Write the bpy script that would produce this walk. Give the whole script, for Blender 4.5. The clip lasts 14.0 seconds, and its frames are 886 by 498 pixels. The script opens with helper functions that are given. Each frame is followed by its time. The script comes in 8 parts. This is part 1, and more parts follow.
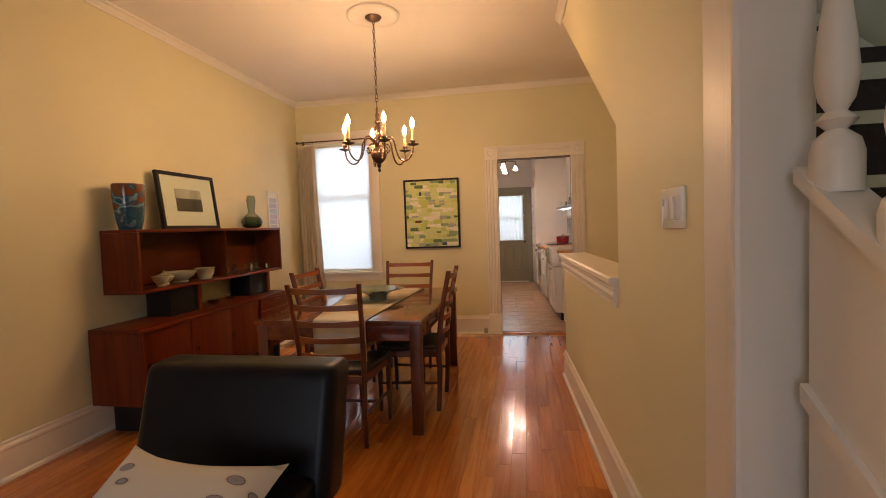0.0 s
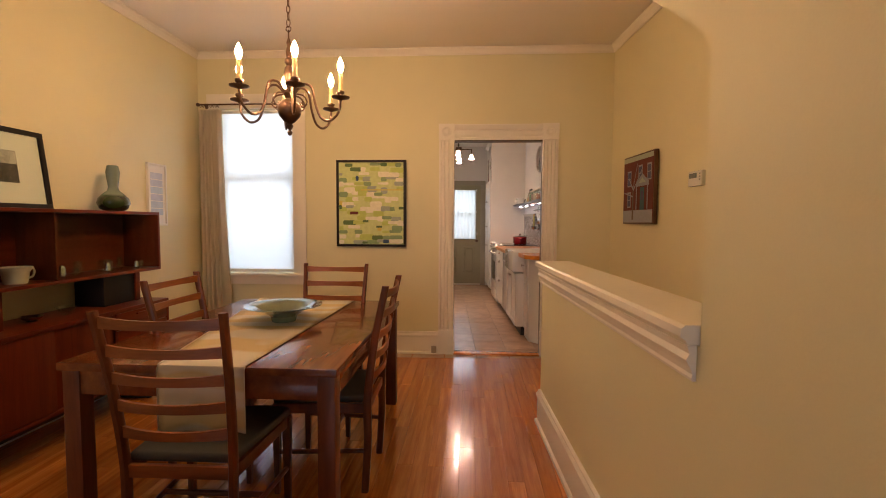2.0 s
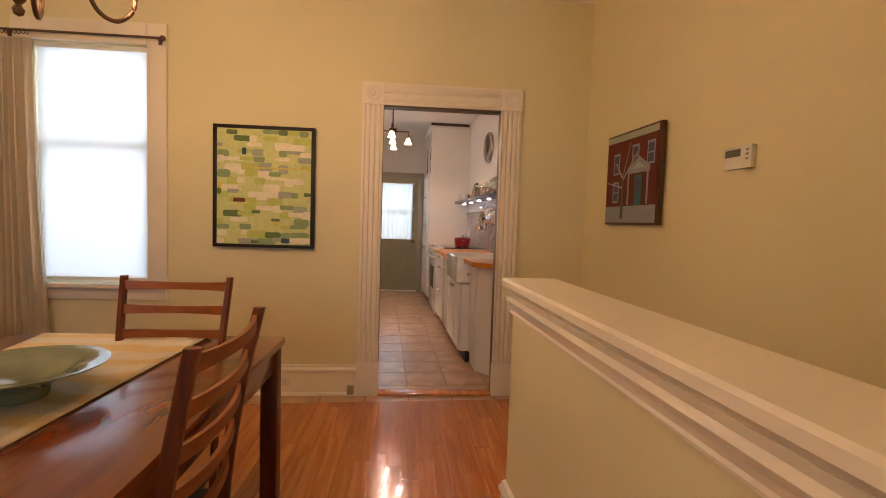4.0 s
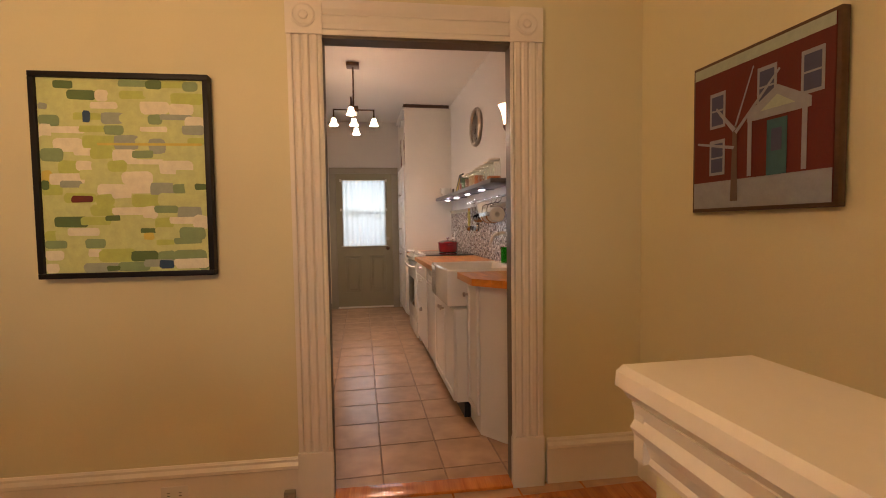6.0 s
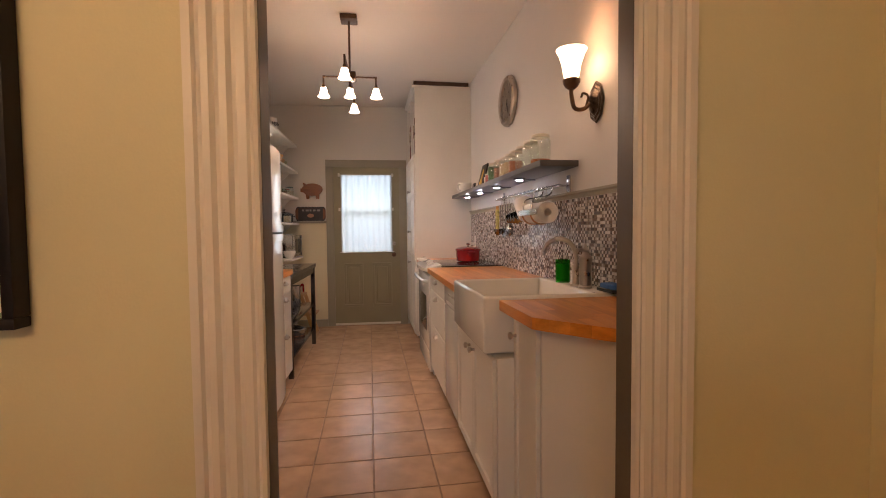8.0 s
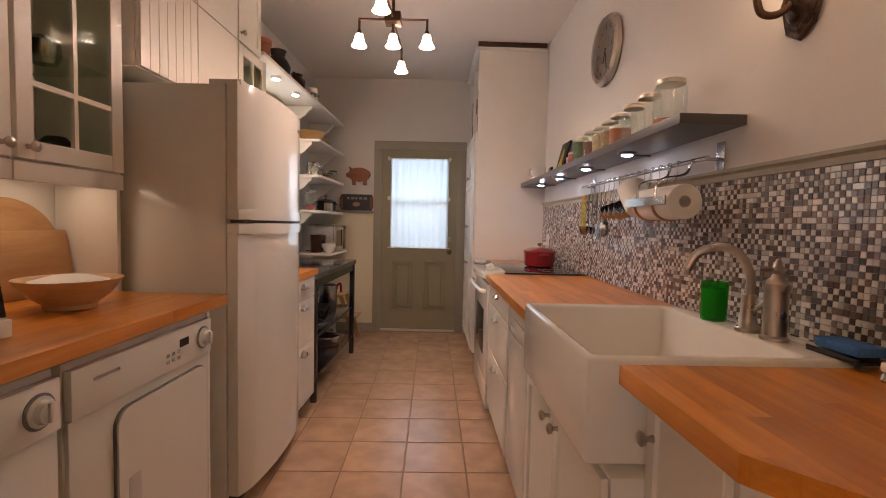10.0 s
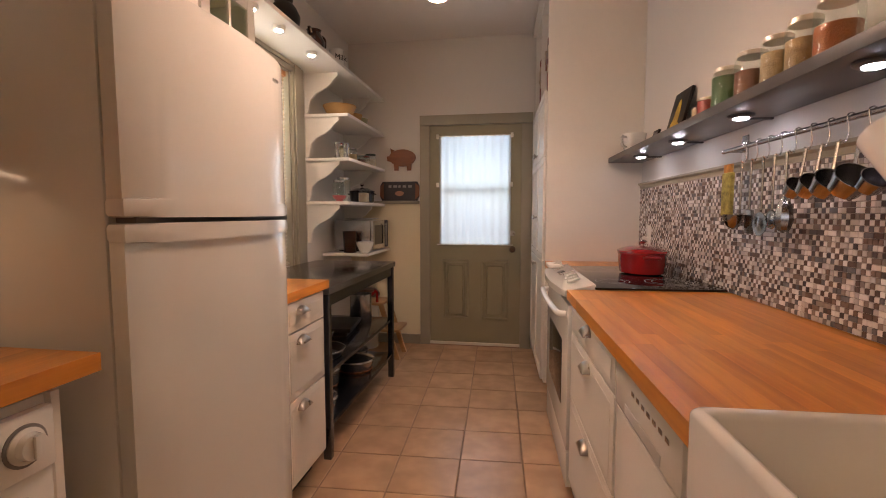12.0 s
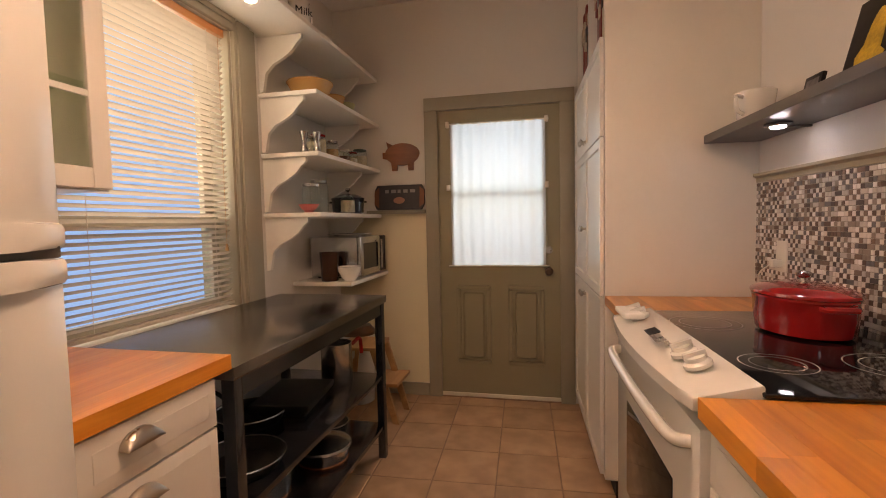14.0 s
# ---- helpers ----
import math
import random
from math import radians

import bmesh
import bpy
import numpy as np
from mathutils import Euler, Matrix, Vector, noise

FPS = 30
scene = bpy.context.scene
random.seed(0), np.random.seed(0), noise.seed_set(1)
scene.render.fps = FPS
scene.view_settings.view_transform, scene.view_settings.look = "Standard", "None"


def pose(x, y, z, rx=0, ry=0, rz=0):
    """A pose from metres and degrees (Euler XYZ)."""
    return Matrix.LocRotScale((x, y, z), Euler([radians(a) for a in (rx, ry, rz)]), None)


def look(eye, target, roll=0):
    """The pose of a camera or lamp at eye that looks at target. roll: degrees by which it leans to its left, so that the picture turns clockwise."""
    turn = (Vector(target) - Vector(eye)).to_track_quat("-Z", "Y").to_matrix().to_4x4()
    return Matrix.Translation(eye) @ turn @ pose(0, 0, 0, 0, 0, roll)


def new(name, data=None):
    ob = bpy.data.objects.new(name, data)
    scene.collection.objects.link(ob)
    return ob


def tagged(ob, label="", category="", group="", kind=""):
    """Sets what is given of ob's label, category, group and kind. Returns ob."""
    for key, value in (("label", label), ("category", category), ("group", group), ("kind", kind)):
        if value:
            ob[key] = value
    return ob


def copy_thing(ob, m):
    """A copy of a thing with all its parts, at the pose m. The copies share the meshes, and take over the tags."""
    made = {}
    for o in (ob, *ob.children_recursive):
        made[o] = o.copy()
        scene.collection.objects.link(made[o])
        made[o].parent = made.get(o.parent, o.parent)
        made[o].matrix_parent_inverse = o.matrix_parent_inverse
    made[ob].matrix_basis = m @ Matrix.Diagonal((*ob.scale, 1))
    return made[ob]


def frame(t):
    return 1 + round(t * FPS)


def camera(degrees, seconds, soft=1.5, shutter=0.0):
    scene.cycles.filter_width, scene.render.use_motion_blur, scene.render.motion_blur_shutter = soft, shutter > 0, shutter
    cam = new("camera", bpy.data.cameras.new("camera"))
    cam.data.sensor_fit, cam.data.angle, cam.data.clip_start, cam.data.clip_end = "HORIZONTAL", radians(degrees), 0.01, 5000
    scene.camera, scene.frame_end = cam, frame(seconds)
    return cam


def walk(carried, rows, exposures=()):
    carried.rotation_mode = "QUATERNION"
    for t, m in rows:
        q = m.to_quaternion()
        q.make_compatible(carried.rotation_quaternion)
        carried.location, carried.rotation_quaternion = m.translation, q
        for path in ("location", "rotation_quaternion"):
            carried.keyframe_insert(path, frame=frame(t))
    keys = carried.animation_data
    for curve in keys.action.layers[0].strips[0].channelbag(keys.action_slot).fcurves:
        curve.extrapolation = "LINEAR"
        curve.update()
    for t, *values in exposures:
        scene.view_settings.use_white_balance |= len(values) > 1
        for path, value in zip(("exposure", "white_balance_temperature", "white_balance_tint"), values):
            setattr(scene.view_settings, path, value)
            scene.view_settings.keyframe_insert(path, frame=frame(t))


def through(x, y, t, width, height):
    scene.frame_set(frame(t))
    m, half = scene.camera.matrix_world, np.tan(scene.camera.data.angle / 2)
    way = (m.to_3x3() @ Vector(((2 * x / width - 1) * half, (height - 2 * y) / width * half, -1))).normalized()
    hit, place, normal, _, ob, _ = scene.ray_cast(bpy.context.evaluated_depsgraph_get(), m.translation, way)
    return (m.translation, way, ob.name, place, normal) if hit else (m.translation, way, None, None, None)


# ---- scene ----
cam = camera(88.1, 14.0, soft=1.0)
PATH = [
    (0, (0.074, -0.381, 1.283), (-0.279, 1.586, 1.189), -2.0),
    (0.5, (0.009, -0.125, 1.289), (-0.294, 1.85, 1.188), -1.9),
    (1, (-0.036, 0.118, 1.273), (-0.277, 2.1, 1.168), -1.3),
    (1.5, (-0.049, 0.387, 1.282), (-0.229, 2.376, 1.169), -0.6),
    (2, (-0.065, 0.644, 1.275), (-0.182, 2.637, 1.159), 0.3),
    (2.5, (-0.087, 0.901, 1.269), (-0.13, 2.898, 1.153), 1.3),
    (3, (-0.088, 1.17, 1.264), (-0.047, 3.166, 1.149), 2.0),
    (3.5, (-0.063, 1.456, 1.25), (0.04, 3.451, 1.139), 2.1),
    (4, (-0.033, 1.772, 1.243), (0.125, 3.763, 1.132), 1.8),
    (6.5, (0.035, 3.257, 1.229), (0.291, 5.239, 1.136), -1.0),
    (7, (0.034, 3.534, 1.226), (0.288, 5.516, 1.14), -1.1),
    (9.5, (0.115, 4.665, 1.232), (0.156, 6.662, 1.133), 1.1),
    (10, (0.131, 4.882, 1.223), (0.081, 6.878, 1.112), 1.3),
    (10.5, (0.143, 5.085, 1.22), (0.011, 7.077, 1.096), 1.3),
    (11, (0.131, 5.309, 1.224), (-0.073, 7.294, 1.084), 1.1),
    (11.5, (0.128, 5.556, 1.236), (-0.14, 7.531, 1.083), 0.7),
    (12, (0.14, 5.794, 1.228), (-0.191, 7.761, 1.074), -0.0),
    (12.5, (0.117, 6.038, 1.228), (-0.252, 7.998, 1.074), -0.5),
    (13, (0.101, 6.293, 1.231), (-0.294, 8.249, 1.084), -0.8),
    (13.5, (0.089, 6.553, 1.234), (-0.335, 8.503, 1.101), -1.2),
    (14, (0.061, 6.805, 1.251), (-0.383, 8.752, 1.135), -1.2),
]
walk(cam, [(t, look(eye, target, roll)) for t, eye, target, roll in PATH], [(0, 0.05, 6450, 22), (2.5, 0.10, 6400, 22), (4, 0.15, 6300, 22), (6.5, 0.0, 6600, 22), (9.5, 0.0, 5950, 22), (11, 0.0, 6020, 23), (12.5, -0.09, 6600, 24), (14, -0.11, 7250, 25)])

# ---- light ----
world = bpy.data.worlds.new("sky")
scene.world = world
world.use_nodes = True
wn = world.node_tree.nodes
sky = wn.new("ShaderNodeTexSky")
sky.sky_type = "NISHITA"
sky.sun_disc = False
sky.sun_elevation, sky.sun_rotation = radians(38), radians(150)
wn["Background"].inputs["Strength"].default_value = 0.12
world.node_tree.links.new(sky.outputs["Color"], wn["Background"].inputs["Color"])
sun_data = bpy.data.lights.new("sun", "SUN")
sun_data.energy, sun_data.angle, sun_data.color = 1.0, radians(12), (1.0, 0.95, 0.88)
sun = new("sun", sun_data)
sun.matrix_world = look((4, 6, 9), (0, 0, 0))

DAY = (0.80, 0.90, 1.0)


def window_light(name, m, w, h, watts, colour=DAY):
    data = bpy.data.lights.new(name, "AREA")
    data.shape, data.size, data.size_y, data.energy, data.color = "RECTANGLE", w, h, watts, colour
    ob = new(name, data)
    ob.matrix_world = m
    return ob


# ---- materials ----
def nodes_of(name):
    m = bpy.data.materials.new(name)
    m.use_nodes = True
    return m, m.node_tree.nodes, m.node_tree.links, m.node_tree.nodes["Principled BSDF"]


def mat(name, col, rough=0.5, metal=0.0, var=0.08, scale=5.0, bump=0.0, bscale=120.0, coat=0.0, piece="", amount=0.25, spec=0.5, stretch=(1, 1, 1)):
    """A plain surface with two scales of variation; piece: 'object' or 'island' varies it from piece to piece."""
    m, n, l, b = nodes_of(name)
    tc = n.new("ShaderNodeTexCoord")
    mp = n.new("ShaderNodeMapping")
    mp.inputs["Scale"].default_value = stretch
    l.new(tc.outputs["Object"], mp.inputs["Vector"])
    if piece == "object":
        oi, sh = n.new("ShaderNodeObjectInfo"), n.new("ShaderNodeVectorMath")
        sh.operation = "SCALE"
        sh.inputs[0].default_value = (41.0, 67.0, 0.0)
        l.new(oi.outputs["Random"], sh.inputs["Scale"])
        l.new(sh.outputs["Vector"], mp.inputs["Location"])
    big, fine = n.new("ShaderNodeTexNoise"), n.new("ShaderNodeTexNoise")
    big.inputs["Scale"].default_value, fine.inputs["Scale"].default_value = scale, bscale
    big.inputs["Detail"].default_value = 4
    l.new(mp.outputs["Vector"], big.inputs["Vector"])
    l.new(mp.outputs["Vector"], fine.inputs["Vector"])
    add = n.new("ShaderNodeMath")
    add.operation = "MULTIPLY_ADD"
    add.inputs[1].default_value = 0.35
    l.new(fine.outputs["Fac"], add.inputs[0])
    l.new(big.outputs["Fac"], add.inputs[2])
    rng = n.new("ShaderNodeMapRange")
    rng.inputs["From Min"].default_value, rng.inputs["From Max"].default_value = 0.35, 1.0
    rng.inputs["To Min"].default_value, rng.inputs["To Max"].default_value = 1 - var, 1 + var
    l.new(add.outputs[0], rng.inputs["Value"])
    value = rng.outputs["Result"]
    if piece:
        src = n.new("ShaderNodeObjectInfo" if piece == "object" else "ShaderNodeNewGeometry")
        r2 = n.new("ShaderNodeMapRange")
        r2.inputs["To Min"].default_value, r2.inputs["To Max"].default_value = 1 - amount, 1 + amount
        l.new(src.outputs["Random" if piece == "object" else "Random Per Island"], r2.inputs["Value"])
        mul = n.new("ShaderNodeMath")
        mul.operation = "MULTIPLY"
        l.new(value, mul.inputs[0])
        l.new(r2.outputs["Result"], mul.inputs[1])
        value = mul.outputs[0]
    sc = n.new("ShaderNodeVectorMath")
    sc.operation = "SCALE"
    sc.inputs[0].default_value = col
    l.new(value, sc.inputs["Scale"])
    l.new(sc.outputs["Vector"], b.inputs["Base Color"])
    rr = n.new("ShaderNodeMapRange")
    rr.inputs["To Min"].default_value, rr.inputs["To Max"].default_value = rough * 0.85, min(1.0, rough * 1.2)
    l.new(big.outputs["Fac"], rr.inputs["Value"])
    l.new(rr.outputs["Result"], b.inputs["Roughness"])
    b.inputs["Metallic"].default_value = metal
    b.inputs["Coat Weight"].default_value = coat
    b.inputs["Coat Roughness"].default_value = 0.08
    b.inputs["Specular IOR Level"].default_value = spec
    if bump:
        bp = n.new("ShaderNodeBump")
        bp.inputs["Strength"].default_value, bp.inputs["Distance"].default_value = bump, 0.01
        l.new(fine.outputs["Fac"], bp.inputs["Height"])
        l.new(bp.outputs["Normal"], b.inputs["Normal"])
    return m


def wood(name, dark, light, stretch=(14, 1.2, 14), rough=0.35, coat=0.0, piece=0.0, bump=0.08, spec=0.5):
    """Timber with the grain along the axis of least stretch."""
    m, n, l, b = nodes_of(name)
    tc, oi = n.new("ShaderNodeTexCoord"), n.new("ShaderNodeObjectInfo")
    off = n.new("ShaderNodeVectorMath")
    off.operation = "MULTIPLY_ADD"
    off.inputs[1].default_value = (1, 1, 1)
    shift = n.new("ShaderNodeVectorMath")
    shift.operation = "SCALE"
    shift.inputs[0].default_value = (7.3, 11.1, 5.7)
    l.new(oi.outputs["Random"], shift.inputs["Scale"])
    l.new(tc.outputs["Object"], off.inputs[0])
    l.new(shift.outputs["Vector"], off.inputs[2])
    mp = n.new("ShaderNodeMapping")
    mp.inputs["Scale"].default_value = stretch
    l.new(off.outputs["Vector"], mp.inputs["Vector"])
    grain, fine = n.new("ShaderNodeTexNoise"), n.new("ShaderNodeTexNoise")
    grain.inputs["Scale"].default_value, grain.inputs["Detail"].default_value = 1.0, 6
    grain.inputs["Distortion"].default_value = 0.6
    fine.inputs["Scale"].default_value, fine.inputs["Detail"].default_value = 7.0, 3
    l.new(mp.outputs["Vector"], grain.inputs["Vector"])
    l.new(mp.outputs["Vector"], fine.inputs["Vector"])
    mix = n.new("ShaderNodeMath")
    mix.operation = "MULTIPLY_ADD"
    mix.inputs[1].default_value = 0.3
    l.new(fine.outputs["Fac"], mix.inputs[0])
    l.new(grain.outputs["Fac"], mix.inputs[2])
    ramp = n.new("ShaderNodeValToRGB")
    ramp.color_ramp.elements[0].position, ramp.color_ramp.elements[1].position = 0.42, 0.88
    ramp.color_ramp.elements[0].color, ramp.color_ramp.elements[1].color = (*dark, 1), (*light, 1)
    l.new(mix.outputs[0], ramp.inputs["Fac"])
    col = ramp.outputs["Color"]
    if piece:
        r2 = n.new("ShaderNodeMapRange")
        r2.inputs["To Min"].default_value, r2.inputs["To Max"].default_value = 1 - piece, 1 + piece
        l.new(oi.outputs["Random"], r2.inputs["Value"])
        sc = n.new("ShaderNodeVectorMath")
        sc.operation = "SCALE"
        l.new(col, sc.inputs[0])
        l.new(r2.outputs["Result"], sc.inputs["Scale"])
        col = sc.outputs["Vector"]
    l.new(col, b.inputs["Base Color"])
    b.inputs["Roughness"].default_value = rough
    b.inputs["Coat Weight"].default_value = coat
    b.inputs["Coat Roughness"].default_value = 0.07
    b.inputs["Specular IOR Level"].default_value = spec
    bp = n.new("ShaderNodeBump")
    bp.inputs["Strength"].default_value, bp.inputs["Distance"].default_value = bump, 0.004
    l.new(fine.outputs["Fac"], bp.inputs["Height"])
    l.new(bp.outputs["Normal"], b.inputs["Normal"])
    return m


def glow(name, col, strength):
    m, n, l, b = nodes_of(name)
    b.inputs["Base Color"].default_value = (*col, 1)
    b.inputs["Emission Color"].default_value = (*col, 1)
    b.inputs["Emission Strength"].default_value = strength
    return m


def thin(name, col, share, rough=0.03, tint=(1, 1, 1), graze=0.45):
    """A thin pane: mostly clear, with a mirror gloss that grows at a slant."""
    m, n, l, b = nodes_of(name)
    n.remove(b)
    b = n.new("ShaderNodeBsdfGlossy")
    b.inputs["Color"].default_value = (*col, 1)
    b.inputs["Roughness"].default_value = rough
    clear, mix, fr = n.new("ShaderNodeBsdfTransparent"), n.new("ShaderNodeMixShader"), n.new("ShaderNodeLayerWeight")
    clear.inputs["Color"].default_value = (*tint, 1)
    pw = n.new("ShaderNodeMath")
    pw.operation = "POWER"
    pw.inputs[1].default_value = 4.0
    l.new(fr.outputs["Facing"], pw.inputs[0])
    add = n.new("ShaderNodeMath")
    add.operation = "MULTIPLY_ADD"
    add.inputs[1].default_value, add.inputs[2].default_value = graze, share
    add.use_clamp = True
    l.new(pw.outputs[0], add.inputs[0])
    l.new(add.outputs[0], mix.inputs["Fac"])
    l.new(clear.outputs["BSDF"], mix.inputs[1])
    l.new(b.outputs["BSDF"], mix.inputs[2])
    l.new(mix.outputs["Shader"], n["Material Output"].inputs["Surface"])
    return m


def cloth(name, col, through=0.5, clear=0.0, scale=220.0):
    """Fabric that lets light through from behind."""
    m, n, l, b = nodes_of(name)
    tc, w = n.new("ShaderNodeTexCoord"), n.new("ShaderNodeTexNoise")
    w.inputs["Scale"].default_value = scale
    l.new(tc.outputs["Object"], w.inputs["Vector"])
    rng = n.new("ShaderNodeMapRange")
    rng.inputs["To Min"].default_value, rng.inputs["To Max"].default_value = 0.9, 1.06
    l.new(w.outputs["Fac"], rng.inputs["Value"])
    sc = n.new("ShaderNodeVectorMath")
    sc.operation = "SCALE"
    sc.inputs[0].default_value = col
    l.new(rng.outputs["Result"], sc.inputs["Scale"])
    l.new(sc.outputs["Vector"], b.inputs["Base Color"])
    b.inputs["Roughness"].default_value = 0.9
    tr, mix = n.new("ShaderNodeBsdfTranslucent"), n.new("ShaderNodeMixShader")
    l.new(sc.outputs["Vector"], tr.inputs["Color"])
    mix.inputs["Fac"].default_value = through
    l.new(b.outputs["BSDF"], mix.inputs[1])
    l.new(tr.outputs["BSDF"], mix.inputs[2])
    out = mix.outputs["Shader"]
    if clear:
        tp, m2 = n.new("ShaderNodeBsdfTransparent"), n.new("ShaderNodeMixShader")
        m2.inputs["Fac"].default_value = clear
        l.new(out, m2.inputs[1])
        l.new(tp.outputs["BSDF"], m2.inputs[2])
        out = m2.outputs["Shader"]
    l.new(out, n["Material Output"].inputs["Surface"])
    return m


CREAM = mat("cream_wall_paint", (0.72, 0.665, 0.425), 0.55, var=0.04, scale=1.5, bump=0.05, bscale=160)
CEIL = mat("ceiling_paint", (0.80, 0.76, 0.70), 0.8, var=0.03, scale=1.2, bump=0.05, bscale=150)
KWALL = mat("kitchen_wall_paint", (0.70, 0.67, 0.62), 0.6, var=0.03, scale=1.5, bump=0.05, bscale=160)
TRIM = mat("white_trim_paint", (0.80, 0.75, 0.65), 0.36, var=0.03, scale=4, bump=0.03, bscale=60)
DADO = mat("cream_dado_paint", (0.78, 0.70, 0.49), 0.5, var=0.03, scale=2, bump=0.04, bscale=120)
KTRIM = mat("taupe_trim_paint", (0.33, 0.30, 0.225), 0.35, var=0.06, scale=4, bump=0.04, bscale=60)
# brown jamb paint, darkened to hold the shade inside the doorway
JAMB_SHADED = mat("shaded_brown_jamb", (0.10, 0.075, 0.042), 0.4, var=0.08, scale=4, bump=0.04, bscale=60)
DOORP = mat("olive_door_paint", (0.31, 0.283, 0.185), 0.38, var=0.05, scale=3, bump=0.04, bscale=90)
WCAB = mat("white_cabinet_paint", (0.80, 0.77, 0.70), 0.3, var=0.03, scale=4, bump=0.02, bscale=50)
ENAMEL = mat("white_appliance_enamel", (0.76, 0.75, 0.70), 0.16, var=0.02, scale=3, bump=0.015, bscale=300, coat=0.3)
CERAMIC = mat("white_glazed_ceramic", (0.84, 0.82, 0.77), 0.08, var=0.02, scale=6, coat=0.5)
STEEL = mat("brushed_steel", (0.56, 0.55, 0.53), 0.25, 1.0, var=0.1, scale=6, bump=0.03, bscale=80)
NICKEL = mat("brushed_nickel", (0.50, 0.45, 0.39), 0.28, 1.0, var=0.08, scale=20)
DARKSTEEL = mat("dark_steel", (0.10, 0.105, 0.12), 0.13, 0.85, var=0.2, scale=5, bump=0.01, bscale=60)
IRON = mat("black_iron", (0.025, 0.023, 0.02), 0.45, 0.3, var=0.2, scale=30, bump=0.1, bscale=200)
BRONZE = mat("aged_bronze", (0.14, 0.085, 0.055), 0.32, 0.85, var=0.3, scale=18, bump=0.08, bscale=120)
BLACKGLASS = mat("black_cooktop_glass", (0.008, 0.008, 0.009), 0.06, var=0.1)
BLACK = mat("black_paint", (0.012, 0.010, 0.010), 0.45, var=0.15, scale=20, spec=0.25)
LEATHER = mat("black_leather", (0.0035, 0.004, 0.007), 0.36, var=0.25, scale=9, bump=0.04, bscale=140, spec=0.22)
SEATPAD = mat("dark_grey_seat_vinyl", (0.055, 0.058, 0.06), 0.5, var=0.15, scale=12, bump=0.15, bscale=250)
OAKFLOOR = wood("honey_floorboard", (0.40, 0.110, 0.013), (0.66, 0.240, 0.040), (30, 1.6, 30), 0.20, coat=0.55, piece=0.16, bump=0.03)
TEAK = wood("teak", (0.085, 0.0110, 0.0020), (0.155, 0.0235, 0.0042), (26, 1.4, 26), 0.38, bump=0.04, spec=0.25)
TEAKZ = wood("teak_upright", (0.085, 0.0110, 0.0020), (0.165, 0.0260, 0.0046), (26, 26, 1.6), 0.38, bump=0.04, spec=0.25)
TABLEW = wood("cherry_tabletop", (0.125, 0.027, 0.006), (0.25, 0.064, 0.012), (12, 1.0, 12), 0.27, coat=0.45, bump=0.03)
CHAIRW = wood("chair_teak", (0.095, 0.021, 0.005), (0.19, 0.050, 0.012), (22, 22, 2.0), 0.36, bump=0.04)
CHAIRX = wood("chair_slat_teak", (0.19, 0.050, 0.010), (0.34, 0.105, 0.024), (2.0, 22, 22), 0.36, bump=0.04)
BUTCHER = wood("butcher_block", (0.50, 0.160, 0.012), (0.78, 0.315, 0.040), (18, 1.3, 18), 0.3, coat=0.2, piece=0.14, bump=0.03)
BOARDW = wood("pale_board", (0.38, 0.20, 0.08), (0.52, 0.30, 0.13), (18, 3, 18), 0.5)
STAIRW = wood("stair_oak", (0.22, 0.08, 0.025), (0.36, 0.15, 0.05), (2, 22, 22), 0.35)
TILE, n_, l_, b_ = nodes_of("brown_floor_tile")
tc_, oi_, mp_, no_, rp_, mr_, sc_n = n_.new("ShaderNodeTexCoord"), n_.new("ShaderNodeObjectInfo"), n_.new("ShaderNodeMapping"), n_.new("ShaderNodeTexNoise"), n_.new("ShaderNodeValToRGB"), n_.new("ShaderNodeMapRange"), n_.new("ShaderNodeVectorMath")
no_.inputs["Scale"].default_value, no_.inputs["Detail"].default_value = 8.0, 2.0
rp_.color_ramp.interpolation = "EASE"
rp_.color_ramp.elements[0].position, rp_.color_ramp.elements[1].position = 0.2, 0.8
rp_.color_ramp.elements[0].color, rp_.color_ramp.elements[1].color = (0.44, 0.285, 0.17, 1), (0.60, 0.39, 0.235, 1)
mr_.inputs["To Min"].default_value, mr_.inputs["To Max"].default_value = 0.93, 1.07
sh_ = n_.new("ShaderNodeVectorMath")
sh_.operation, sc_n.operation = "SCALE", "SCALE"
sh_.inputs[0].default_value = (3.1, 5.3, 0.7)
l_.new(oi_.outputs["Random"], sh_.inputs["Scale"]); l_.new(sh_.outputs["Vector"], mp_.inputs["Location"])
l_.new(tc_.outputs["Object"], mp_.inputs["Vector"]); l_.new(mp_.outputs["Vector"], no_.inputs["Vector"])
l_.new(no_.outputs["Fac"], rp_.inputs["Fac"]); l_.new(rp_.outputs["Color"], sc_n.inputs[0])
l_.new(oi_.outputs["Random"], mr_.inputs["Value"]); l_.new(mr_.outputs["Result"], sc_n.inputs["Scale"])
l_.new(sc_n.outputs["Vector"], b_.inputs["Base Color"])
b_.inputs["Roughness"].default_value = 0.27
GROUT = mat("floor_grout", (0.30, 0.19, 0.115), 0.9, var=0.3, scale=30, bump=0.2, bscale=300)
GLASS = thin("clear_glass", (0.9, 0.95, 0.93), 0.003, tint=(0.92, 0.96, 0.91), graze=0.04)
JARGLASS = thin("jar_glass", (0.85, 0.9, 0.88), 0.09, tint=(0.93, 0.96, 0.94), graze=0.35)
BULB = glow("candle_bulb", (1.0, 0.615, 0.285), 470.0)
SHADEGLOW = glow("frosted_shade_glow", (1.0, 0.70, 0.44), 34.0)
LAMPGLOW = glow("ceiling_lamp_bulb", (1.0, 0.72, 0.50), 320.0)
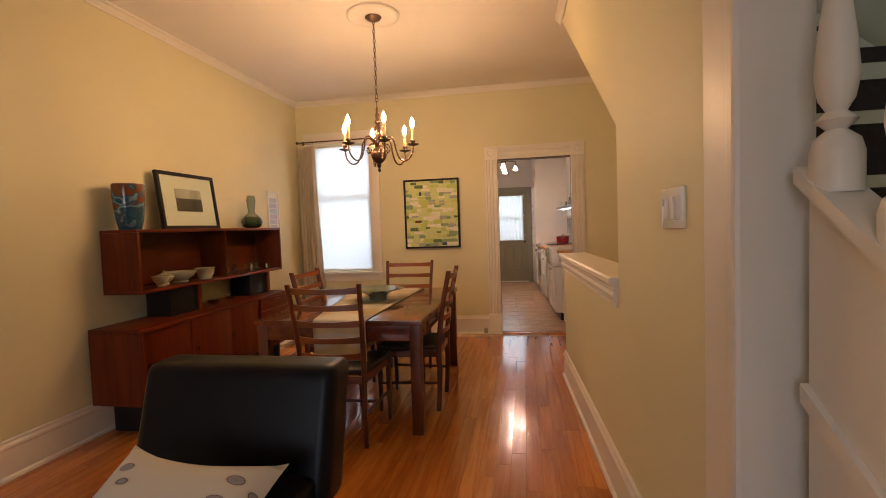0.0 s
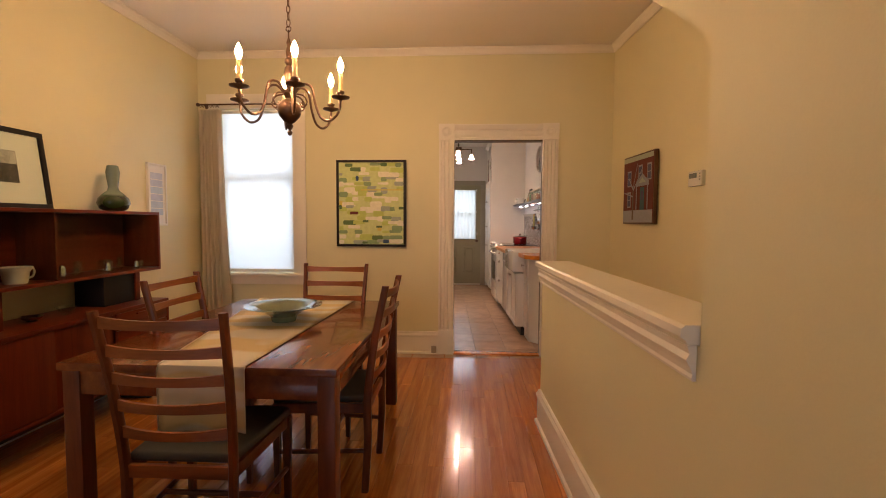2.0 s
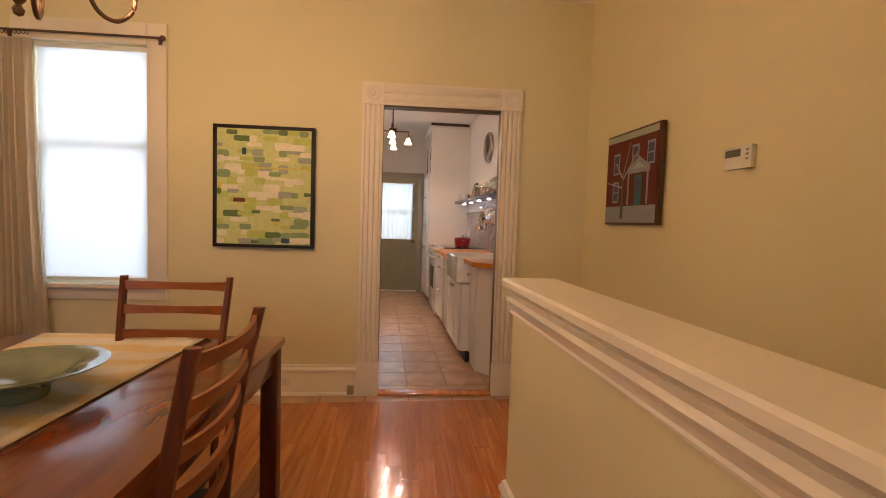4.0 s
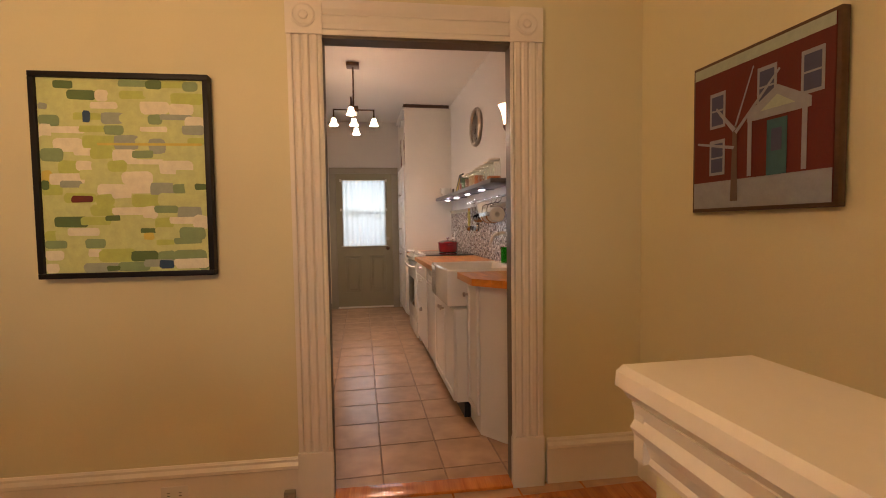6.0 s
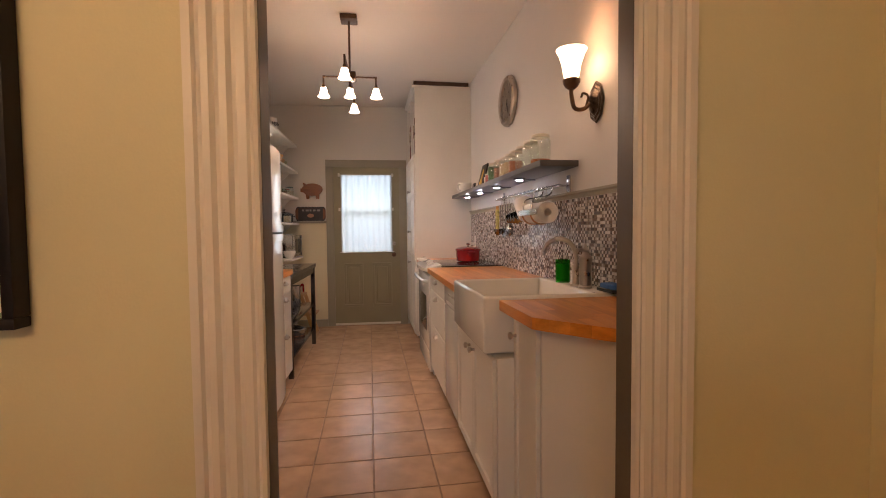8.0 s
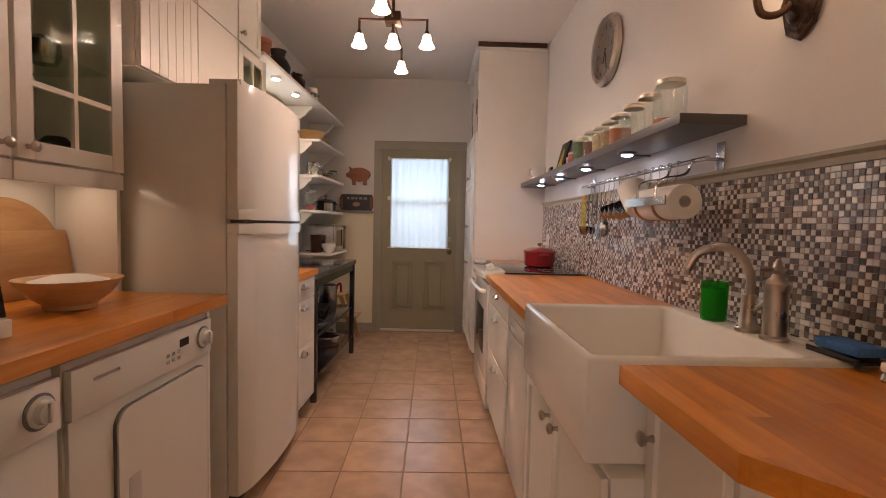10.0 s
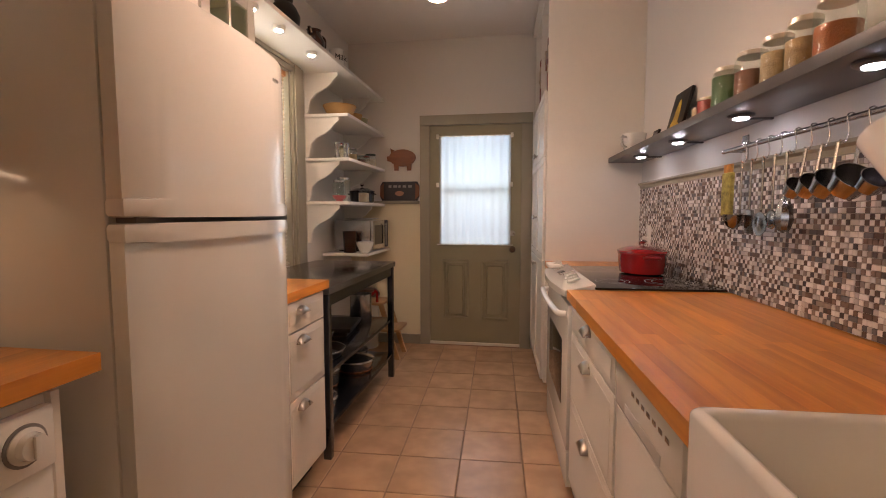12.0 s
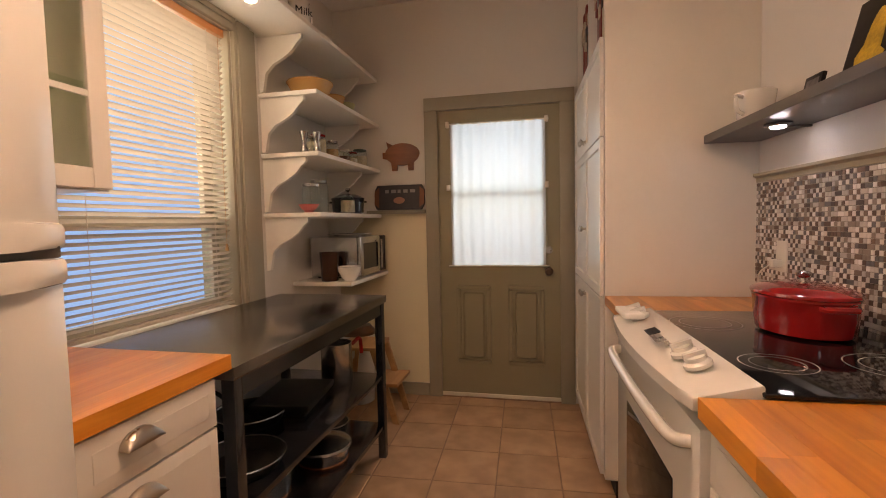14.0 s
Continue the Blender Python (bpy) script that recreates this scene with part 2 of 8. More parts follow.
LEDGLOW = glow("led_lens", (0.92, 0.94, 1.0), 45.0)
LEDWARM = glow("warm_led_lens", (1.0, 0.80, 0.58), 260.0)
BLIND = cloth("white_roller_shade", (0.86, 0.88, 0.9), 0.6)
SHEER = cloth("white_sheer", (0.86, 0.86, 0.88), 0.6, 0.25)
LINEN = cloth("beige_linen", (0.78, 0.70, 0.56), 0.4)
CANDLE = mat("ivory_candle_tube", (0.72, 0.55, 0.25), 0.5)
PAPER = mat("white_paper", (0.80, 0.78, 0.74), 0.8, var=0.02)


# ---- mesh helpers ----
def box(bm, x0, x1, y0, y1, z0, z1, bevel=0.0, seg=2):
    r = bmesh.ops.create_cube(bm, size=1.0)
    vs = r["verts"]
    bmesh.ops.scale(bm, vec=(x1 - x0, y1 - y0, z1 - z0), verts=vs)
    bmesh.ops.translate(bm, vec=((x0 + x1) / 2, (y0 + y1) / 2, (z0 + z1) / 2), verts=vs)
    if bevel:
        es = {e for v in vs for e in v.link_edges}
        bmesh.ops.bevel(bm, geom=list(es), offset=bevel, segments=seg, affect="EDGES", profile=0.6)
    return bm


def prism(bm, pts, lo, hi, axis="z"):
    """A solid from an outline in the plane across the axis."""
    def at(p, h):
        return {"z": (p[0], p[1], h), "y": (p[0], h, p[1]), "x": (h, p[0], p[1])}[axis]
    a = [bm.verts.new(at(p, lo)) for p in pts]
    b = [bm.verts.new(at(p, hi)) for p in pts]
    n = len(pts)
    bm.faces.new(a[::-1])
    bm.faces.new(b)
    for i in range(n):
        bm.faces.new((a[i], a[(i + 1) % n], b[(i + 1) % n], b[i]))
    return bm


def lathe(bm, prof, centre=(0, 0, 0), seg=24, m=None):
    """A turned shape: radius and height from the bottom up."""
    rings = []
    made = []
    for r, z in prof:
        ring = []
        for i in range(seg):
            a = 2 * math.pi * i / seg
            v = bm.verts.new((max(r, 1e-4) * math.cos(a), max(r, 1e-4) * math.sin(a), z))
            ring.append(v)
        rings.append(ring)
        made += ring
    for lo, hi in zip(rings, rings[1:]):
        for i in range(seg):
            bm.faces.new((lo[i], lo[(i + 1) % seg], hi[(i + 1) % seg], hi[i]))
    bm.faces.new(rings[0][::-1])
    bm.faces.new(rings[-1])
    mm = Matrix.Translation(centre) @ (m or Matrix.Identity(4))
    bmesh.ops.transform(bm, matrix=mm, verts=made)
    return bm


def tube(bm, pts, r, seg=8, r_end=None):
    """A round bar along points."""
    pts = [Vector(p) for p in pts]
    rings = []
    up = Vector((0, 0, 1))
    for i, p in enumerate(pts):
        d = (pts[min(i + 1, len(pts) - 1)] - pts[max(i - 1, 0)]).normalized()
        s = d.cross(up if abs(d.dot(up)) < 0.95 else Vector((1, 0, 0))).normalized()
        u = s.cross(d).normalized()
        rr = r if r_end is None else r + (r_end - r) * i / (len(pts) - 1)
        rings.append([bm.verts.new(p + rr * (math.cos(2 * math.pi * k / seg) * s + math.sin(2 * math.pi * k / seg) * u)) for k in range(seg)])
    for a, b in zip(rings, rings[1:]):
        for k in range(seg):
            bm.faces.new((a[k], a[(k + 1) % seg], b[(k + 1) % seg], b[k]))
    bm.faces.new(rings[0][::-1])
    bm.faces.new(rings[-1])
    return bm


def curve_pts(ctrl, n=20):
    """A smooth line through control points."""
    c = [Vector(p) for p in ctrl]
    c = [2 * c[0] - c[1]] + c + [2 * c[-1] - c[-2]]
    out = []
    for i in range(1, len(c) - 2):
        for k in range(n):
            t = k / n
            p0, p1, p2, p3 = c[i - 1:i + 3]
            out.append(0.5 * (2 * p1 + (p2 - p0) * t + (2 * p0 - 5 * p1 + 4 * p2 - p3) * t * t + (3 * p1 - p0 - 3 * p2 + p3) * t ** 3))
    out.append(c[-2])
    return out


def B():
    return bmesh.new()


def mesh_of(name, bm, material, smooth=False):
    me = bpy.data.meshes.new(name)
    bmesh.ops.recalc_face_normals(bm, faces=bm.faces)
    bm.to_mesh(me)
    bm.free()
    me.materials.append(material)
    if smooth:
        me.shade_smooth()
        me.set_sharp_from_angle(angle=radians(38))
    return me


def part(name, bm, material, parent, label="", smooth=True, m=None):
    ob = new(name, mesh_of(name, bm, material, smooth))
    ob.parent = parent
    if m is not None:
        ob.matrix_basis = m
    if label:
        tagged(ob, label)
    return ob


def thing(name, label, category, m=None, group=""):
    ob = new(name)
    ob.empty_display_size = 0.1
    ob.matrix_basis = m or Matrix.Identity(4)
    return tagged(ob, label, category, group)


def solid(name, bm, material, label, category, m=None, smooth=True, group="", kind=""):
    ob = new(name, mesh_of(name, bm, material, smooth))
    ob.matrix_basis = m or Matrix.Identity(4)
    return tagged(ob, label, category, group, kind)


def setting(name, bm, material, label, category, smooth=False):
    return solid(name, bm, material, label, category, None, smooth, "", "structure")


# ---- plan ----
CEILING, KCEIL = 2.90, 2.79
WEST, BACK, KBACK = -2.72, 5.03, 5.09
KWEST, KEND = -1.45, 9.97
RIGHT = pose(1.256, 0, 0, 0, 0, 2.29)      # along the kitchen's party wall: x = 0 is the wall, y runs with it
OPEN_L, OPEN_R, OPEN_H = -0.218, 0.607, 2.05
# the kitchen stands half a degree askew to the dining room
ASKEW = Matrix.Translation((-0.27, 10, 0)) @ pose(0, 0, 0, 0, 0, 0.54) @ Matrix.Translation((0.27, -10, 0))

# ---- structure ----
floor = setting("floor", box(B(), WEST - 0.1, 2.2, -4.1, KBACK - 0.04, -0.14, -0.005), OAKFLOOR, "honey-coloured polished hardwood floor of narrow boards", "floor")
kfloor = setting("floor_kitchen", box(B(), -1.6, 1.5, KBACK - 0.04, KEND + 0.2, -0.14, -0.004), GROUT, "brown ceramic tile floor with sunken grout", "floor")
bm = B()
box(bm, WEST - 0.2, 0.62, -4.1, KBACK, CEILING, CEILING + 0.1)
box(bm, 0.62, 2.2, 2.95, KBACK, CEILING, CEILING + 0.1)
box(bm, 0.62, 2.2, -4.1, -1.6, CEILING, CEILING + 0.1)
setting("ceiling", bm, CEIL, "cream-white plaster dining room ceiling", "ceiling")
setting("ceiling_kitchen", box(B(), -1.6, 1.5, KBACK - 0.03, KEND + 0.2, KCEIL, KCEIL + 0.1), CEIL, "white plaster kitchen ceiling", "ceiling")
setting("ceiling_stairwell", box(B(), 0.62, 2.2, -1.6, 2.95, 5.2, 5.3), CEIL, "white plaster ceiling over the staircase", "ceiling")
setting("wall_west", box(B(), WEST - 0.2, WEST, -4.1, KBACK, 0, CEILING), CREAM, "cream painted plaster wall", "wall")

# back wall with window and doorway
WX0, WX1, WZ0, WZ1 = -2.50, -1.78, 0.77, 2.36
bm = B()
for x0, x1, z0, z1 in ((WEST, WX0, 0, CEILING), (WX0, WX1, 0, WZ0), (WX0, WX1, WZ1, CEILING), (WX1, OPEN_L - 0.015, 0, CEILING), (OPEN_L - 0.015, OPEN_R + 0.015, OPEN_H, CEILING), (OPEN_R + 0.015, 1.7, 0, CEILING)):
    box(bm, x0, x1, BACK, KBACK - 0.006, z0, z1)
setting("wall_north", bm, CREAM, "cream painted plaster wall with a window and a doorway", "wall")
bm = B()
for x0, x1, z0, z1 in ((-1.6, OPEN_L - 0.015, 0, KCEIL), (OPEN_L - 0.015, OPEN_R + 0.015, OPEN_H, KCEIL), (OPEN_R + 0.015, 1.5, 0, KCEIL)):
    box(bm, x0, x1, KBACK - 0.006, KBACK + 0.006, z0, z1)
setting("wall_kitchen_south", bm, KWALL, "off-white painted plaster kitchen wall", "wall")
# party wall on the stair side
bm = B()
prism(bm, [(1.245, BACK + 0.05), (1.36, 3.5), (1.47, 1.7), (1.52, -4.1), (1.8, -4.1), (1.8, BACK + 0.05)], 0, 5.2)
setting("wall_east", bm, CREAM, "cream painted plaster party wall beside the stairs", "wall")
bm = B()
box(bm, 0.0, 0.2, 5.055, 10.4, 0, KCEIL)
ob = setting("wall_kitchen_east", bm, KWALL, "off-white painted kitchen wall", "wall")
ob.matrix_basis = RIGHT
KX0, KX1, KZ0, KZ1 = 7.92, 8.82, 0.86, 2.20
bm = B()
for y0, y1, z0, z1 in ((KBACK - 0.03, KX0, 0, KCEIL), (KX0, KX1, 0, KZ0), (KX0, KX1, KZ1, KCEIL), (KX1, KEND + 0.15, 0, KCEIL)):
    box(bm, KWEST - 0.2, KWEST, y0, y1, z0, z1)
setting("wall_kitchen_west", bm, KWALL, "off-white painted kitchen wall with a window", "wall")
DX0, DX1, DH = -0.69, 0.155, 2.03
bm = B()
for x0, x1, z0, z1 in ((KWEST, DX0, 0, KCEIL), (DX0, DX1, DH, KCEIL), (DX1, 1.3, 0, KCEIL)):
    box(bm, x0, x1, KEND, KEND + 0.15, z0, z1)
setting("wall_kitchen_north", bm, KWALL, "off-white painted kitchen end wall with the back door", "wall")
# closing walls of the front room
bm = B()
for x0, x1, z0, z1 in ((WEST, -2.0, 0, CEILING), (-2.0, -0.2, 0, 0.6), (-2.0, -0.2, 2.5, CEILING), (-0.2, 1.8, 0, CEILING)):
    box(bm, x0, x1, -4.3, -4.1, z0, z1)
setting("wall_south", bm, CREAM, "cream painted wall closing the front room", "wall")

# stair-side wall with the half wall and the slanting edge
HW = pose(0.478, 1.74, 0, 0, 0, 2.75)       # y runs along the half wall
bm = B()
prism(bm, [(-1.0, 0), (1.80, 0), (1.80, 0.985), (0, 0.985), (0, 1.70), (1.70, CEILING), (-1.0, CEILING)], 0, 0.145, "x")
ob = setting("wall_stair_side", bm, CREAM, "cream painted partition with a low wall and slanting edge", "wall")
ob.matrix_basis = HW
bm = B()
prism(bm, [(0.0, 1.70), (1.70, CEILING), (1.70, 3.4), (0.0, 2.0), (-2.2, 0.10), (-2.2, 0.02)], 0.147, 0.95, "x")
ob = setting("stair_soffit", bm, CREAM, "cream painted sloping underside of the staircase", "stair soffit")
ob.matrix_basis = HW


def moulding(name, pts, prof, material, label, category="trim", close=False):
    """A profile (out, up) swept along plan points, out to the right of the way."""
    bm = B()
    rings = []
    n = len(pts)
    for i, p in enumerate(pts):
        a = Vector(pts[i - 1]) if (i or close) else None
        b = Vector(pts[(i + 1) % n]) if (i < n - 1 or close) else None
        p = Vector(p)
        d1 = (p - a).normalized() if a is not None else (b - p).normalized()
        d2 = (b - p).normalized() if b is not None else d1
        n1, n2 = Vector((d1.y, -d1.x)), Vector((d2.y, -d2.x))
        nn = (n1 + n2) / (1 + n1.dot(n2))
        rings.append([bm.verts.new((p.x + nn.x * o, p.y + nn.y * o, z)) for o, z in prof])
    k = len(prof)
    for a, b in zip(rings, rings[1:]):
        for j in range(k):
            bm.faces.new((a[j], b[j], b[(j + 1) % k], a[(j + 1) % k]))
    bm.faces.new(rings[0])
    bm.faces.new(rings[-1][::-1])
    return setting(name, bm, material, label, category)


BASE = [(0, 0), (0.016, 0), (0.016, 0.165), (0.024, 0.172), (0.024, 0.186), (0.014, 0.200), (0.014, 0.210), (0.006, 0.217), (0, 0.217)]
SHOE = [(0, 0), (0.030, 0), (0.028, 0.016), (0.016, 0.024), (0, 0.024)]
CROWN = [(0, CEILING - 0.062), (0.008, CEILING - 0.062), (0.012, CEILING - 0.048), (0.030, CEILING - 0.022), (0.045, CEILING - 0.012), (0.048, CEILING - 0.001), (0, CEILING - 0.001)]
moulding("baseboard", [(WEST, -4.1), (WEST, BACK), (-0.345, BACK)], BASE, TRIM, "tall cream-white moulded baseboard", "baseboard")
moulding("baseboard_shoe", [(WEST, -4.1), (WEST, BACK), (-0.345, BACK)], SHOE, TRIM, "cream-white quarter-round shoe moulding", "baseboard")
moulding("baseboard_east", [(0.775, BACK), (1.247, BACK), (1.36, 3.5)], BASE, TRIM, "tall cream-white moulded baseboard", "baseboard")
hw = [tuple((HW @ Vector((x, y, 0))).xy) for x, y in ((0.145, 1.80), (0, 1.80), (0, -0.99))]
moulding("baseboard_half_wall", [hw[2], hw[1], hw[0]][::-1], BASE, TRIM, "tall cream-white moulded baseboard", "baseboard")
moulding("baseboard_half_wall_shoe", [hw[2], hw[1], hw[0]][::-1], SHOE, TRIM, "cream-white shoe moulding", "baseboard")
moulding("crown_moulding", [(WEST, -4.1), (WEST, BACK), (1.247, BACK), (1.36, 3.5), (1.40, 2.9)], CROWN, TRIM, "small cream-white crown moulding", "crown moulding")
moulding("crown_moulding_partition", [(0.40, 3.44), (0.60, -4.1)], CROWN, TRIM, "small cream-white crown moulding", "crown moulding")

# cap of the half wall: a board with stepped moulding under its edge
bm = B()
prism(bm, [(-0.042, 1.006), (-0.040, 1.026), (-0.030, 1.034), (0.180, 1.034), (0.188, 1.02), (0.17, 0.986), (-0.022, 0.986), (-0.030, 0.998)], 0.012, 1.835, "y")
prism(bm, [(-0.024, 0.985), (-0.001, 0.985), (-0.001, 0.898), (-0.010, 0.898), (-0.012, 0.906), (-0.009, 0.914), (-0.016, 0.932), (-0.026, 0.950), (-0.018, 0.965)], 0.012, 1.822, "y")
box(bm, -0.02, 0.17, 1.801, 1.822, 0.905, 0.985)
ob = setting("half_wall_cap", bm, TRIM, "white painted moulded cap on the half wall", "wall cap")
ob.matrix_basis = HW
bm = B()
box(bm, -0.012, 0.152, -1.045, -1.0, 0, CEILING, 0.012)
box(bm, -0.006, 0.020, -0.9995, -0.88, 0, CEILING, 0.004)
ob = setting("partition_end_trim", bm, TRIM, "white painted wooden end post of the partition", "trim")
ob.matrix_basis = HW


# ---- doorway between the rooms ----
def fluted(bm, x0, x1, y, z0, z1, out=0.022):
    """A fluted casing board, standing proud towards -y."""
    w = x1 - x0
    pts = [(x0, y)]
    for k, d in ((0.0, out), (0.12, out), (0.16, out - 0.008), (0.24, out), (0.34, out), (0.40, out - 0.009), (0.48, out), (0.58, out), (0.64, out - 0.009), (0.72, out), (0.84, out), (0.88, out - 0.006), (0.94, out + 0.004), (1.0, out + 0.002)):
        pts.append((x0 + k * w, y - d))
    pts.append((x1, y))
    prism(bm, pts, z0, z1)


door_1 = thing("door_1", "cream-white fluted doorway surround with corner blocks", "doorway")
door_1["kind"] = "structure"
CW = 0.145
bm = B(); fluted(bm, OPEN_L - CW, OPEN_L, BACK, 0.24, OPEN_H); part("casing", bm, TRIM, door_1, smooth=False)
bm = B(); fluted(bm, -OPEN_R - CW, -OPEN_R, BACK, 0.24, OPEN_H)
bmesh.ops.transform(bm, matrix=Matrix.Diagonal((-1, 1, 1, 1)), verts=bm.verts)
part("casing", bm, TRIM, door_1, smooth=False)
for x0 in (OPEN_L - CW - 0.004, OPEN_R - 0.004):
    part("plinth_block", box(B(), x0, x0 + CW + 0.008, BACK - 0.030, BACK, 0, 0.24, 0.003), TRIM, door_1)
    bm = box(B(), x0, x0 + CW + 0.008, BACK - 0.030, BACK, OPEN_H, OPEN_H + 0.152, 0.003)
    lathe(bm, [(0.050, 0), (0.050, 0.004), (0.043, 0.007), (0.036, 0.003), (0.020, 0.003), (0.016, 0.008), (0.0, 0.010)], (x0 + CW / 2 + 0.004, BACK - 0.030, OPEN_H + 0.076), 24, Matrix.Rotation(radians(90), 4, "X"))
    part("corner_block", bm, TRIM, door_1)
bm = B()
prism(bm, [(BACK, OPEN_H), (BACK - 0.024, OPEN_H), (BACK - 0.026, OPEN_H + 0.02), (BACK - 0.014, OPEN_H + 0.03), (BACK - 0.022, OPEN_H + 0.05), (BACK - 0.022, OPEN_H + 0.08), (BACK - 0.012, OPEN_H + 0.09), (BACK - 0.022, OPEN_H + 0.11), (BACK - 0.030, OPEN_H + 0.135), (BACK - 0.030, OPEN_H + 0.146), (BACK, OPEN_H + 0.146)], OPEN_L, OPEN_R, "x")
part("head_casing", bm, TRIM, door_1, smooth=False)
# the doorway's shade is in the colour of these three boards
part("jamb", box(B(), OPEN_L - 0.014, OPEN_L + 0.001, BACK - 0.004, KBACK + 0.008, 0, OPEN_H), JAMB_SHADED, door_1)
part("jamb", box(B(), OPEN_R - 0.001, OPEN_R + 0.014, BACK - 0.004, KBACK + 0.008, 0, OPEN_H), JAMB_SHADED, door_1)
part("head_jamb", box(B(), OPEN_L + 0.002, OPEN_R - 0.002, BACK - 0.018, KBACK + 0.008, OPEN_H - 0.012, OPEN_H + 0.001), JAMB_SHADED, door_1)
part("threshold", box(B(), OPEN_L, OPEN_R, BACK - 0.03, KBACK + 0.01, 0.0, 0.016, 0.006), OAKFLOOR, door_1, "honey-coloured wooden threshold strip")

# ---- dining window ----
window_1 = thing("window_1", "tall sash window with a drawn white roller shade", "window")
window_1["kind"] = "structure"
CWN = 0.125
part("window_frame", box(B(), WX0 - CWN, WX0, BACK - 0.022, BACK, WZ0 - 0.02, WZ1 + 0.14, 0.004), TRIM, window_1)
part("window_frame", box(B(), WX1, WX1 + CWN, BACK - 0.022, BACK, WZ0 - 0.02, WZ1 + 0.14, 0.004), TRIM, window_1)
part("window_frame", box(B(), WX0, WX1, BACK - 0.024, BACK, WZ1, WZ1 + 0.14, 0.004), TRIM, window_1)
part("window_sill", box(B(), WX0 - CWN - 0.015, WX1 + CWN + 0.015, BACK - 0.06, BACK + 0.02, WZ0 - 0.03, WZ0, 0.008), TRIM, window_1)
part("apron", box(B(), WX0 - CWN, WX1 + CWN, BACK - 0.02, BACK, WZ0 - 0.11, WZ0 - 0.03, 0.004), TRIM, window_1)
for z0, z1, y in ((WZ0, 1.72, BACK + 0.055), (1.68, WZ1, BACK + 0.085)):
    bm = B()
    box(bm, WX0, WX0 + 0.045, y, y + 0.03, z0, z1); box(bm, WX1 - 0.045, WX1, y, y + 0.03, z0, z1)
    box(bm, WX0 + 0.045, WX1 - 0.045, y, y + 0.03, z0, z0 + 0.045); box(bm, WX0 + 0.045, WX1 - 0.045, y, y + 0.03, z1 - 0.045, z1)
    part("sash", bm, TRIM, window_1)
    p = part("pane", box(B(), WX0 + 0.04, WX1 - 0.04, y + 0.012, y + 0.016, z0 + 0.04, z1 - 0.04), GLASS, window_1)
    p.visible_shadow = False
shade = thing("roller_shade", "white translucent roller shade drawn down over the window", "window shade")
part("fabric", box(B(), WX0 + 0.008, WX1 - 0.008, BACK + 0.022, BACK + 0.024, WZ0 + 0.035, WZ1 - 0.02), BLIND, shade)
part("bottom_bar", box(B(), WX0 + 0.008, WX1 - 0.008, BACK + 0.016, BACK + 0.030, WZ0 + 0.012, WZ0 + 0.036, 0.004), TRIM, shade)
bm = B(); tube(bm, [(WX0 + 0.005, BACK + 0.03, WZ1 - 0.022), (WX1 - 0.005, BACK + 0.03, WZ1 - 0.022)], 0.018, 12)
part("roller", bm, TRIM, shade)
window_light("window_daylight", look(((WX0 + WX1) / 2, BACK + 0.45, 1.60), ((WX0 + WX1) / 2, BACK, 1.55)), 0.95, 1.8, 29)
window_light("front_window_daylight", look((-1.1, -4.25, 1.55), (-1.1, 0, 1.5)), 1.7, 1.8, 28)

# curtain on its rod
curtain = thing("curtain", "gathered beige linen curtain hanging at the window", "curtain")
bm = B()
cols, rows = 56, 14
grid = []
for j in range(rows + 1):
    v = j / rows
    z = 2.335 - v * 2.31
    width = 0.22 + 0.05 * v + 0.06 * max(0, v - 0.35)
    row = []
    for i in range(cols + 1):
        u = i / cols
        a = u * math.pi * 2 * 6.5
        row.append(bm.verts.new((WEST + 0.055 + u * width, BACK - 0.085 + (0.022 + 0.018 * v) * math.sin(a + 0.8 * v) + 0.006 * math.sin(3.1 * a), z)))
    grid.append(row)
for r0, r1 in zip(grid, grid[1:]):
    for i in range(cols):
        bm.faces.new((r0[i], r0[i + 1], r1[i + 1], r1[i]))
cl = part("cloth", bm, LINEN, curtain)
cl.modifiers.new("thick", "SOLIDIFY").thickness = 0.003
rod = thing("curtain_rod", "thin dark metal curtain rod with ball ends", "curtain rod")
bm = B(); tube(bm, [(WEST + 0.06, BACK - 0.085, 2.385), (-1.655, BACK - 0.085, 2.385)], 0.008, 10)
part("rod", bm, BRONZE, rod)
for x in (WEST + 0.05, -1.645):
    bm = B(); bmesh.ops.create_uvsphere(bm, u_segments=14, v_segments=10, radius=0.018, matrix=Matrix.Translation((x, BACK - 0.085, 2.385)))
    part("finial", bm, BRONZE, rod)
for x in (WEST + 0.10, -1.69):
    bm = B(); tube(bm, [(x, BACK - 0.085, 2.385), (x, BACK - 0.022, 2.385)], 0.005, 8); box(bm, x - 0.012, x + 0.012, BACK - 0.028, BACK - 0.022, 2.36, 2.41, 0.002)
    part("bracket", bm, BRONZE, rod)
for k in range(8):
    bm = B()
    x = WEST + 0.075 + k * 0.025
    tube(bm, [(x, BACK - 0.085 + 0.014 * math.cos(a), 2.375 + 0.016 * math.sin(a)) for a in [i * math.pi / 6 for i in range(13)]], 0.0025, 6)
    part("ring", bm, BRONZE, rod)

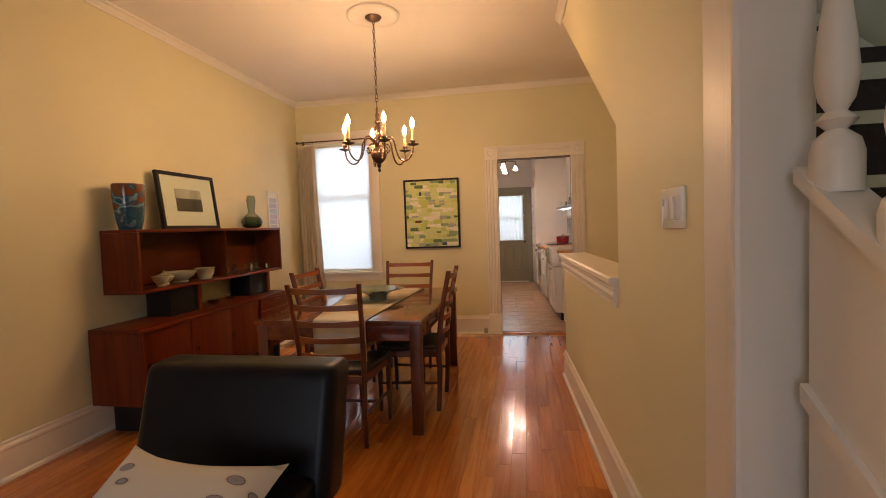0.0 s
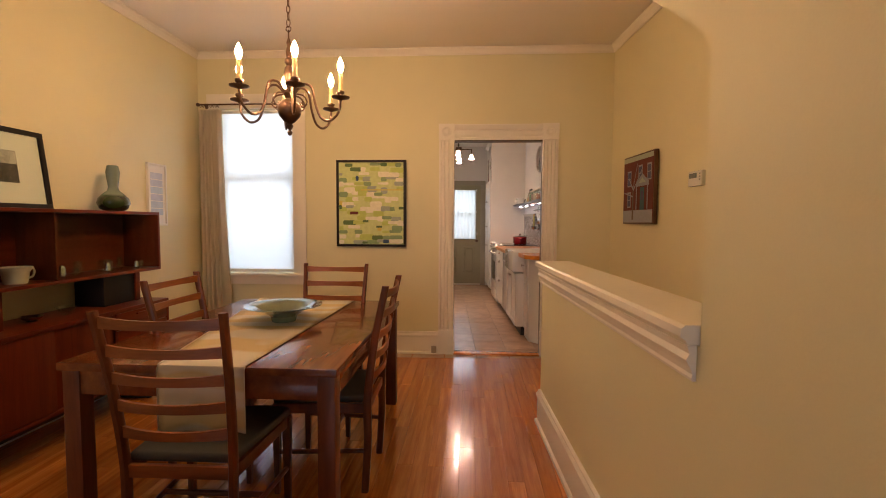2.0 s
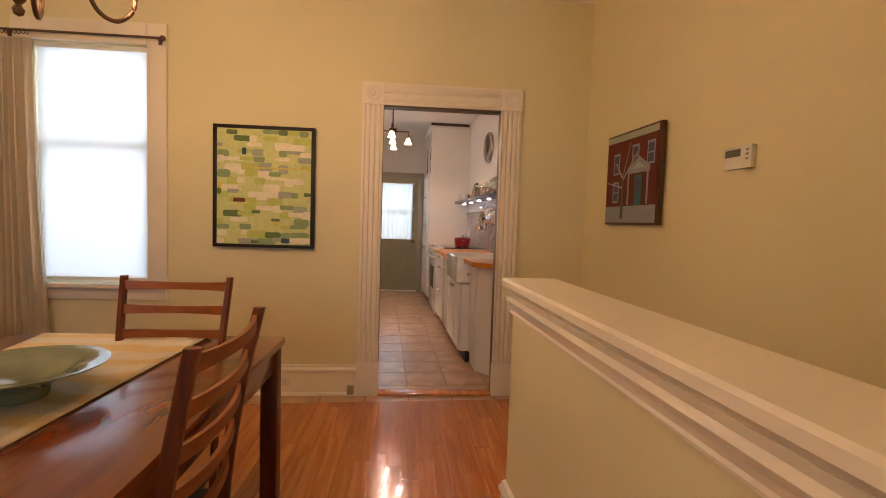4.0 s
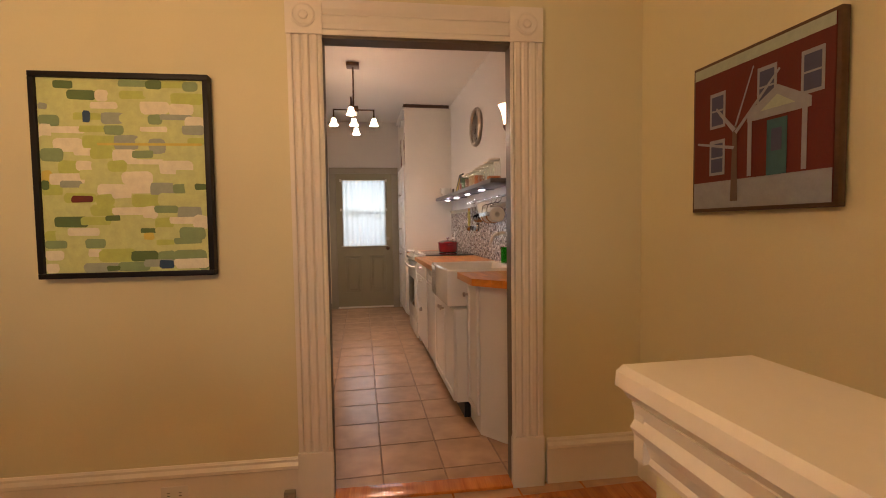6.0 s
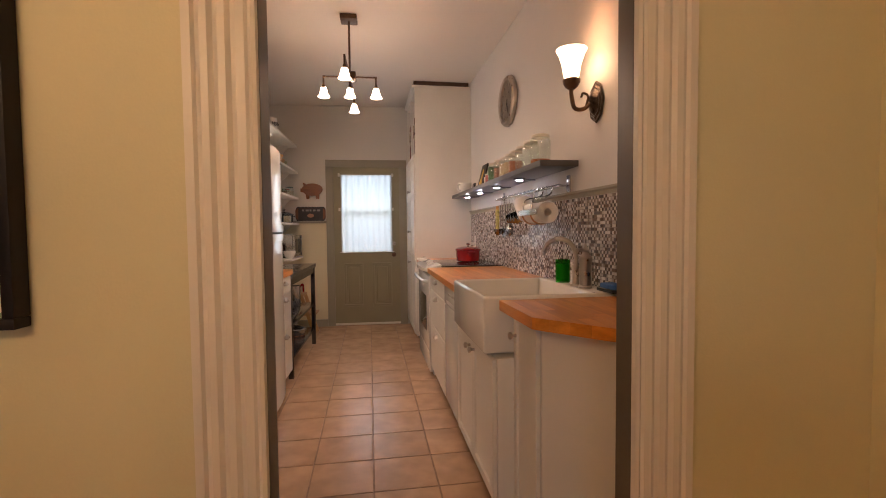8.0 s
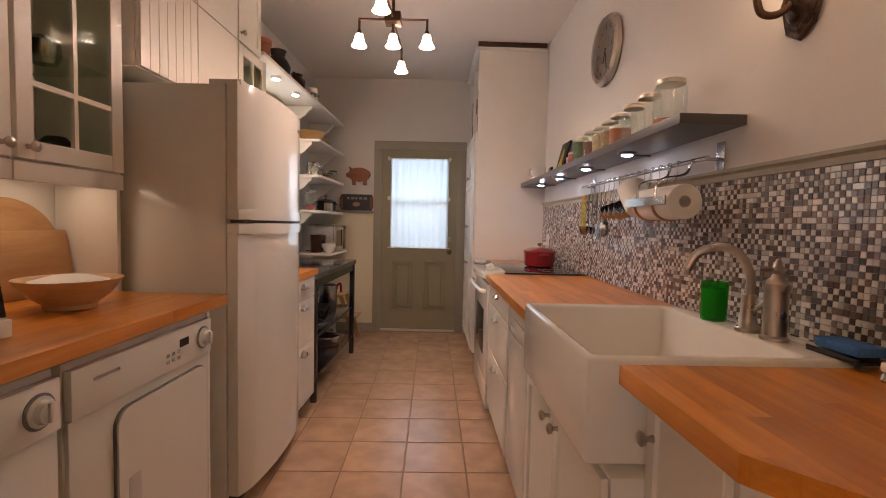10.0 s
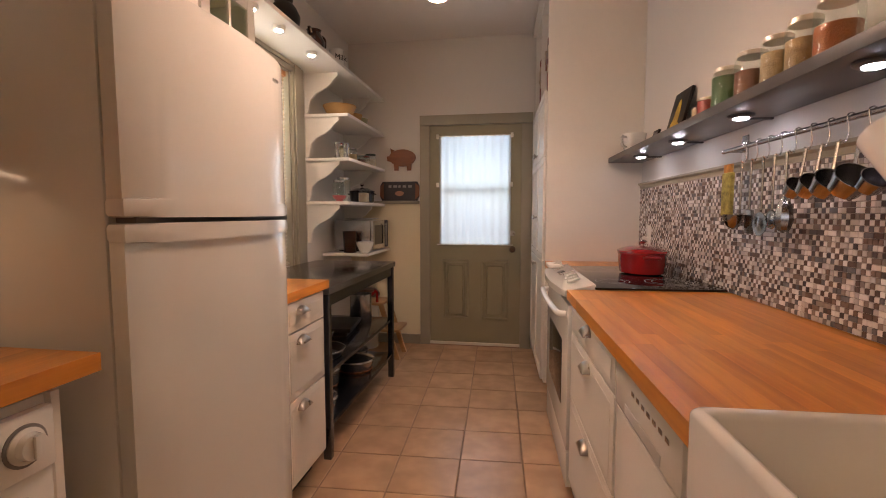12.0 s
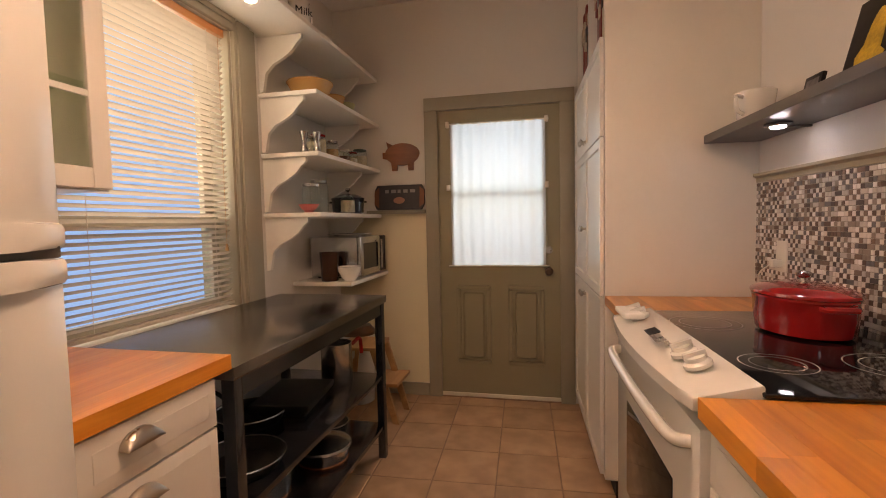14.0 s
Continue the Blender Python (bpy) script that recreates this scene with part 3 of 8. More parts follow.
# ---- sideboard and hutch ----
SX1, SY0, SY1 = -2.30, 2.07, 3.90
side = thing("sideboard", "long low teak sideboard with sliding doors and drawers", "sideboard", pose(WEST + 0.03, SY0, 0))
L, D = SY1 - SY0, SX1 - WEST - 0.03
bm = box(B(), 0, D, 0, L, 0.68, 0.706, 0.003); part("top", bm, TEAK, side)
part("bottom", box(B(), 0, D, 0.02, L - 0.02, 0.215, 0.235, 0.002), TEAK, side)
for y0 in (0, L - 0.02):
    part("side_panel", box(B(), 0, D, y0, y0 + 0.02, 0.215, 0.68, 0.002), TEAKZ, side)
part("back_panel", box(B(), 0, 0.012, 0.02, L - 0.02, 0.235, 0.68), TEAK, side)
for k in range(3):
    y0 = 0.022 + k * 0.435
    bm = box(B(), D - 0.035 + 0.012 * (k % 2), D - 0.020 + 0.012 * (k % 2), y0, y0 + 0.44, 0.237, 0.678, 0.002)
    d = part("sliding_door", bm, TEAKZ, side)
    bm = B(); lathe(bm, [(0.016, 0), (0.016, 0.003), (0.011, 0.003), (0.011, -0.001)], (D - 0.020 + 0.012 * (k % 2), y0 + 0.05, 0.46), 16, Matrix.Rotation(radians(90), 4, "Y"))
    part("finger_pull", bm, BLACK, d)
for k in range(4):
    z0 = 0.238 + k * 0.111
    d = part("drawer", box(B(), D - 0.02, D - 0.002, 1.335, L - 0.022, z0, z0 + 0.107, 0.003), TEAK, side)
    bm = box(B(), D - 0.004, D + 0.008, 1.50, 1.64, z0 + 0.075, z0 + 0.088, 0.004)
    part("drawer_pull", bm, TEAKZ, d)
part("divider", box(B(), 0.012, D - 0.02, 1.318, 1.334, 0.235, 0.68), TEAKZ, side)
for y0 in (0.12, L - 0.16):
    part("leg_frame", box(B(), 0.03, D - 0.06, y0, y0 + 0.04, 0.0, 0.215, 0.004), BLACK, side)
part("rail", box(B(), D - 0.10, D - 0.06, 0.16, L - 0.16, 0.17, 0.21, 0.004), BLACK, side)
part("rail", box(B(), 0.03, 0.07, 0.16, L - 0.16, 0.17, 0.21, 0.004), BLACK, side)
hutch = thing("display_hutch", "teak display hutch with sliding glass doors on short supports", "display cabinet", pose(WEST + 0.03, 2.20, 0.706))
HL, HD, HZ0, HZ1 = 1.775, 0.285, 0.205, 0.634
part("top", box(B(), 0, HD, 0, HL, HZ1 - 0.02, HZ1, 0.003), TEAK, hutch)
part("bottom", box(B(), 0, HD, 0, HL, HZ0, HZ0 + 0.02, 0.003), TEAK, hutch)
for y0 in (0, HL - 0.02):
    part("side_panel", box(B(), 0, HD, y0, y0 + 0.02, HZ0 + 0.02, HZ1 - 0.02, 0.002), TEAKZ, hutch)
part("back_panel", box(B(), 0, 0.01, 0.02, HL - 0.02, HZ0 + 0.02, HZ1 - 0.02), TEAK, hutch)
part("divider", box(B(), 0.01, HD - 0.03, 0.93, 0.945, HZ0 + 0.02, HZ1 - 0.02), TEAKZ, hutch)
for k, (y0, y1) in enumerate(((0.025, 0.92), (0.90, HL - 0.025))):
    p = part("glass_door", box(B(), HD - 0.02 + 0.010 * k, HD - 0.016 + 0.010 * k, y0, y1, HZ0 + 0.02, HZ1 - 0.02), GLASS, hutch)
    p.visible_shadow = False
for y0 in (0.32, 1.30):
    bm = box(B(), 0.02, HD - 0.06, y0, y0 + 0.30, 0.0, HZ0, 0.002)
    part("support_box", bm, BLACK, hutch)
    part("support_face", box(B(), HD - 0.06, HD - 0.045, y0 + 0.27, y0 + 0.31, 0.0, HZ0, 0.002), TEAKZ, hutch)

# ---- table ----
TX0, TX1, TY0, TY1, TZ = -1.675, -0.56, 2.31, 3.83, 0.72
table = thing("dining_table", "reddish cherry-wood dining table with square legs", "dining table", pose(TX0, TY0, 0))
TW, TL = TX1 - TX0, TY1 - TY0
part("tabletop", box(B(), 0, TW / 2 - 0.001, 0, TL, TZ - 0.032, TZ, 0.004), TABLEW, table)
part("tabletop", box(B(), TW / 2 + 0.001, TW, 0, TL, TZ - 0.032, TZ, 0.004), TABLEW, table)
for x0, x1, y0, y1 in ((0.08, TW - 0.08, 0.02, 0.042), (0.08, TW - 0.08, TL - 0.042, TL - 0.02), (0.02, 0.042, 0.08, TL - 0.08), (TW - 0.042, TW - 0.02, 0.08, TL - 0.08)):
    part("apron", box(B(), x0, x1, y0, y1, TZ - 0.13, TZ - 0.032, 0.002), TABLEW, table)
for x0 in (0.012, TW - 0.082):
    for y0 in (0.012, TL - 0.082):
        part("leg", box(B(), x0, x0 + 0.07, y0, y0 + 0.07, 0, TZ - 0.032, 0.005), CHAIRW, table)

RUNNER, n_, l_, b_ = nodes_of("runner_print")
b_.inputs["Roughness"].default_value = 0.9
tc_ = n_.new("ShaderNodeTexCoord")
w_ = n_.new("ShaderNodeTexWave")
w_.wave_type = "RINGS"
w_.inputs["Scale"].default_value, w_.inputs["Distortion"].default_value = 2.2, 5.0
w_.inputs["Detail Scale"].default_value = 1.2
l_.new(tc_.outputs["Object"], w_.inputs["Vector"])
r_ = n_.new("ShaderNodeValToRGB")
r_.color_ramp.elements[0].color, r_.color_ramp.elements[1].color = (0.72, 0.68, 0.58, 1), (0.68, 0.55, 0.30, 1)
r_.color_ramp.elements[0].position, r_.color_ramp.elements[1].position = 0.35, 0.75
l_.new(w_.outputs["Fac"], r_.inputs["Fac"])
l_.new(r_.outputs["Color"], b_.inputs["Base Color"])
RX0, RXW = 0.415, 0.345
bm = B()
sheet = []
ys = [(-0.006, 0.44), (-0.006, 0.50), (-0.006, 0.58), (-0.006, 0.66), (-0.005, TZ - 0.01), (-0.001, TZ + 0.002), (0.004, TZ + 0.004)] + [(0.1 + 0.12 * k, TZ + 0.004) for k in range(12)] + [(TL - 0.004, TZ + 0.004), (TL + 0.001, TZ + 0.002), (TL + 0.005, TZ - 0.01), (TL + 0.006, 0.60), (TL + 0.006, 0.46)]
for y, z in ys:
    sheet.append([bm.verts.new((RX0 - 0.30 * min(1, max(0, y / TL)) + (RXW + 0.34 * min(1, max(0, y / TL))) * i / 10, y - (0.010 * math.sin(i * 1.3) if z < 0.7 and y < 0 else 0), z)) for i in range(11)])
for r0, r1 in zip(sheet, sheet[1:]):
    for i in range(10):
        bm.faces.new((r0[i], r0[i + 1], r1[i + 1], r1[i]))
runner = solid("table_runner", bm, RUNNER, "cream table runner with a yellow swirl print", "table runner", pose(TX0, TY0, 0))
runner.modifiers.new("thick", "SOLIDIFY").thickness = 0.0015
for e0, e1 in ((RX0, RX0 - 0.30), (RX0 + RXW, RX0 + RXW + 0.04)):
    bm = B(); tube(bm, [(e0, -0.008, 0.445), (e0, -0.008, TZ - 0.01), (e0, 0.004, TZ + 0.005), (e1, TL - 0.004, TZ + 0.005)], 0.0022, 6)
    part("hem", bm, LINEN, runner, "stitched beige hem")
BOWLM = mat("celadon_glaze", (0.20, 0.24, 0.155), 0.12, var=0.25, scale=14, coat=0.5)
bm = lathe(B(), [(0.062, 0), (0.066, 0.006), (0.070, 0.030), (0.100, 0.052), (0.150, 0.078), (0.205, 0.088), (0.207, 0.092), (0.150, 0.084), (0.125, 0.070), (0.085, 0.048), (0.0, 0.040)], (0, 0, 0), 48)
solid("bowl", bm, BOWLM, "wide-rimmed green glazed ceramic bowl on the table", "bowl", pose(-1.09, 3.10, TZ + 0.006))


# ---- chairs ----
def chair():
    c = thing("dining_chair", "teak ladder-back dining chair with a dark seat", "chair", group="chairs round the table")
    H, W = 0.985, 0.215
    for s in (-1, 1):
        bm = B()
        pts = [(s * 0.185, -0.185, 0.0), (s * 0.188, -0.200, 0.25), (s * 0.192, -0.200, 0.45), (s * 0.203, -0.235, 0.72), (s * W, -0.290, H)]
        cp = curve_pts(pts, 6)
        rings = []
        for i, p in enumerate(cp):
            f = i / (len(cp) - 1)
            hx, hy = 0.014 - 0.002 * f, 0.019 - 0.006 * abs(f - 0.45)
            rings.append([bm.verts.new((p.x + a * hx, p.y + b * hy, p.z)) for a, b in ((-1, -0.6), (-0.6, -1), (0.6, -1), (1, -0.6), (1, 0.6), (0.6, 1), (-0.6, 1), (-1, 0.6))])
        for a, b in zip(rings, rings[1:]):
            for k in range(8):
                bm.faces.new((a[k], a[(k + 1) % 8], b[(k + 1) % 8], b[k]))
        bm.faces.new(rings[0][::-1]); bm.faces.new(rings[-1])
        part("back_post", bm, CHAIRW, c)
        bm = B()
        prism(bm, [(s * 0.215 - 0.017, 0.205), (s * 0.215 + 0.017, 0.205), (s * 0.215 + 0.017, 0.239), (s * 0.215 - 0.017, 0.239)], 0.0, 0.43)
        for v in bm.verts:
            if v.co.z < 0.1:
                v.co.x = s * 0.215 + (v.co.x - s * 0.215) * 0.65
                v.co.y = 0.222 + (v.co.y - 0.222) * 0.65
        part("leg", bm, CHAIRW, c)
    for k in range(5):
        z = 0.945 - k * 0.098
        y = -0.282 + 0.022 * k - 0.0012 * k * k
        hw_ = W - 0.006 - 0.004 * k
        bm = B()
        rings = []
        for i in range(17):
            u = -1 + i / 8
            yy = y - 0.030 * (1 - u * u) + 0.004
            top, bot = 0.021 - 0.008 * (1 - u * u), -0.018 + 0.001 * (1 - u * u)
            rings.append([bm.verts.new((u * hw_, yy + b, z + t)) for b, t in ((-0.007, bot), (0.007, bot), (0.006, top), (-0.006, top))])
        for a, b in zip(rings, rings[1:]):
            for j in range(4):
                bm.faces.new((a[j], a[(j + 1) % 4], b[(j + 1) % 4], b[j]))
        bm.faces.new(rings[0][::-1]); bm.faces.new(rings[-1])
        part("ladder_slat", bm, CHAIRX, c)
    bm = B()
    prism(bm, [(-0.190, -0.185), (0.190, -0.185), (0.232, 0.23), (0.20, 0.245), (-0.20, 0.245), (-0.232, 0.23)], 0.432, 0.466)
    bmesh.ops.bevel(bm, geom=list(bm.edges), offset=0.012, segments=3, affect="EDGES", profile=0.5)
    part("seat", bm, SEATPAD, c, "dark grey vinyl seat pad")
    part("front_rail", box(B(), -0.20, 0.20, 0.210, 0.232, 0.385, 0.430, 0.003), CHAIRX, c)
    part("back_rail", box(B(), -0.18, 0.18, -0.205, -0.185, 0.385, 0.430, 0.003), CHAIRX, c)
    for s in (-1, 1):
        bm = B(); prism(bm, [(s * 0.182, -0.185), (s * 0.198, -0.185), (s * 0.222, 0.21), (s * 0.206, 0.21)], 0.385, 0.430)
        part("side_rail", bm, CHAIRW, c)
        bm = B(); tube(bm, [(s * 0.188, -0.19, 0.20), (s * 0.215, 0.21, 0.20)], 0.011, 8)
        part("stretcher", bm, CHAIRW, c)
    bm = B(); tube(bm, [(-0.20, 0.02, 0.20), (0.20, 0.02, 0.20)], 0.011, 8)
    part("stretcher", bm, CHAIRW, c)
    return c


ch = chair()
ch.matrix_basis = pose(-1.065, 2.325, 0, 0, 0, 1)
copy_thing(ch, pose(-0.738, 2.90, 0, 0, 0, 91))
copy_thing(ch, pose(-1.35, 2.97, 0, 0, 0, -90))
copy_thing(ch, pose(-0.995, 3.49, 0, 0, 0, 180))

# ---- chandelier ----
chan = thing("chandelier", "six-arm aged bronze candle chandelier on a chain", "chandelier", pose(-1.01, 3.02, 0))
part("canopy", lathe(B(), [(0.062, 0), (0.062, -0.006), (0.050, -0.020), (0.020, -0.030), (0.008, -0.036)], (0, 0, CEILING - 0.012), 32), BRONZE, chan)
bm = B()
for k in range(17):
    z = CEILING - 0.05 - k * 0.0345
    a = (k % 2) * math.pi / 2
    tube(bm, [(0.009 * math.cos(t) * math.cos(a), 0.009 * math.cos(t) * math.sin(a), z + 0.022 * math.sin(t)) for t in [i * math.pi / 5 for i in range(11)]], 0.0024, 6)
part("chain", bm, BRONZE, chan)
ZB = 1.723
part("column", lathe(B(), [(0.0, 0), (0.010, 0.006), (0.013, 0.018), (0.006, 0.030), (0.014, 0.040), (0.018, 0.052), (0.012, 0.062), (0.030, 0.075), (0.052, 0.100), (0.061, 0.128), (0.058, 0.155), (0.040, 0.178), (0.020, 0.190), (0.026, 0.205), (0.034, 0.215), (0.026, 0.228), (0.014, 0.240), (0.020, 0.262), (0.030, 0.300), (0.022, 0.345), (0.012, 0.36), (0.022, 0.372), (0.022, 0.386), (0.012, 0.398), (0.016, 0.43), (0.008, 0.46), (0.012, 0.475), (0.004, 0.50), (0.004, 0.54)], (0, 0, ZB), 28), BRONZE, chan, "turned aged bronze centre column with a ball")
bm = B(); tube(bm, [(0.013 * math.cos(t), 0, ZB + 0.545 + 0.013 * math.sin(t)) for t in [i * math.pi / 6 for i in range(13)]], 0.003, 6)
part("ring", bm, BRONZE, chan)
for k in range(6):
    a = radians(60 * k - 3)
    ca, sa = math.cos(a), math.sin(a)
    R = lambda r, z: (r * ca, r * sa, ZB + z)
    arm = B()
    tube(arm, curve_pts([R(0.022, 0.215), R(0.070, 0.262), R(0.120, 0.245), R(0.140, 0.16), R(0.170, 0.090), R(0.220, 0.075), R(0.265, 0.120), R(0.275, 0.185)], 7), 0.0065, 8)
    tube(arm, curve_pts([R(0.030, 0.215), R(0.075, 0.205), R(0.095, 0.170), R(0.075, 0.145), R(0.060, 0.165)], 5), 0.0045, 6)
    arm_ob = part("arm", arm, BRONZE, chan)
    part("drip_pan", lathe(B(), [(0.006, 0), (0.012, 0.004), (0.045, 0.014), (0.047, 0.018), (0.014, 0.014), (0.012, 0.03), (0.020, 0.036), (0.020, 0.046), (0.010, 0.05)], R(0.275, 0.175), 22), BRONZE, arm_ob)
    part("candle_sleeve", lathe(B(), [(0.0115, 0), (0.0115, 0.09), (0.009, 0.094)], R(0.275, 0.22), 14), CANDLE, arm_ob, "ivory candle sleeve")
    part("bulb", lathe(B(), [(0.006, 0), (0.011, 0.012), (0.0165, 0.03), (0.014, 0.048), (0.006, 0.066), (0.001, 0.078)], R(0.275, 0.314), 12), BULB, arm_ob, "lit flame-shaped bulb")
med = B()
lathe(med, [(0.20, -0.001), (0.20, -0.008), (0.185, -0.014), (0.172, -0.006), (0.150, -0.006), (0.10, -0.008), (0.06, -0.014), (0.0, -0.014)], (0, 0, 0), 48)
solid("ceiling_medallion", med, CEIL, "shallow round plaster ceiling medallion", "ceiling medallion", pose(-1.01, 3.02, CEILING))

# ---- armchair ----
arm = thing("armchair", "black leather lounge chair with a high padded back", "armchair", pose(-1.025, 1.10, -0.0, 0, 0, 180))
bm = box(B(), -0.40, 0.40, -0.12, 0.06, 0.30, 0.785, 0.05, 4)
for v in bm.verts:
    v.co.y -= (v.co.z - 0.30) * 0.28
    v.co.y += 0.018 * math.cos(v.co.x * 4)
    v.co.z -= 0.022 * max(0, v.co.z - 0.5) / 0.3 * math.cos(v.co.x * 3.6) ** 2
part("backrest", bm, LEATHER, arm)
part("seat", box(B(), -0.36, 0.36, 0.0, 0.68, 0.28, 0.43, 0.045, 4), LEATHER, arm)
for s in (-1, 1):
    for y in (0.0, 0.62):
        part("leg", box(B(), s * 0.33 - 0.02, s * 0.33 + 0.02, y, y + 0.04, 0, 0.285, 0.004), BLACK, arm)


# ---- kitchen: back door ----
door_2 = thing("door_2", "olive-green half-glazed back door with two lower panels", "door")
door_2["kind"] = "structure"
DY = KEND + 0.012
lx0, lx1 = DX0 + 0.004, DX1 - 0.004
GX0, GX1, GZ0, GZ1 = -0.575, 0.035, 0.955, 1.925
bm = B()
for x0, x1, z0, z1 in ((lx0, GX0, 0.03, DH - 0.002), (GX1, lx1, 0.03, DH - 0.002), (GX0, GX1, 0.03, GZ0), (GX0, GX1, GZ1, DH - 0.002)):
    box(bm, x0, x1, DY, DY + 0.045, z0, z1)
leaf = part("leaf", bm, DOORP, door_2, smooth=False)
for x0, x1 in ((-0.565, -0.325), (-0.205, 0.040)):
    bm = B()
    for a0, a1, b0, b1 in ((x0, x1, 0.245, 0.273), (x0, x1, 0.777, 0.805), (x0, x0 + 0.028, 0.273, 0.777), (x1 - 0.028, x1, 0.273, 0.777)):
        box(bm, a0, a1, DY - 0.016, DY, b0, b1, 0.010, 2)
    box(bm, x0 + 0.045, x1 - 0.045, DY - 0.018, DY, 0.29, 0.76, 0.014, 1)
    part("panel", bm, DOORP, leaf)
part("glazing_bead", box(box(box(box(B(), GX0 - 0.03, GX0, DY - 0.010, DY, GZ0 - 0.03, GZ1 + 0.03, 0.003), GX1, GX1 + 0.03, DY - 0.010, DY, GZ0 - 0.03, GZ1 + 0.03, 0.003), GX0, GX1, DY - 0.010, DY, GZ0 - 0.03, GZ0, 0.003), GX0, GX1, DY - 0.010, DY, GZ1, GZ1 + 0.03, 0.003), DOORP, leaf)
p = part("pane", box(B(), GX0, GX1, DY + 0.02, DY + 0.024, GZ0, GZ1), GLASS, leaf)
p.visible_shadow = False
part("meeting_rail", box(B(), GX0, GX1, DY + 0.024, DY + 0.045, 1.42, 1.46), TRIM, leaf)
part("sweep", box(B(), lx0, lx1, DY - 0.008, DY + 0.04, 0.004, 0.03, 0.004), TRIM, leaf, "white door sweep")
for z, r in ((0.905, 0.028), (1.05, 0.026)):
    bm = lathe(B(), [(r, 0), (r, 0.006), (0.012, 0.010), (0.011, 0.028), (0.022, 0.038), (0.026, 0.052), (0.020, 0.066), (0.0, 0.070)] if z < 1 else [(r, 0), (r, 0.012), (r - 0.005, 0.018), (0.0, 0.019)], (0.072, DY, z), 24, Matrix.Rotation(radians(90), 4, "X"))
    part("door_knob" if z < 1 else "deadbolt", bm, BRONZE if z < 1 else NICKEL, leaf, "dark bronze door knob" if z < 1 else "brushed nickel deadbolt")
for z in (0.25, 1.02, 1.80):
    bm = B(); tube(bm, [(lx0 - 0.003, DY - 0.006, z - 0.045), (lx0 - 0.003, DY - 0.006, z + 0.045)], 0.007, 8)
    part("hinge", bm, NICKEL, door_2)
for x0, x1 in ((DX0 - 0.085, DX0 + 0.008), (DX1 - 0.008, DX1 + 0.085)):
    bm = box(B(), x0, x1, KEND - 0.02, KEND, 0, DH - 0.004, 0.004)
    part("casing", bm, KTRIM, door_2)
part("head_casing", box(B(), DX0 - 0.085, DX1 + 0.085, KEND - 0.022, KEND, DH - 0.004, DH + 0.085, 0.004), KTRIM, door_2)
part("threshold", box(B(), DX0, DX1, KEND - 0.01, KEND + 0.14, 0.0, 0.004), GROUT, door_2)
window_light("door_daylight", look((-0.27, KEND + 0.42, 1.46), (-0.27, KEND, 1.42)), 0.8, 1.1, 11)
dc = thing("door_curtain", "white sheer curtain stretched over the door glass", "curtain")
bm = B()
g = []
for j in range(17):
    v = j / 16
    g.append([bm.verts.new((-0.592 + 0.645 * i / 60, DY - 0.026 + 0.007 * math.sin(i * 0.9 + 0.6 * math.sin(3 * v)), 1.93 - v * 0.985 - 0.006 * math.sin(i * 0.45) * v)) for i in range(61)])
for r0, r1 in zip(g, g[1:]):
    for i in range(60):
        bm.faces.new((r0[i], r0[i + 1], r1[i + 1], r1[i]))
part("cloth", bm, SHEER, dc)
for z in (1.925, 0.945):
    bm = B(); tube(bm, [(-0.615, DY - 0.027, z), (0.075, DY - 0.027, z)], 0.005, 8)
    part("rod", bm, TRIM, dc)
for x in (-0.61, 0.06):
    for z in (1.925, 1.49):
        part("bracket", box(B(), x - 0.012, x + 0.012, DY - 0.034, DY, z - 0.02, z + 0.02, 0.003), TRIM, dc)

# ---- kitchen window ----
window_2 = thing("window_2", "kitchen window in a taupe painted moulded frame", "window")
window_2["kind"] = "structure"
for y0, y1 in ((KX0 - 0.13, KX0), (KX1, KX1 + 0.17)):
    bm = box(B(), KWEST, KWEST + 0.022, y0, y1, KZ0 - 0.05, KZ1 + 0.13, 0.005)
    part("window_frame", box(bm, KWEST + 0.022, KWEST + 0.034, y0 + 0.02, y1 - 0.06, KZ0, KZ1 + 0.10, 0.005), KTRIM, window_2)
bm = box(B(), KWEST, KWEST + 0.024, KX0, KX1, KZ1, KZ1 + 0.13, 0.005)
part("window_frame", box(bm, KWEST + 0.024, KWEST + 0.036, KX0, KX1, KZ1 + 0.03, KZ1 + 0.10, 0.005), KTRIM, window_2)
part("window_sill", box(B(), KWEST - 0.12, KWEST + 0.035, KX0 - 0.12, KX1 + 0.17, KZ0 - 0.035, KZ0, 0.006), KTRIM, window_2)
for y0 in (KX0, KX1 - 0.02):
    part("jamb", box(B(), KWEST - 0.2, KWEST, y0, y0 + 0.02, KZ0, KZ1), KTRIM, window_2)
for z0, z1, x in ((KZ0, 1.30, -1.58), (1.25, KZ1, -1.61)):
    bm = B()
    box(bm, x, x + 0.03, KX0 + 0.02, KX0 + 0.07, z0, z1); box(bm, x, x + 0.03, KX1 - 0.07, KX1 - 0.02, z0, z1)
    box(bm, x, x + 0.03, KX0 + 0.07, KX1 - 0.07, z0, z0 + 0.05); box(bm, x, x + 0.03, KX0 + 0.07, KX1 - 0.07, z1 - 0.05, z1)
    part("sash", bm, KTRIM, window_2)
    p = part("pane", box(B(), x + 0.012, x + 0.016, KX0 + 0.06, KX1 - 0.06, z0 + 0.04, z1 - 0.04), GLASS, window_2)
    p.visible_shadow = False
window_light("kitchen_window_daylight", look((-1.85, 8.37, 1.86), (-1.4, 8.37, 1.82)), 1.2, 1.08, 30, (1.0, 0.88, 0.72))
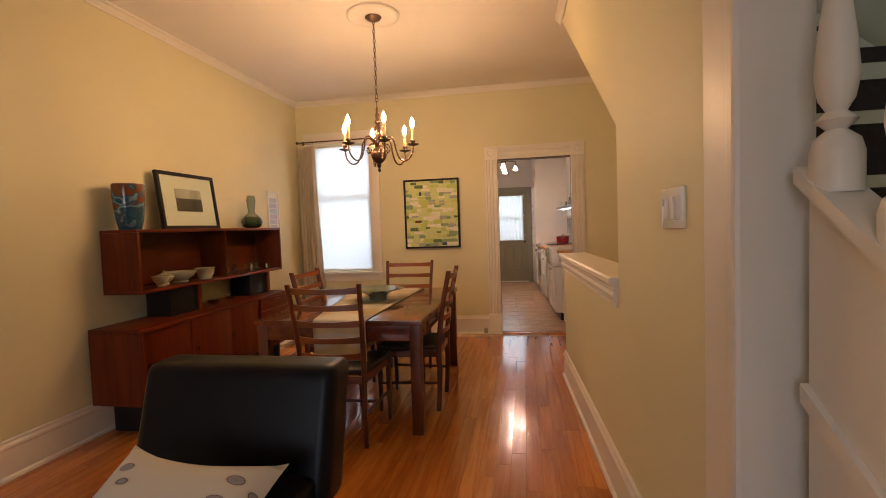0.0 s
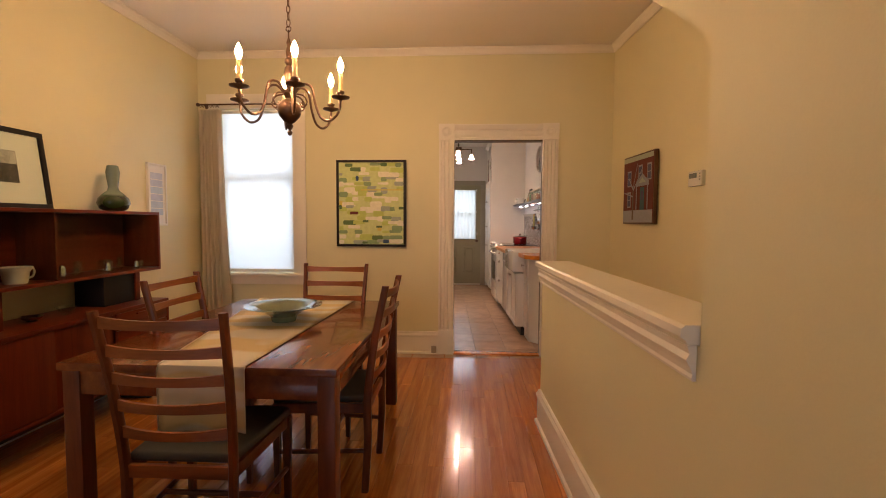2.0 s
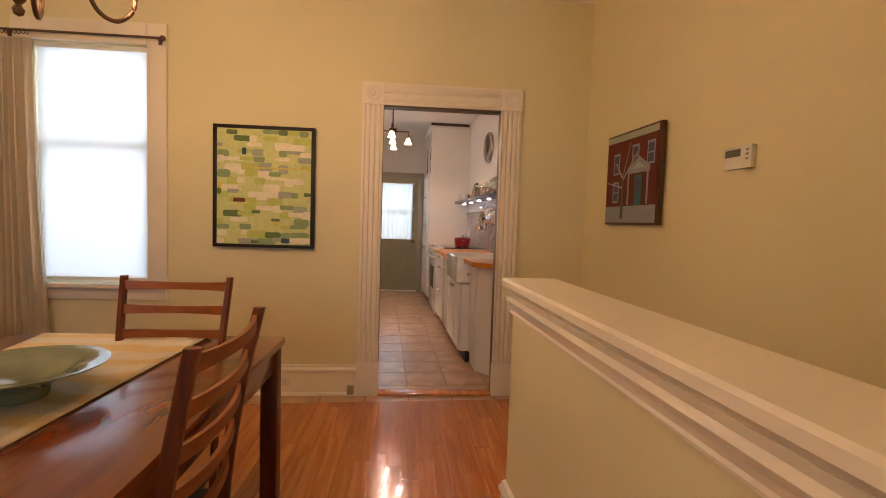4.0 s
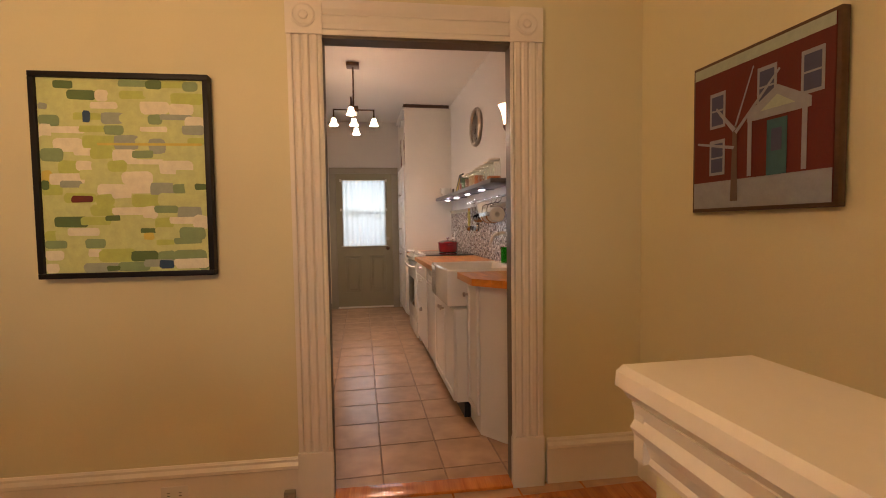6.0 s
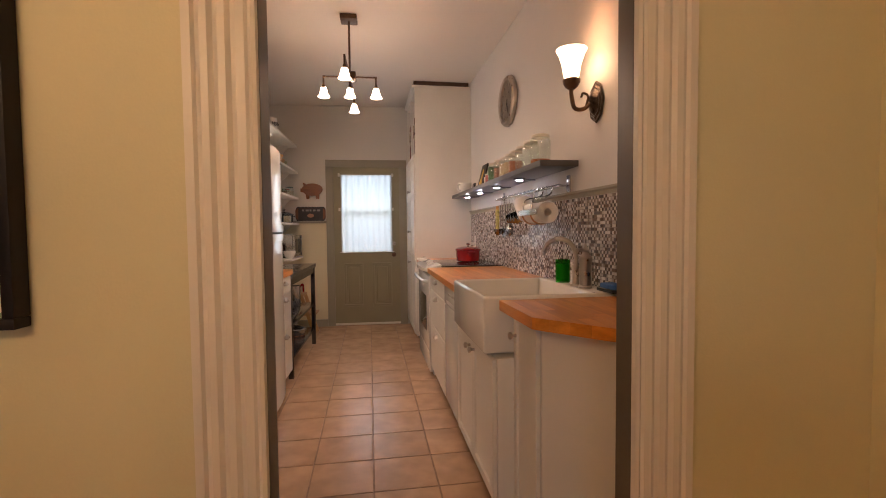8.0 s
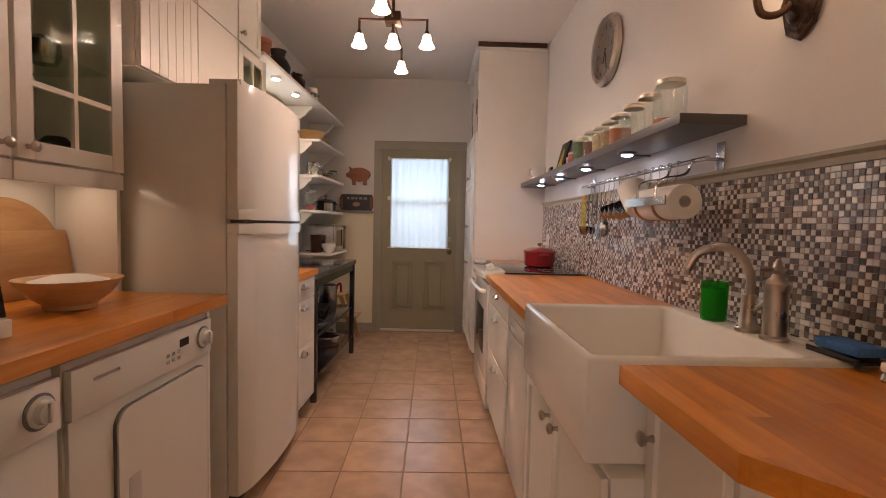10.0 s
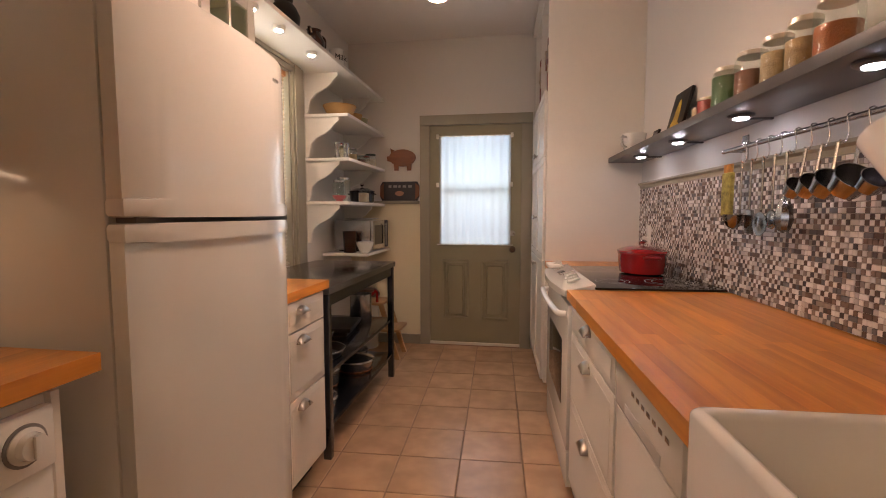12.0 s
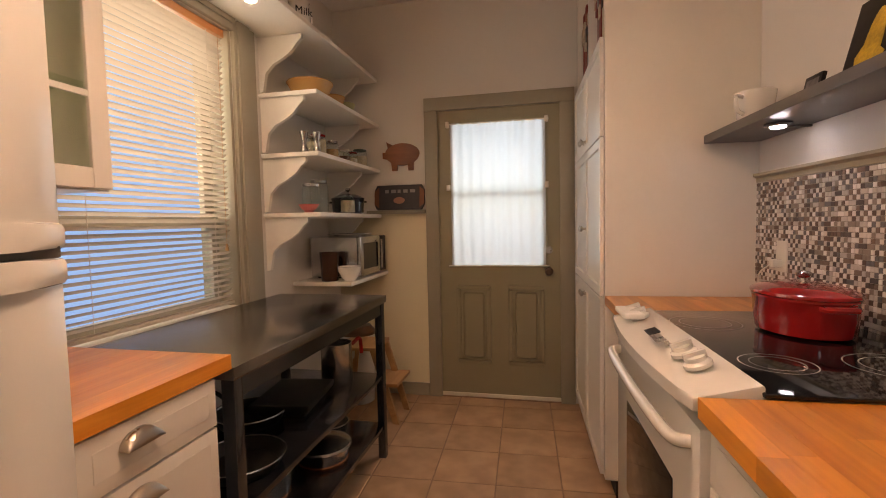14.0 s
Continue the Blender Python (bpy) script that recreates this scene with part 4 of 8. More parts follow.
# added emissive panel: stands in for bluish daylight behind the lower slats
setting("backdrop", box(B(), -4.05, -4.0, 6.5, 14.0, -1.0, 3.2), glow("blue_backdrop_glow", (0.30, 0.50, 0.95), 0.85), "glowing blue panel standing in for daylight outside the kitchen window", "backdrop")
blind = thing("venetian_blind", "lowered white venetian blind with open slats", "window blind")
SLAT = cloth("white_blind_slat", (0.66, 0.59, 0.49), 0.14)
part("head_rail", box(B(), -1.505, -1.465, KX0 + 0.025, KX1 - 0.025, KZ1 - 0.04, KZ1 - 0.004, 0.003), wood("orange_headrail", (0.4, 0.16, 0.05), (0.55, 0.25, 0.09), (20, 2, 20)), blind, "orange-brown wooden head rail")
sb = B()
rows_ = []
for k in range(5):
    u = -1 + k / 2
    rows_.append([sb.verts.new((u * 0.0125, y, 0.002 * (1 - u * u))) for y in (KX0 + 0.028, KX1 - 0.028)])
for a, b in zip(rows_, rows_[1:]):
    sb.faces.new((a[0], a[1], b[1], b[0]))
slat_mesh = mesh_of("slat", sb, SLAT, True)
for k in range(49):
    s = new("slat", slat_mesh)
    s.parent = blind
    s.matrix_basis = pose(-1.485, 0, KZ1 - 0.055 - k * 0.0262, 0, -36 + 3 * math.sin(k * 2.1), 0)
part("bottom_rail", box(B(), -1.50, -1.47, KX0 + 0.028, KX1 - 0.028, KZ0 + 0.012, KZ0 + 0.026, 0.003), SLAT, blind)
for y in (KX0 + 0.14, KX1 - 0.14):
    bm = B(); tube(bm, [(-1.471, y, KZ1 - 0.04), (-1.471, y, KZ0 + 0.02)], 0.0012, 5)
    part("ladder_cord", bm, SLAT, blind)
bm = B(); tube(bm, [(-1.458, KX1 - 0.08, KZ1 - 0.04), (-1.458, KX1 - 0.082, 1.17)], 0.0012, 5); lathe(bm, [(0.004, 0), (0.009, -0.03), (0.006, -0.036)], (-1.458, KX1 - 0.082, 1.17), 8)
part("pull_cord", bm, BOARDW, blind)


# ---- cabinet kit (front at local x = 0 facing +x, y along, z up) ----
def shaker(bm, x, y0, y1, z0, z1, rail=0.055, t=0.018):
    """A framed door with a sunk panel, in one piece."""
    made = box(B(), x, x + t, y0, y1, z0, z1, 0.002, 1)
    front = max(made.faces, key=lambda f: f.calc_center_median().x + f.calc_area())
    bmesh.ops.inset_region(made, faces=[front], thickness=rail)
    bmesh.ops.inset_region(made, faces=[front], thickness=0.004)
    for v in front.verts:
        v.co.x -= 0.009
    tmp = bpy.data.meshes.new("door_tmp")
    made.to_mesh(tmp)
    made.free()
    bm.from_mesh(tmp)
    bpy.data.meshes.remove(tmp)
    return bm


def cup_pull(y, z, parent, x=0.018):
    bm = B()
    rings = []
    for i in range(13):
        a = math.pi * i / 12
        rings.append([bm.verts.new((x + 0.001 + 0.026 * math.sin(b), y - 0.045 * math.cos(a), z - 0.010 + 0.032 * math.sin(a) * math.cos(b) + 0.0)) for b in [k * math.pi / 12 for k in range(7)]])
    for a, b in zip(rings, rings[1:]):
        for k in range(6):
            bm.faces.new((a[k], a[k + 1], b[k + 1], b[k]))
    ob = part("cup_pull", bm, NICKEL, parent, "brushed nickel cup pull")
    ob.modifiers.new("thick", "SOLIDIFY").thickness = 0.003
    return ob


def knob(y, z, parent, x=0.018):
    bm = lathe(B(), [(0.008, 0), (0.006, 0.008), (0.006, 0.014), (0.014, 0.020), (0.016, 0.027), (0.010, 0.032), (0, 0.033)], (x, y, z), 16, Matrix.Rotation(radians(90), 4, "Y"))
    return part("knob", bm, NICKEL, parent, "brushed nickel knob")


def carcass(c, depth, y0, y1, z0, z1):
    return part("body", box(B(), -depth, -0.002, y0, y1, z0, z1, 0.002, 1), WCAB, c)


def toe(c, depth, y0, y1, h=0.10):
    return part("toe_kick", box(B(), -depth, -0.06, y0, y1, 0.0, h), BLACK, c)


# left side: local frame with its front facing +x
LEFT = pose(-0.80, 0, 0)
dw = thing("drawer_cabinet", "white base cabinet with three drawers and cup pulls", "base cabinet", LEFT)
carcass(dw, 0.59, 7.43, 7.795, 0.10, 0.875); toe(dw, 0.59, 7.43, 7.795)
for z0, z1 in ((0.748, 0.868), (0.47, 0.743), (0.108, 0.465)):
    f = part("drawer_front", box(box(B(), -0.001, 0.017, 7.434, 7.791, z0, z1, 0.003), 0.017, 0.0185, 7.463, 7.762, z0 + 0.03, z1 - 0.03, 0.001, 1), WCAB, dw)
    cup_pull(7.56, z1 - 0.042, f)

fr = thing("refrigerator", "white top-freezer refrigerator with bowed doors", "refrigerator", pose(-0.785, 6.69, 0))
FL = 0.73
part("body", box(B(), -0.58, -0.028, 0, FL, 0.03, 1.752, 0.008), ENAMEL, fr)


def bowed(bm, y0, y1, z0, z1, out=0.055, base=0.030):
    pts = [(-0.024, y0 + 0.004)]
    n = 18
    for i in range(n + 1):
        u = -1 + 2 * i / n
        e = 1 - max(0, (abs(u) - 0.92) / 0.08) ** 2 * 0.35
        pts.append(((base + (out - 0.02) * (1 - u * u)) * e, (y0 + y1) / 2 + u * (y1 - y0) / 2))
    pts.append((-0.024, y1 - 0.004))
    prism(bm, pts, z0, z1)
    bmesh.ops.bevel(bm, geom=[e for e in bm.edges if abs(e.verts[0].co.z - e.verts[1].co.z) < 1e-4], offset=0.010, segments=2, affect="EDGES", profile=0.5)
    return bm


fd = part("freezer_door", bowed(B(), 0, FL, 1.232, 1.768), ENAMEL, fr)
rd = part("fridge_door", bowed(B(), 0, FL, 0.075, 1.198), ENAMEL, fr)
# filler between the doors, its dark colour holding the shade of the gap
for z0, z1, o in ((1.206, 1.226, fd),):
    part("handle_recess", box(B(), -0.02, 0.034, 0.02, FL - 0.01, z0, z1, 0.003), mat("shaded_door_gap", (0.10, 0.09, 0.075), 0.6), o)
bm = B(); bowed(bm, -0.004, FL + 0.004, 1.160, 1.206, 0.055, 0.040); part("door_lip", bm, ENAMEL, rd)
bm = B(); bowed(bm, -0.004, FL + 0.004, 1.219, 1.264, 0.055, 0.040); part("door_lip", bm, ENAMEL, fd)
part("hinge_cover", box(B(), -0.10, 0.03, 0.01, 0.07, 1.752, 1.774, 0.006), ENAMEL, fr)
part("badge", box(B(), 0.040, 0.0535, 0.61, 0.645, 1.685, 1.696, 0.002), STEEL, fd)
part("kick_grille", box(B(), -0.10, -0.02, 0.02, FL - 0.02, 0.0, 0.072, 0.004), BLACK, fr)

dry = thing("dryer", "white front-loading clothes dryer under the worktop", "clothes dryer", pose(-0.80, 5.905, 0))


def washer_body(c, yl):
    part("body", box(B(), -0.56, -0.012, 0, yl, 0.01, 0.878, 0.008), ENAMEL, c)
    part("front", box(B(), -0.012, 0.0, 0.004, yl - 0.004, 0.012, 0.735, 0.004), ENAMEL, c)
    pan = part("control_panel", box(B(), -0.012, 0.010, 0.004, yl - 0.004, 0.738, 0.860, 0.005), ENAMEL, c)
    bm = lathe(B(), [(0.034, 0), (0.034, 0.006), (0.026, 0.010), (0.024, 0.024), (0.0, 0.026)], (0.010, yl - 0.06, 0.800), 24, Matrix.Rotation(radians(90), 4, "Y"))
    dial = part("dial", bm, ENAMEL, pan)
    part("dial_ring", lathe(B(), [(0.040, 0), (0.040, 0.002), (0.034, 0.003)], (0.0101, yl - 0.06, 0.800), 28, Matrix.Rotation(radians(90), 4, "Y")), mat("grey_dial_ring", (0.20, 0.19, 0.18), 0.4), dial)
    part("dial_grip", box(B(), 0.034, 0.042, yl - 0.066, yl - 0.054, 0.778, 0.822, 0.003), ENAMEL, dial)
    part("display", box(B(), 0.0095, 0.0115, yl - 0.20, yl - 0.15, 0.800, 0.826), BLACK, pan)
    for i in range(6):
        part("button", box(B(), 0.0095, 0.0115, yl - 0.27 + (i % 3) * 0.028, yl - 0.255 + (i % 3) * 0.028, 0.765 + 0.02 * (i // 3), 0.775 + 0.02 * (i // 3)), STEEL, pan)
    part("maker_plate", box(B(), 0.0095, 0.011, 0.07, 0.16, 0.815, 0.823), STEEL, pan)


washer_body(dry, 0.63)
bm = box(B(), -0.001, 0.012, 0.15, 0.59, 0.16, 0.70)
bmesh.ops.bevel(bm, geom=[e for e in bm.edges if abs(e.verts[0].co.x - e.verts[1].co.x) > 0.01], offset=0.045, segments=5, affect="EDGES", profile=0.5)
dd = part("loading_door", bm, ENAMEL, dry)
# grey outline that draws the thin shadow of the door seam
bm = box(B(), 0.0, 0.006, 0.145, 0.595, 0.155, 0.705)
bmesh.ops.bevel(bm, geom=[e for e in bm.edges if abs(e.verts[0].co.x - e.verts[1].co.x) > 0.004], offset=0.049, segments=5, affect="EDGES", profile=0.5)
part("door_surround", bm, mat("grey_seam_shade", (0.16, 0.155, 0.15), 0.5), dry)
part("door_grip", box(B(), 0.011, 0.013, 0.185, 0.235, 0.36, 0.50, 0.001), mat("grey_grip", (0.5, 0.49, 0.47), 0.5), dd)
wsh = thing("washing_machine", "white front-loading washing machine under the worktop", "washing machine", pose(-0.80, 5.27, 0))
washer_body(wsh, 0.615)
bm = B()
lathe(bm, [(0.17, 0), (0.17, 0.02), (0.15, 0.03), (0.11, 0.02), (0.0, 0.012)], (0, 0.31, 0.42), 32, Matrix.Rotation(radians(90), 4, "Y"))
part("loading_door", bm, STEEL, wsh)
solid("end_panel", box(B(), -1.448, -0.812, 6.545, 6.563, 0.0, 0.874, 0.002), WCAB, "white panel beside the dryer", "cabinet panel")

# wall cabinets on the left
UX = -1.14
solid("end_panel", box(B(), -1.448, -1.205, 6.628, 6.648, 0.917, 2.70, 0.002), WCAB, "white tall panel beside the refrigerator", "cabinet panel")


def glass_door(c, y0, y1, z0, z1, cols, cuts, x=0.0):
    r = 0.055
    d = B()
    box(d, x, x + 0.018, y0, y0 + r, z0, z1, 0.002, 1); box(d, x, x + 0.018, y1 - r, y1, z0, z1, 0.002, 1)
    box(d, x, x + 0.018, y0 + r, y1 - r, z0, z0 + r, 0.002, 1); box(d, x, x + 0.018, y0 + r, y1 - r, z1 - r, z1, 0.002, 1)
    for i in range(1, cols):
        yy = y0 + r + (y1 - y0 - 2 * r) * i / cols
        box(d, x + 0.002, x + 0.016, yy - 0.008, yy + 0.008, z0 + r, z1 - r)
    for zz in cuts:
        box(d, x + 0.003, x + 0.015, y0 + r, y1 - r, zz - 0.008, zz + 0.008)
    dr = part("glass_door", d, WCAB, c)
    p = part("pane", box(B(), x + 0.006, x + 0.009, y0 + r, y1 - r, z0 + r, z1 - r), GLASS, dr)
    p.visible_shadow = False
    return dr


def hollow(c, depth, y0, y1, z0, z1, shelves=()):
    bm = B()
    box(bm, -depth, -0.002, y0, y0 + 0.018, z0, z1); box(bm, -depth, -0.002, y1 - 0.018, y1, z0, z1)
    box(bm, -depth, -0.002, y0 + 0.018, y1 - 0.018, z0, z0 + 0.018); box(bm, -depth, -0.002, y0 + 0.018, y1 - 0.018, z1 - 0.018, z1)
    box(bm, -depth, -depth + 0.012, y0 + 0.018, y1 - 0.018, z0 + 0.018, z1 - 0.018)
    part("body", bm, WCAB, c)
    for z in shelves:
        part("shelf", box(B(), -depth + 0.012, -0.03, y0 + 0.018, y1 - 0.018, z, z + 0.008), GLASS, c)


wc = thing("wall_cabinet", "white wall cabinet with paned glass door and crockery", "wall cabinet", pose(UX, 0, 0))
hollow(wc, 0.305, 6.135, 6.56, 1.375, 2.70, (1.72, 2.05, 2.38))
g1_ = glass_door(wc, 6.14, 6.555, 1.380, 2.69, 2, (1.60, 2.47))
knob(6.172, 1.415, g1_)
part("valance", box(B(), -0.02, 0.012, 6.135, 6.56, 1.318, 1.373, 0.003), WCAB, wc)
wc2 = thing("wall_cabinet", "white wall cabinet with paned glass door and crockery", "wall cabinet", pose(UX, -0.43, 0))
hollow(wc2, 0.305, 6.135, 6.56, 1.375, 2.70, (1.72, 2.05, 2.38))
g2_ = glass_door(wc2, 6.14, 6.555, 1.380, 2.69, 2, (1.60, 2.47))
knob(6.525, 1.415, g2_)
part("valance", box(B(), -0.02, 0.012, 6.135, 6.56, 1.318, 1.373, 0.003), WCAB, wc2)
ov = thing("wall_cabinet", "white beadboard cabinet above the refrigerator", "wall cabinet", pose(UX, 0, 0))
carcass(ov, 0.305, 6.65, 7.465, 1.80, 2.70)
for y0, y1 in ((6.655, 7.055), (7.06, 7.46)):
    for z0, z1 in ((1.805, 2.215), (2.22, 2.695)):
        d = part("door", box(B(), -0.001, 0.012, y0, y1, z0, z1, 0.001, 1), WCAB, ov)
        n = 7 if y0 < 6.9 and z0 < 2 else 1
        for i in range(n):
            a = y0 + (y1 - y0) * i / n
            part("board", box(B(), 0.012, 0.018, a + 0.001, a + (y1 - y0) / n - 0.001, z0, z1, 0.0016, 1), WCAB, d)
        if z0 > 2:
            knob(y1 - 0.03 if y0 < 6.9 else y0 + 0.03, z0 + 0.05, d)
gc = thing("wall_cabinet", "small white wall cabinet with glass panes beside the window", "wall cabinet", pose(UX, 0, 0))
hollow(gc, 0.30, 7.47, 7.855, 1.355, 2.215, (1.64, 1.92))
glass_door(gc, 7.475, 7.85, 1.36, 2.21, 2, (1.607, 1.963))
up = thing("wall_cabinet", "white beadboard upper wall cabinet beside the window", "wall cabinet", pose(UX, 0, 0))
carcass(up, 0.305, 7.468, 7.775, 2.219, 2.70)
knob(7.50, 2.27, part("door", shaker(B(), 0, 7.475, 7.77, 2.222, 2.695), WCAB, up))

# steel work table
st = thing("work_table", "dark steel work table with two lower shelves", "work table", pose(0, 0, 0))
part("tabletop", box(B(), KWEST + 0.04, -0.785, 7.865, 9.10, 0.835, 0.872, 0.004), mat("grey_steel_top", (0.30, 0.285, 0.275), 0.2, 1.0, var=0.12, scale=4, bump=0.01, bscale=60), st)
for z in (0.43, 0.16):
    part("shelf", box(B(), KWEST + 0.06, -0.80, 7.88, 9.085, z, z + 0.022, 0.003), DARKSTEEL, st)
for x0 in (-0.835, KWEST + 0.05):
    for y0 in (7.875, 9.05):
        part("leg", box(B(), x0, x0 + 0.04, y0, y0 + 0.04, 0, 0.835, 0.004), DARKSTEEL, st)
part("apron", box(B(), -0.81, -0.80, 7.915, 9.05, 0.775, 0.835), DARKSTEEL, st)

# open shelves with scrolled brackets
for k, (z, y0, dpt) in enumerate(((2.255, 7.80, 0.335), (1.935, 9.03, 0.34), (1.615, 9.03, 0.34), (1.295, 9.03, 0.34), (0.885, 9.30, 0.38))):
    sh = thing("wall_shelf", "white painted wall shelf on scrolled brackets" if k else "long white painted shelf over the window with puck lights", "shelf", group="open kitchen shelves")
    part("board", box(B(), KWEST + 0.001, KWEST + dpt, y0, KEND - 0.003, z, z + 0.024, 0.004), WCAB, sh)
    if k < 4:
        x0 = KWEST + 0.001
        pr = [(x0, z - 0.29), (x0 + 0.022, z - 0.285), (x0 + 0.030, z - 0.24), (x0 + 0.040, z - 0.19), (x0 + 0.085, z - 0.145), (x0 + 0.150, z - 0.115), (x0 + 0.195, z - 0.085), (x0 + 0.225, z - 0.05), (x0 + 0.255, z - 0.025), (x0 + 0.255, z - 0.001), (x0, z - 0.001)]
        for y in (9.045, 9.80):
            bm = B(); prism(bm, pr, y, y + 0.022, "y")
            part("bracket", bm, WCAB, sh)
    if k == 0:
        for y in (7.95, 8.22, 8.63):
            p = part("puck_light", lathe(B(), [(0.036, 0), (0.036, -0.018), (0.030, -0.022), (0.026, -0.022)], (-1.20, y, z - 0.001), 24), WCAB, sh)
            part("lens", lathe(B(), [(0.022, -0.001), (0.022, -0.0035), (0.016, -0.005)], (-1.20, y, z - 0.022), 20), LEDWARM, p)

# ---- kitchen right side, along the party wall ----


def rthing(name, label, category, group=""):
    return thing(name, label, category, RIGHT @ pose(-0.595, 0, 0), group)


def flip(bm):
    """Mirrors a unit built with its front facing +x so that it faces -x."""
    bmesh.ops.transform(bm, matrix=Matrix.Diagonal((-1, 1, 1, 1)), verts=bm.verts)
    bmesh.ops.reverse_faces(bm, faces=bm.faces)
    return bm


def rpart(name, bm, material, parent, label=""):
    return part(name, flip(bm), material, parent, label)


def rcup(y, z, parent):
    ob = cup_pull(y, z, parent)
    flip_mesh(ob)
    return ob


def flip_mesh(ob):
    ob.data.transform(Matrix.Diagonal((-1, 1, 1, 1)))
    ob.data.flip_normals()


pt = thing("pantry_cabinet", "tall white pantry cabinet with panelled doors to the ceiling", "pantry", RIGHT @ pose(-0.605, 0, 0))
PY0 = 8.93
rpart("body", box(B(), -0.60, -0.002, PY0 + 0.02, 9.93, 0.08, 2.03, 0.003), WCAB, pt)
rpart("side_panel", box(B(), -0.6045, -0.002, PY0, PY0 + 0.0195, 0.08, 2.72, 0.002), WCAB, pt)
for y0, y1 in ((9.42, 9.44), (9.91, 9.93)):
    rpart("upper_side", box(B(), -0.60, -0.002, y0, y1, 2.031, 2.70), WCAB, pt)
rpart("upper_back", box(B(), -0.60, -0.585, PY0 + 0.02, 9.91, 2.031, 2.70), WCAB, pt)
rpart("upper_top", box(B(), -0.60, -0.002, PY0 + 0.02, 9.93, 2.701, 2.72), WCAB, pt)
# dark strip stands in for the shadow gap between pantry top and ceiling
rpart("packing_strip", box(B(), -0.58, 0.008, PY0 - 0.006, 9.93, 2.748, 2.787), wood("brown_gap_shade", (0.05, 0.022, 0.010), (0.09, 0.04, 0.018)), pt, "dark brown strip standing in for the shaded gap under the ceiling")
rpart("toe_kick", box(B(), -0.60, -0.05, PY0 + 0.003, 9.92, 0, 0.08), BLACK, pt)
for y0, y1 in ((8.945, 9.43), (9.435, 9.92)):
    for z0, z1 in ((0.10, 0.905), (0.91, 1.605), (1.61, 2.03)):
        d = rpart("door", shaker(B(), 0, y0, y1, z0, z1), WCAB, pt)
        kb = knob(y1 - 0.03 if y0 < 9 else y0 + 0.03, {0.10: 0.85, 0.91: 1.20, 1.61: 1.66}[z0], d)
        flip_mesh(kb)
rpart("crown", box(B(), -0.60, 0.03, PY0 - 0.003, 9.93, 2.721, 2.747, 0.006), WCAB, pt)
bk = random.Random(3)
SPINE = [mat("book_cloth_" + n, c, 0.6, var=0.3, scale=40) for n, c in (("red", (0.20, 0.03, 0.02)), ("cream", (0.55, 0.47, 0.34)), ("black", (0.025, 0.022, 0.02)), ("brown", (0.13, 0.06, 0.03)), ("grey", (0.25, 0.24, 0.23)))]
for s0, s1 in ((8.952, 9.418), (9.442, 9.908)):
    y = s0 + 0.004
    while y < s1 - 0.06:
        w, h = bk.uniform(0.022, 0.05), bk.uniform(0.30, 0.50)
        bo = rthing("book", "large hardback book standing in the pantry top", "book", "books on the pantry")
        k = bk.randrange(5)
        rpart("cover", box(B(), -0.24, -0.03 + bk.uniform(0, 0.015), y, y + w, 2.0315, 2.0315 + h, 0.002, 1), SPINE[k], bo)
        rpart("title_band", box(B(), -0.031, -0.0125, y + 0.003, y + w - 0.003, 2.0315 + h * 0.62, 2.0315 + h * 0.8), SPINE[(k + 1) % 5], bo)
        y += w + 0.003

# range
rg = rthing("range", "white slide-in electric range with a black glass cooktop", "range")
SY_0, SY_1 = 7.765, 8.545
rpart("body", box(B(), -0.60, -0.005, SY_0 + 0.003, SY_1 - 0.003, 0.02, 0.895, 0.004), ENAMEL, rg)
ck = rpart("cooktop", box(B(), -0.60, -0.075, SY_0 - 0.012, SY_1 + 0.012, 0.916, 0.925, 0.003), BLACKGLASS, rg, "black glass ceramic cooktop")
bm = B()
pts = []
for i in range(15):
    u = -1 + 2 * i / 14
    pts.append((0.045 + 0.030 * (1 - u * u), (SY_0 + SY_1) / 2 + u * (SY_1 - SY_0) / 2))
prism(bm, [(-0.08, SY_0)] + pts + [(-0.08, SY_1)], 0.880, 0.938)
for v in bm.verts:
    if v.co.z > 0.9 and v.co.x > 0:
        v.co.z -= 0.030
bmesh.ops.bevel(bm, geom=[e for e in bm.edges if abs(e.verts[0].co.z - e.verts[1].co.z) < 0.04], offset=0.006, segments=2, affect="EDGES", profile=0.5)
cp = rpart("control_panel", bm, ENAMEL, rg)
for y in (7.90, 7.985, 8.40, 8.47):
    kb = part("knob", lathe(B(), [(0.030, 0), (0.030, 0.008), (0.022, 0.013), (0.020, 0.022), (0.0, 0.023)], (0, 0, 0), 20), ENAMEL, cp, m=pose(0.012, y, 0.931, 0, -20, 0))
    part("grip", box(B(), -0.024, 0.024, -0.006, 0.006, 0.012, 0.032, 0.003), ENAMEL, kb)
part("display", box(B(), -0.02, 0.012, -0.03, 0.03, 0.0, 0.0015), BLACK, cp, m=pose(0.0, 8.20, 0.934, 0, -20, 0))
for i in range(8):
    part("button", box(B(), -0.006, 0.006, -0.008, 0.008, 0.0, 0.0012), STEEL, cp, m=pose(-0.018 + 0.024 * (i % 2), 8.08 + 0.022 * (i // 2), 0.9325 - 0.005 * (i % 2), 0, -20, 0))
od = rpart("oven_door", box(B(), 0.0, 0.030, SY_0 + 0.006, SY_1 - 0.006, 0.215, 0.845, 0.008), ENAMEL, rg)
rpart("oven_window", box(B(), 0.0295, 0.0325, SY_0 + 0.16, SY_1 - 0.16, 0.36, 0.66, 0.001), BLACKGLASS, od)
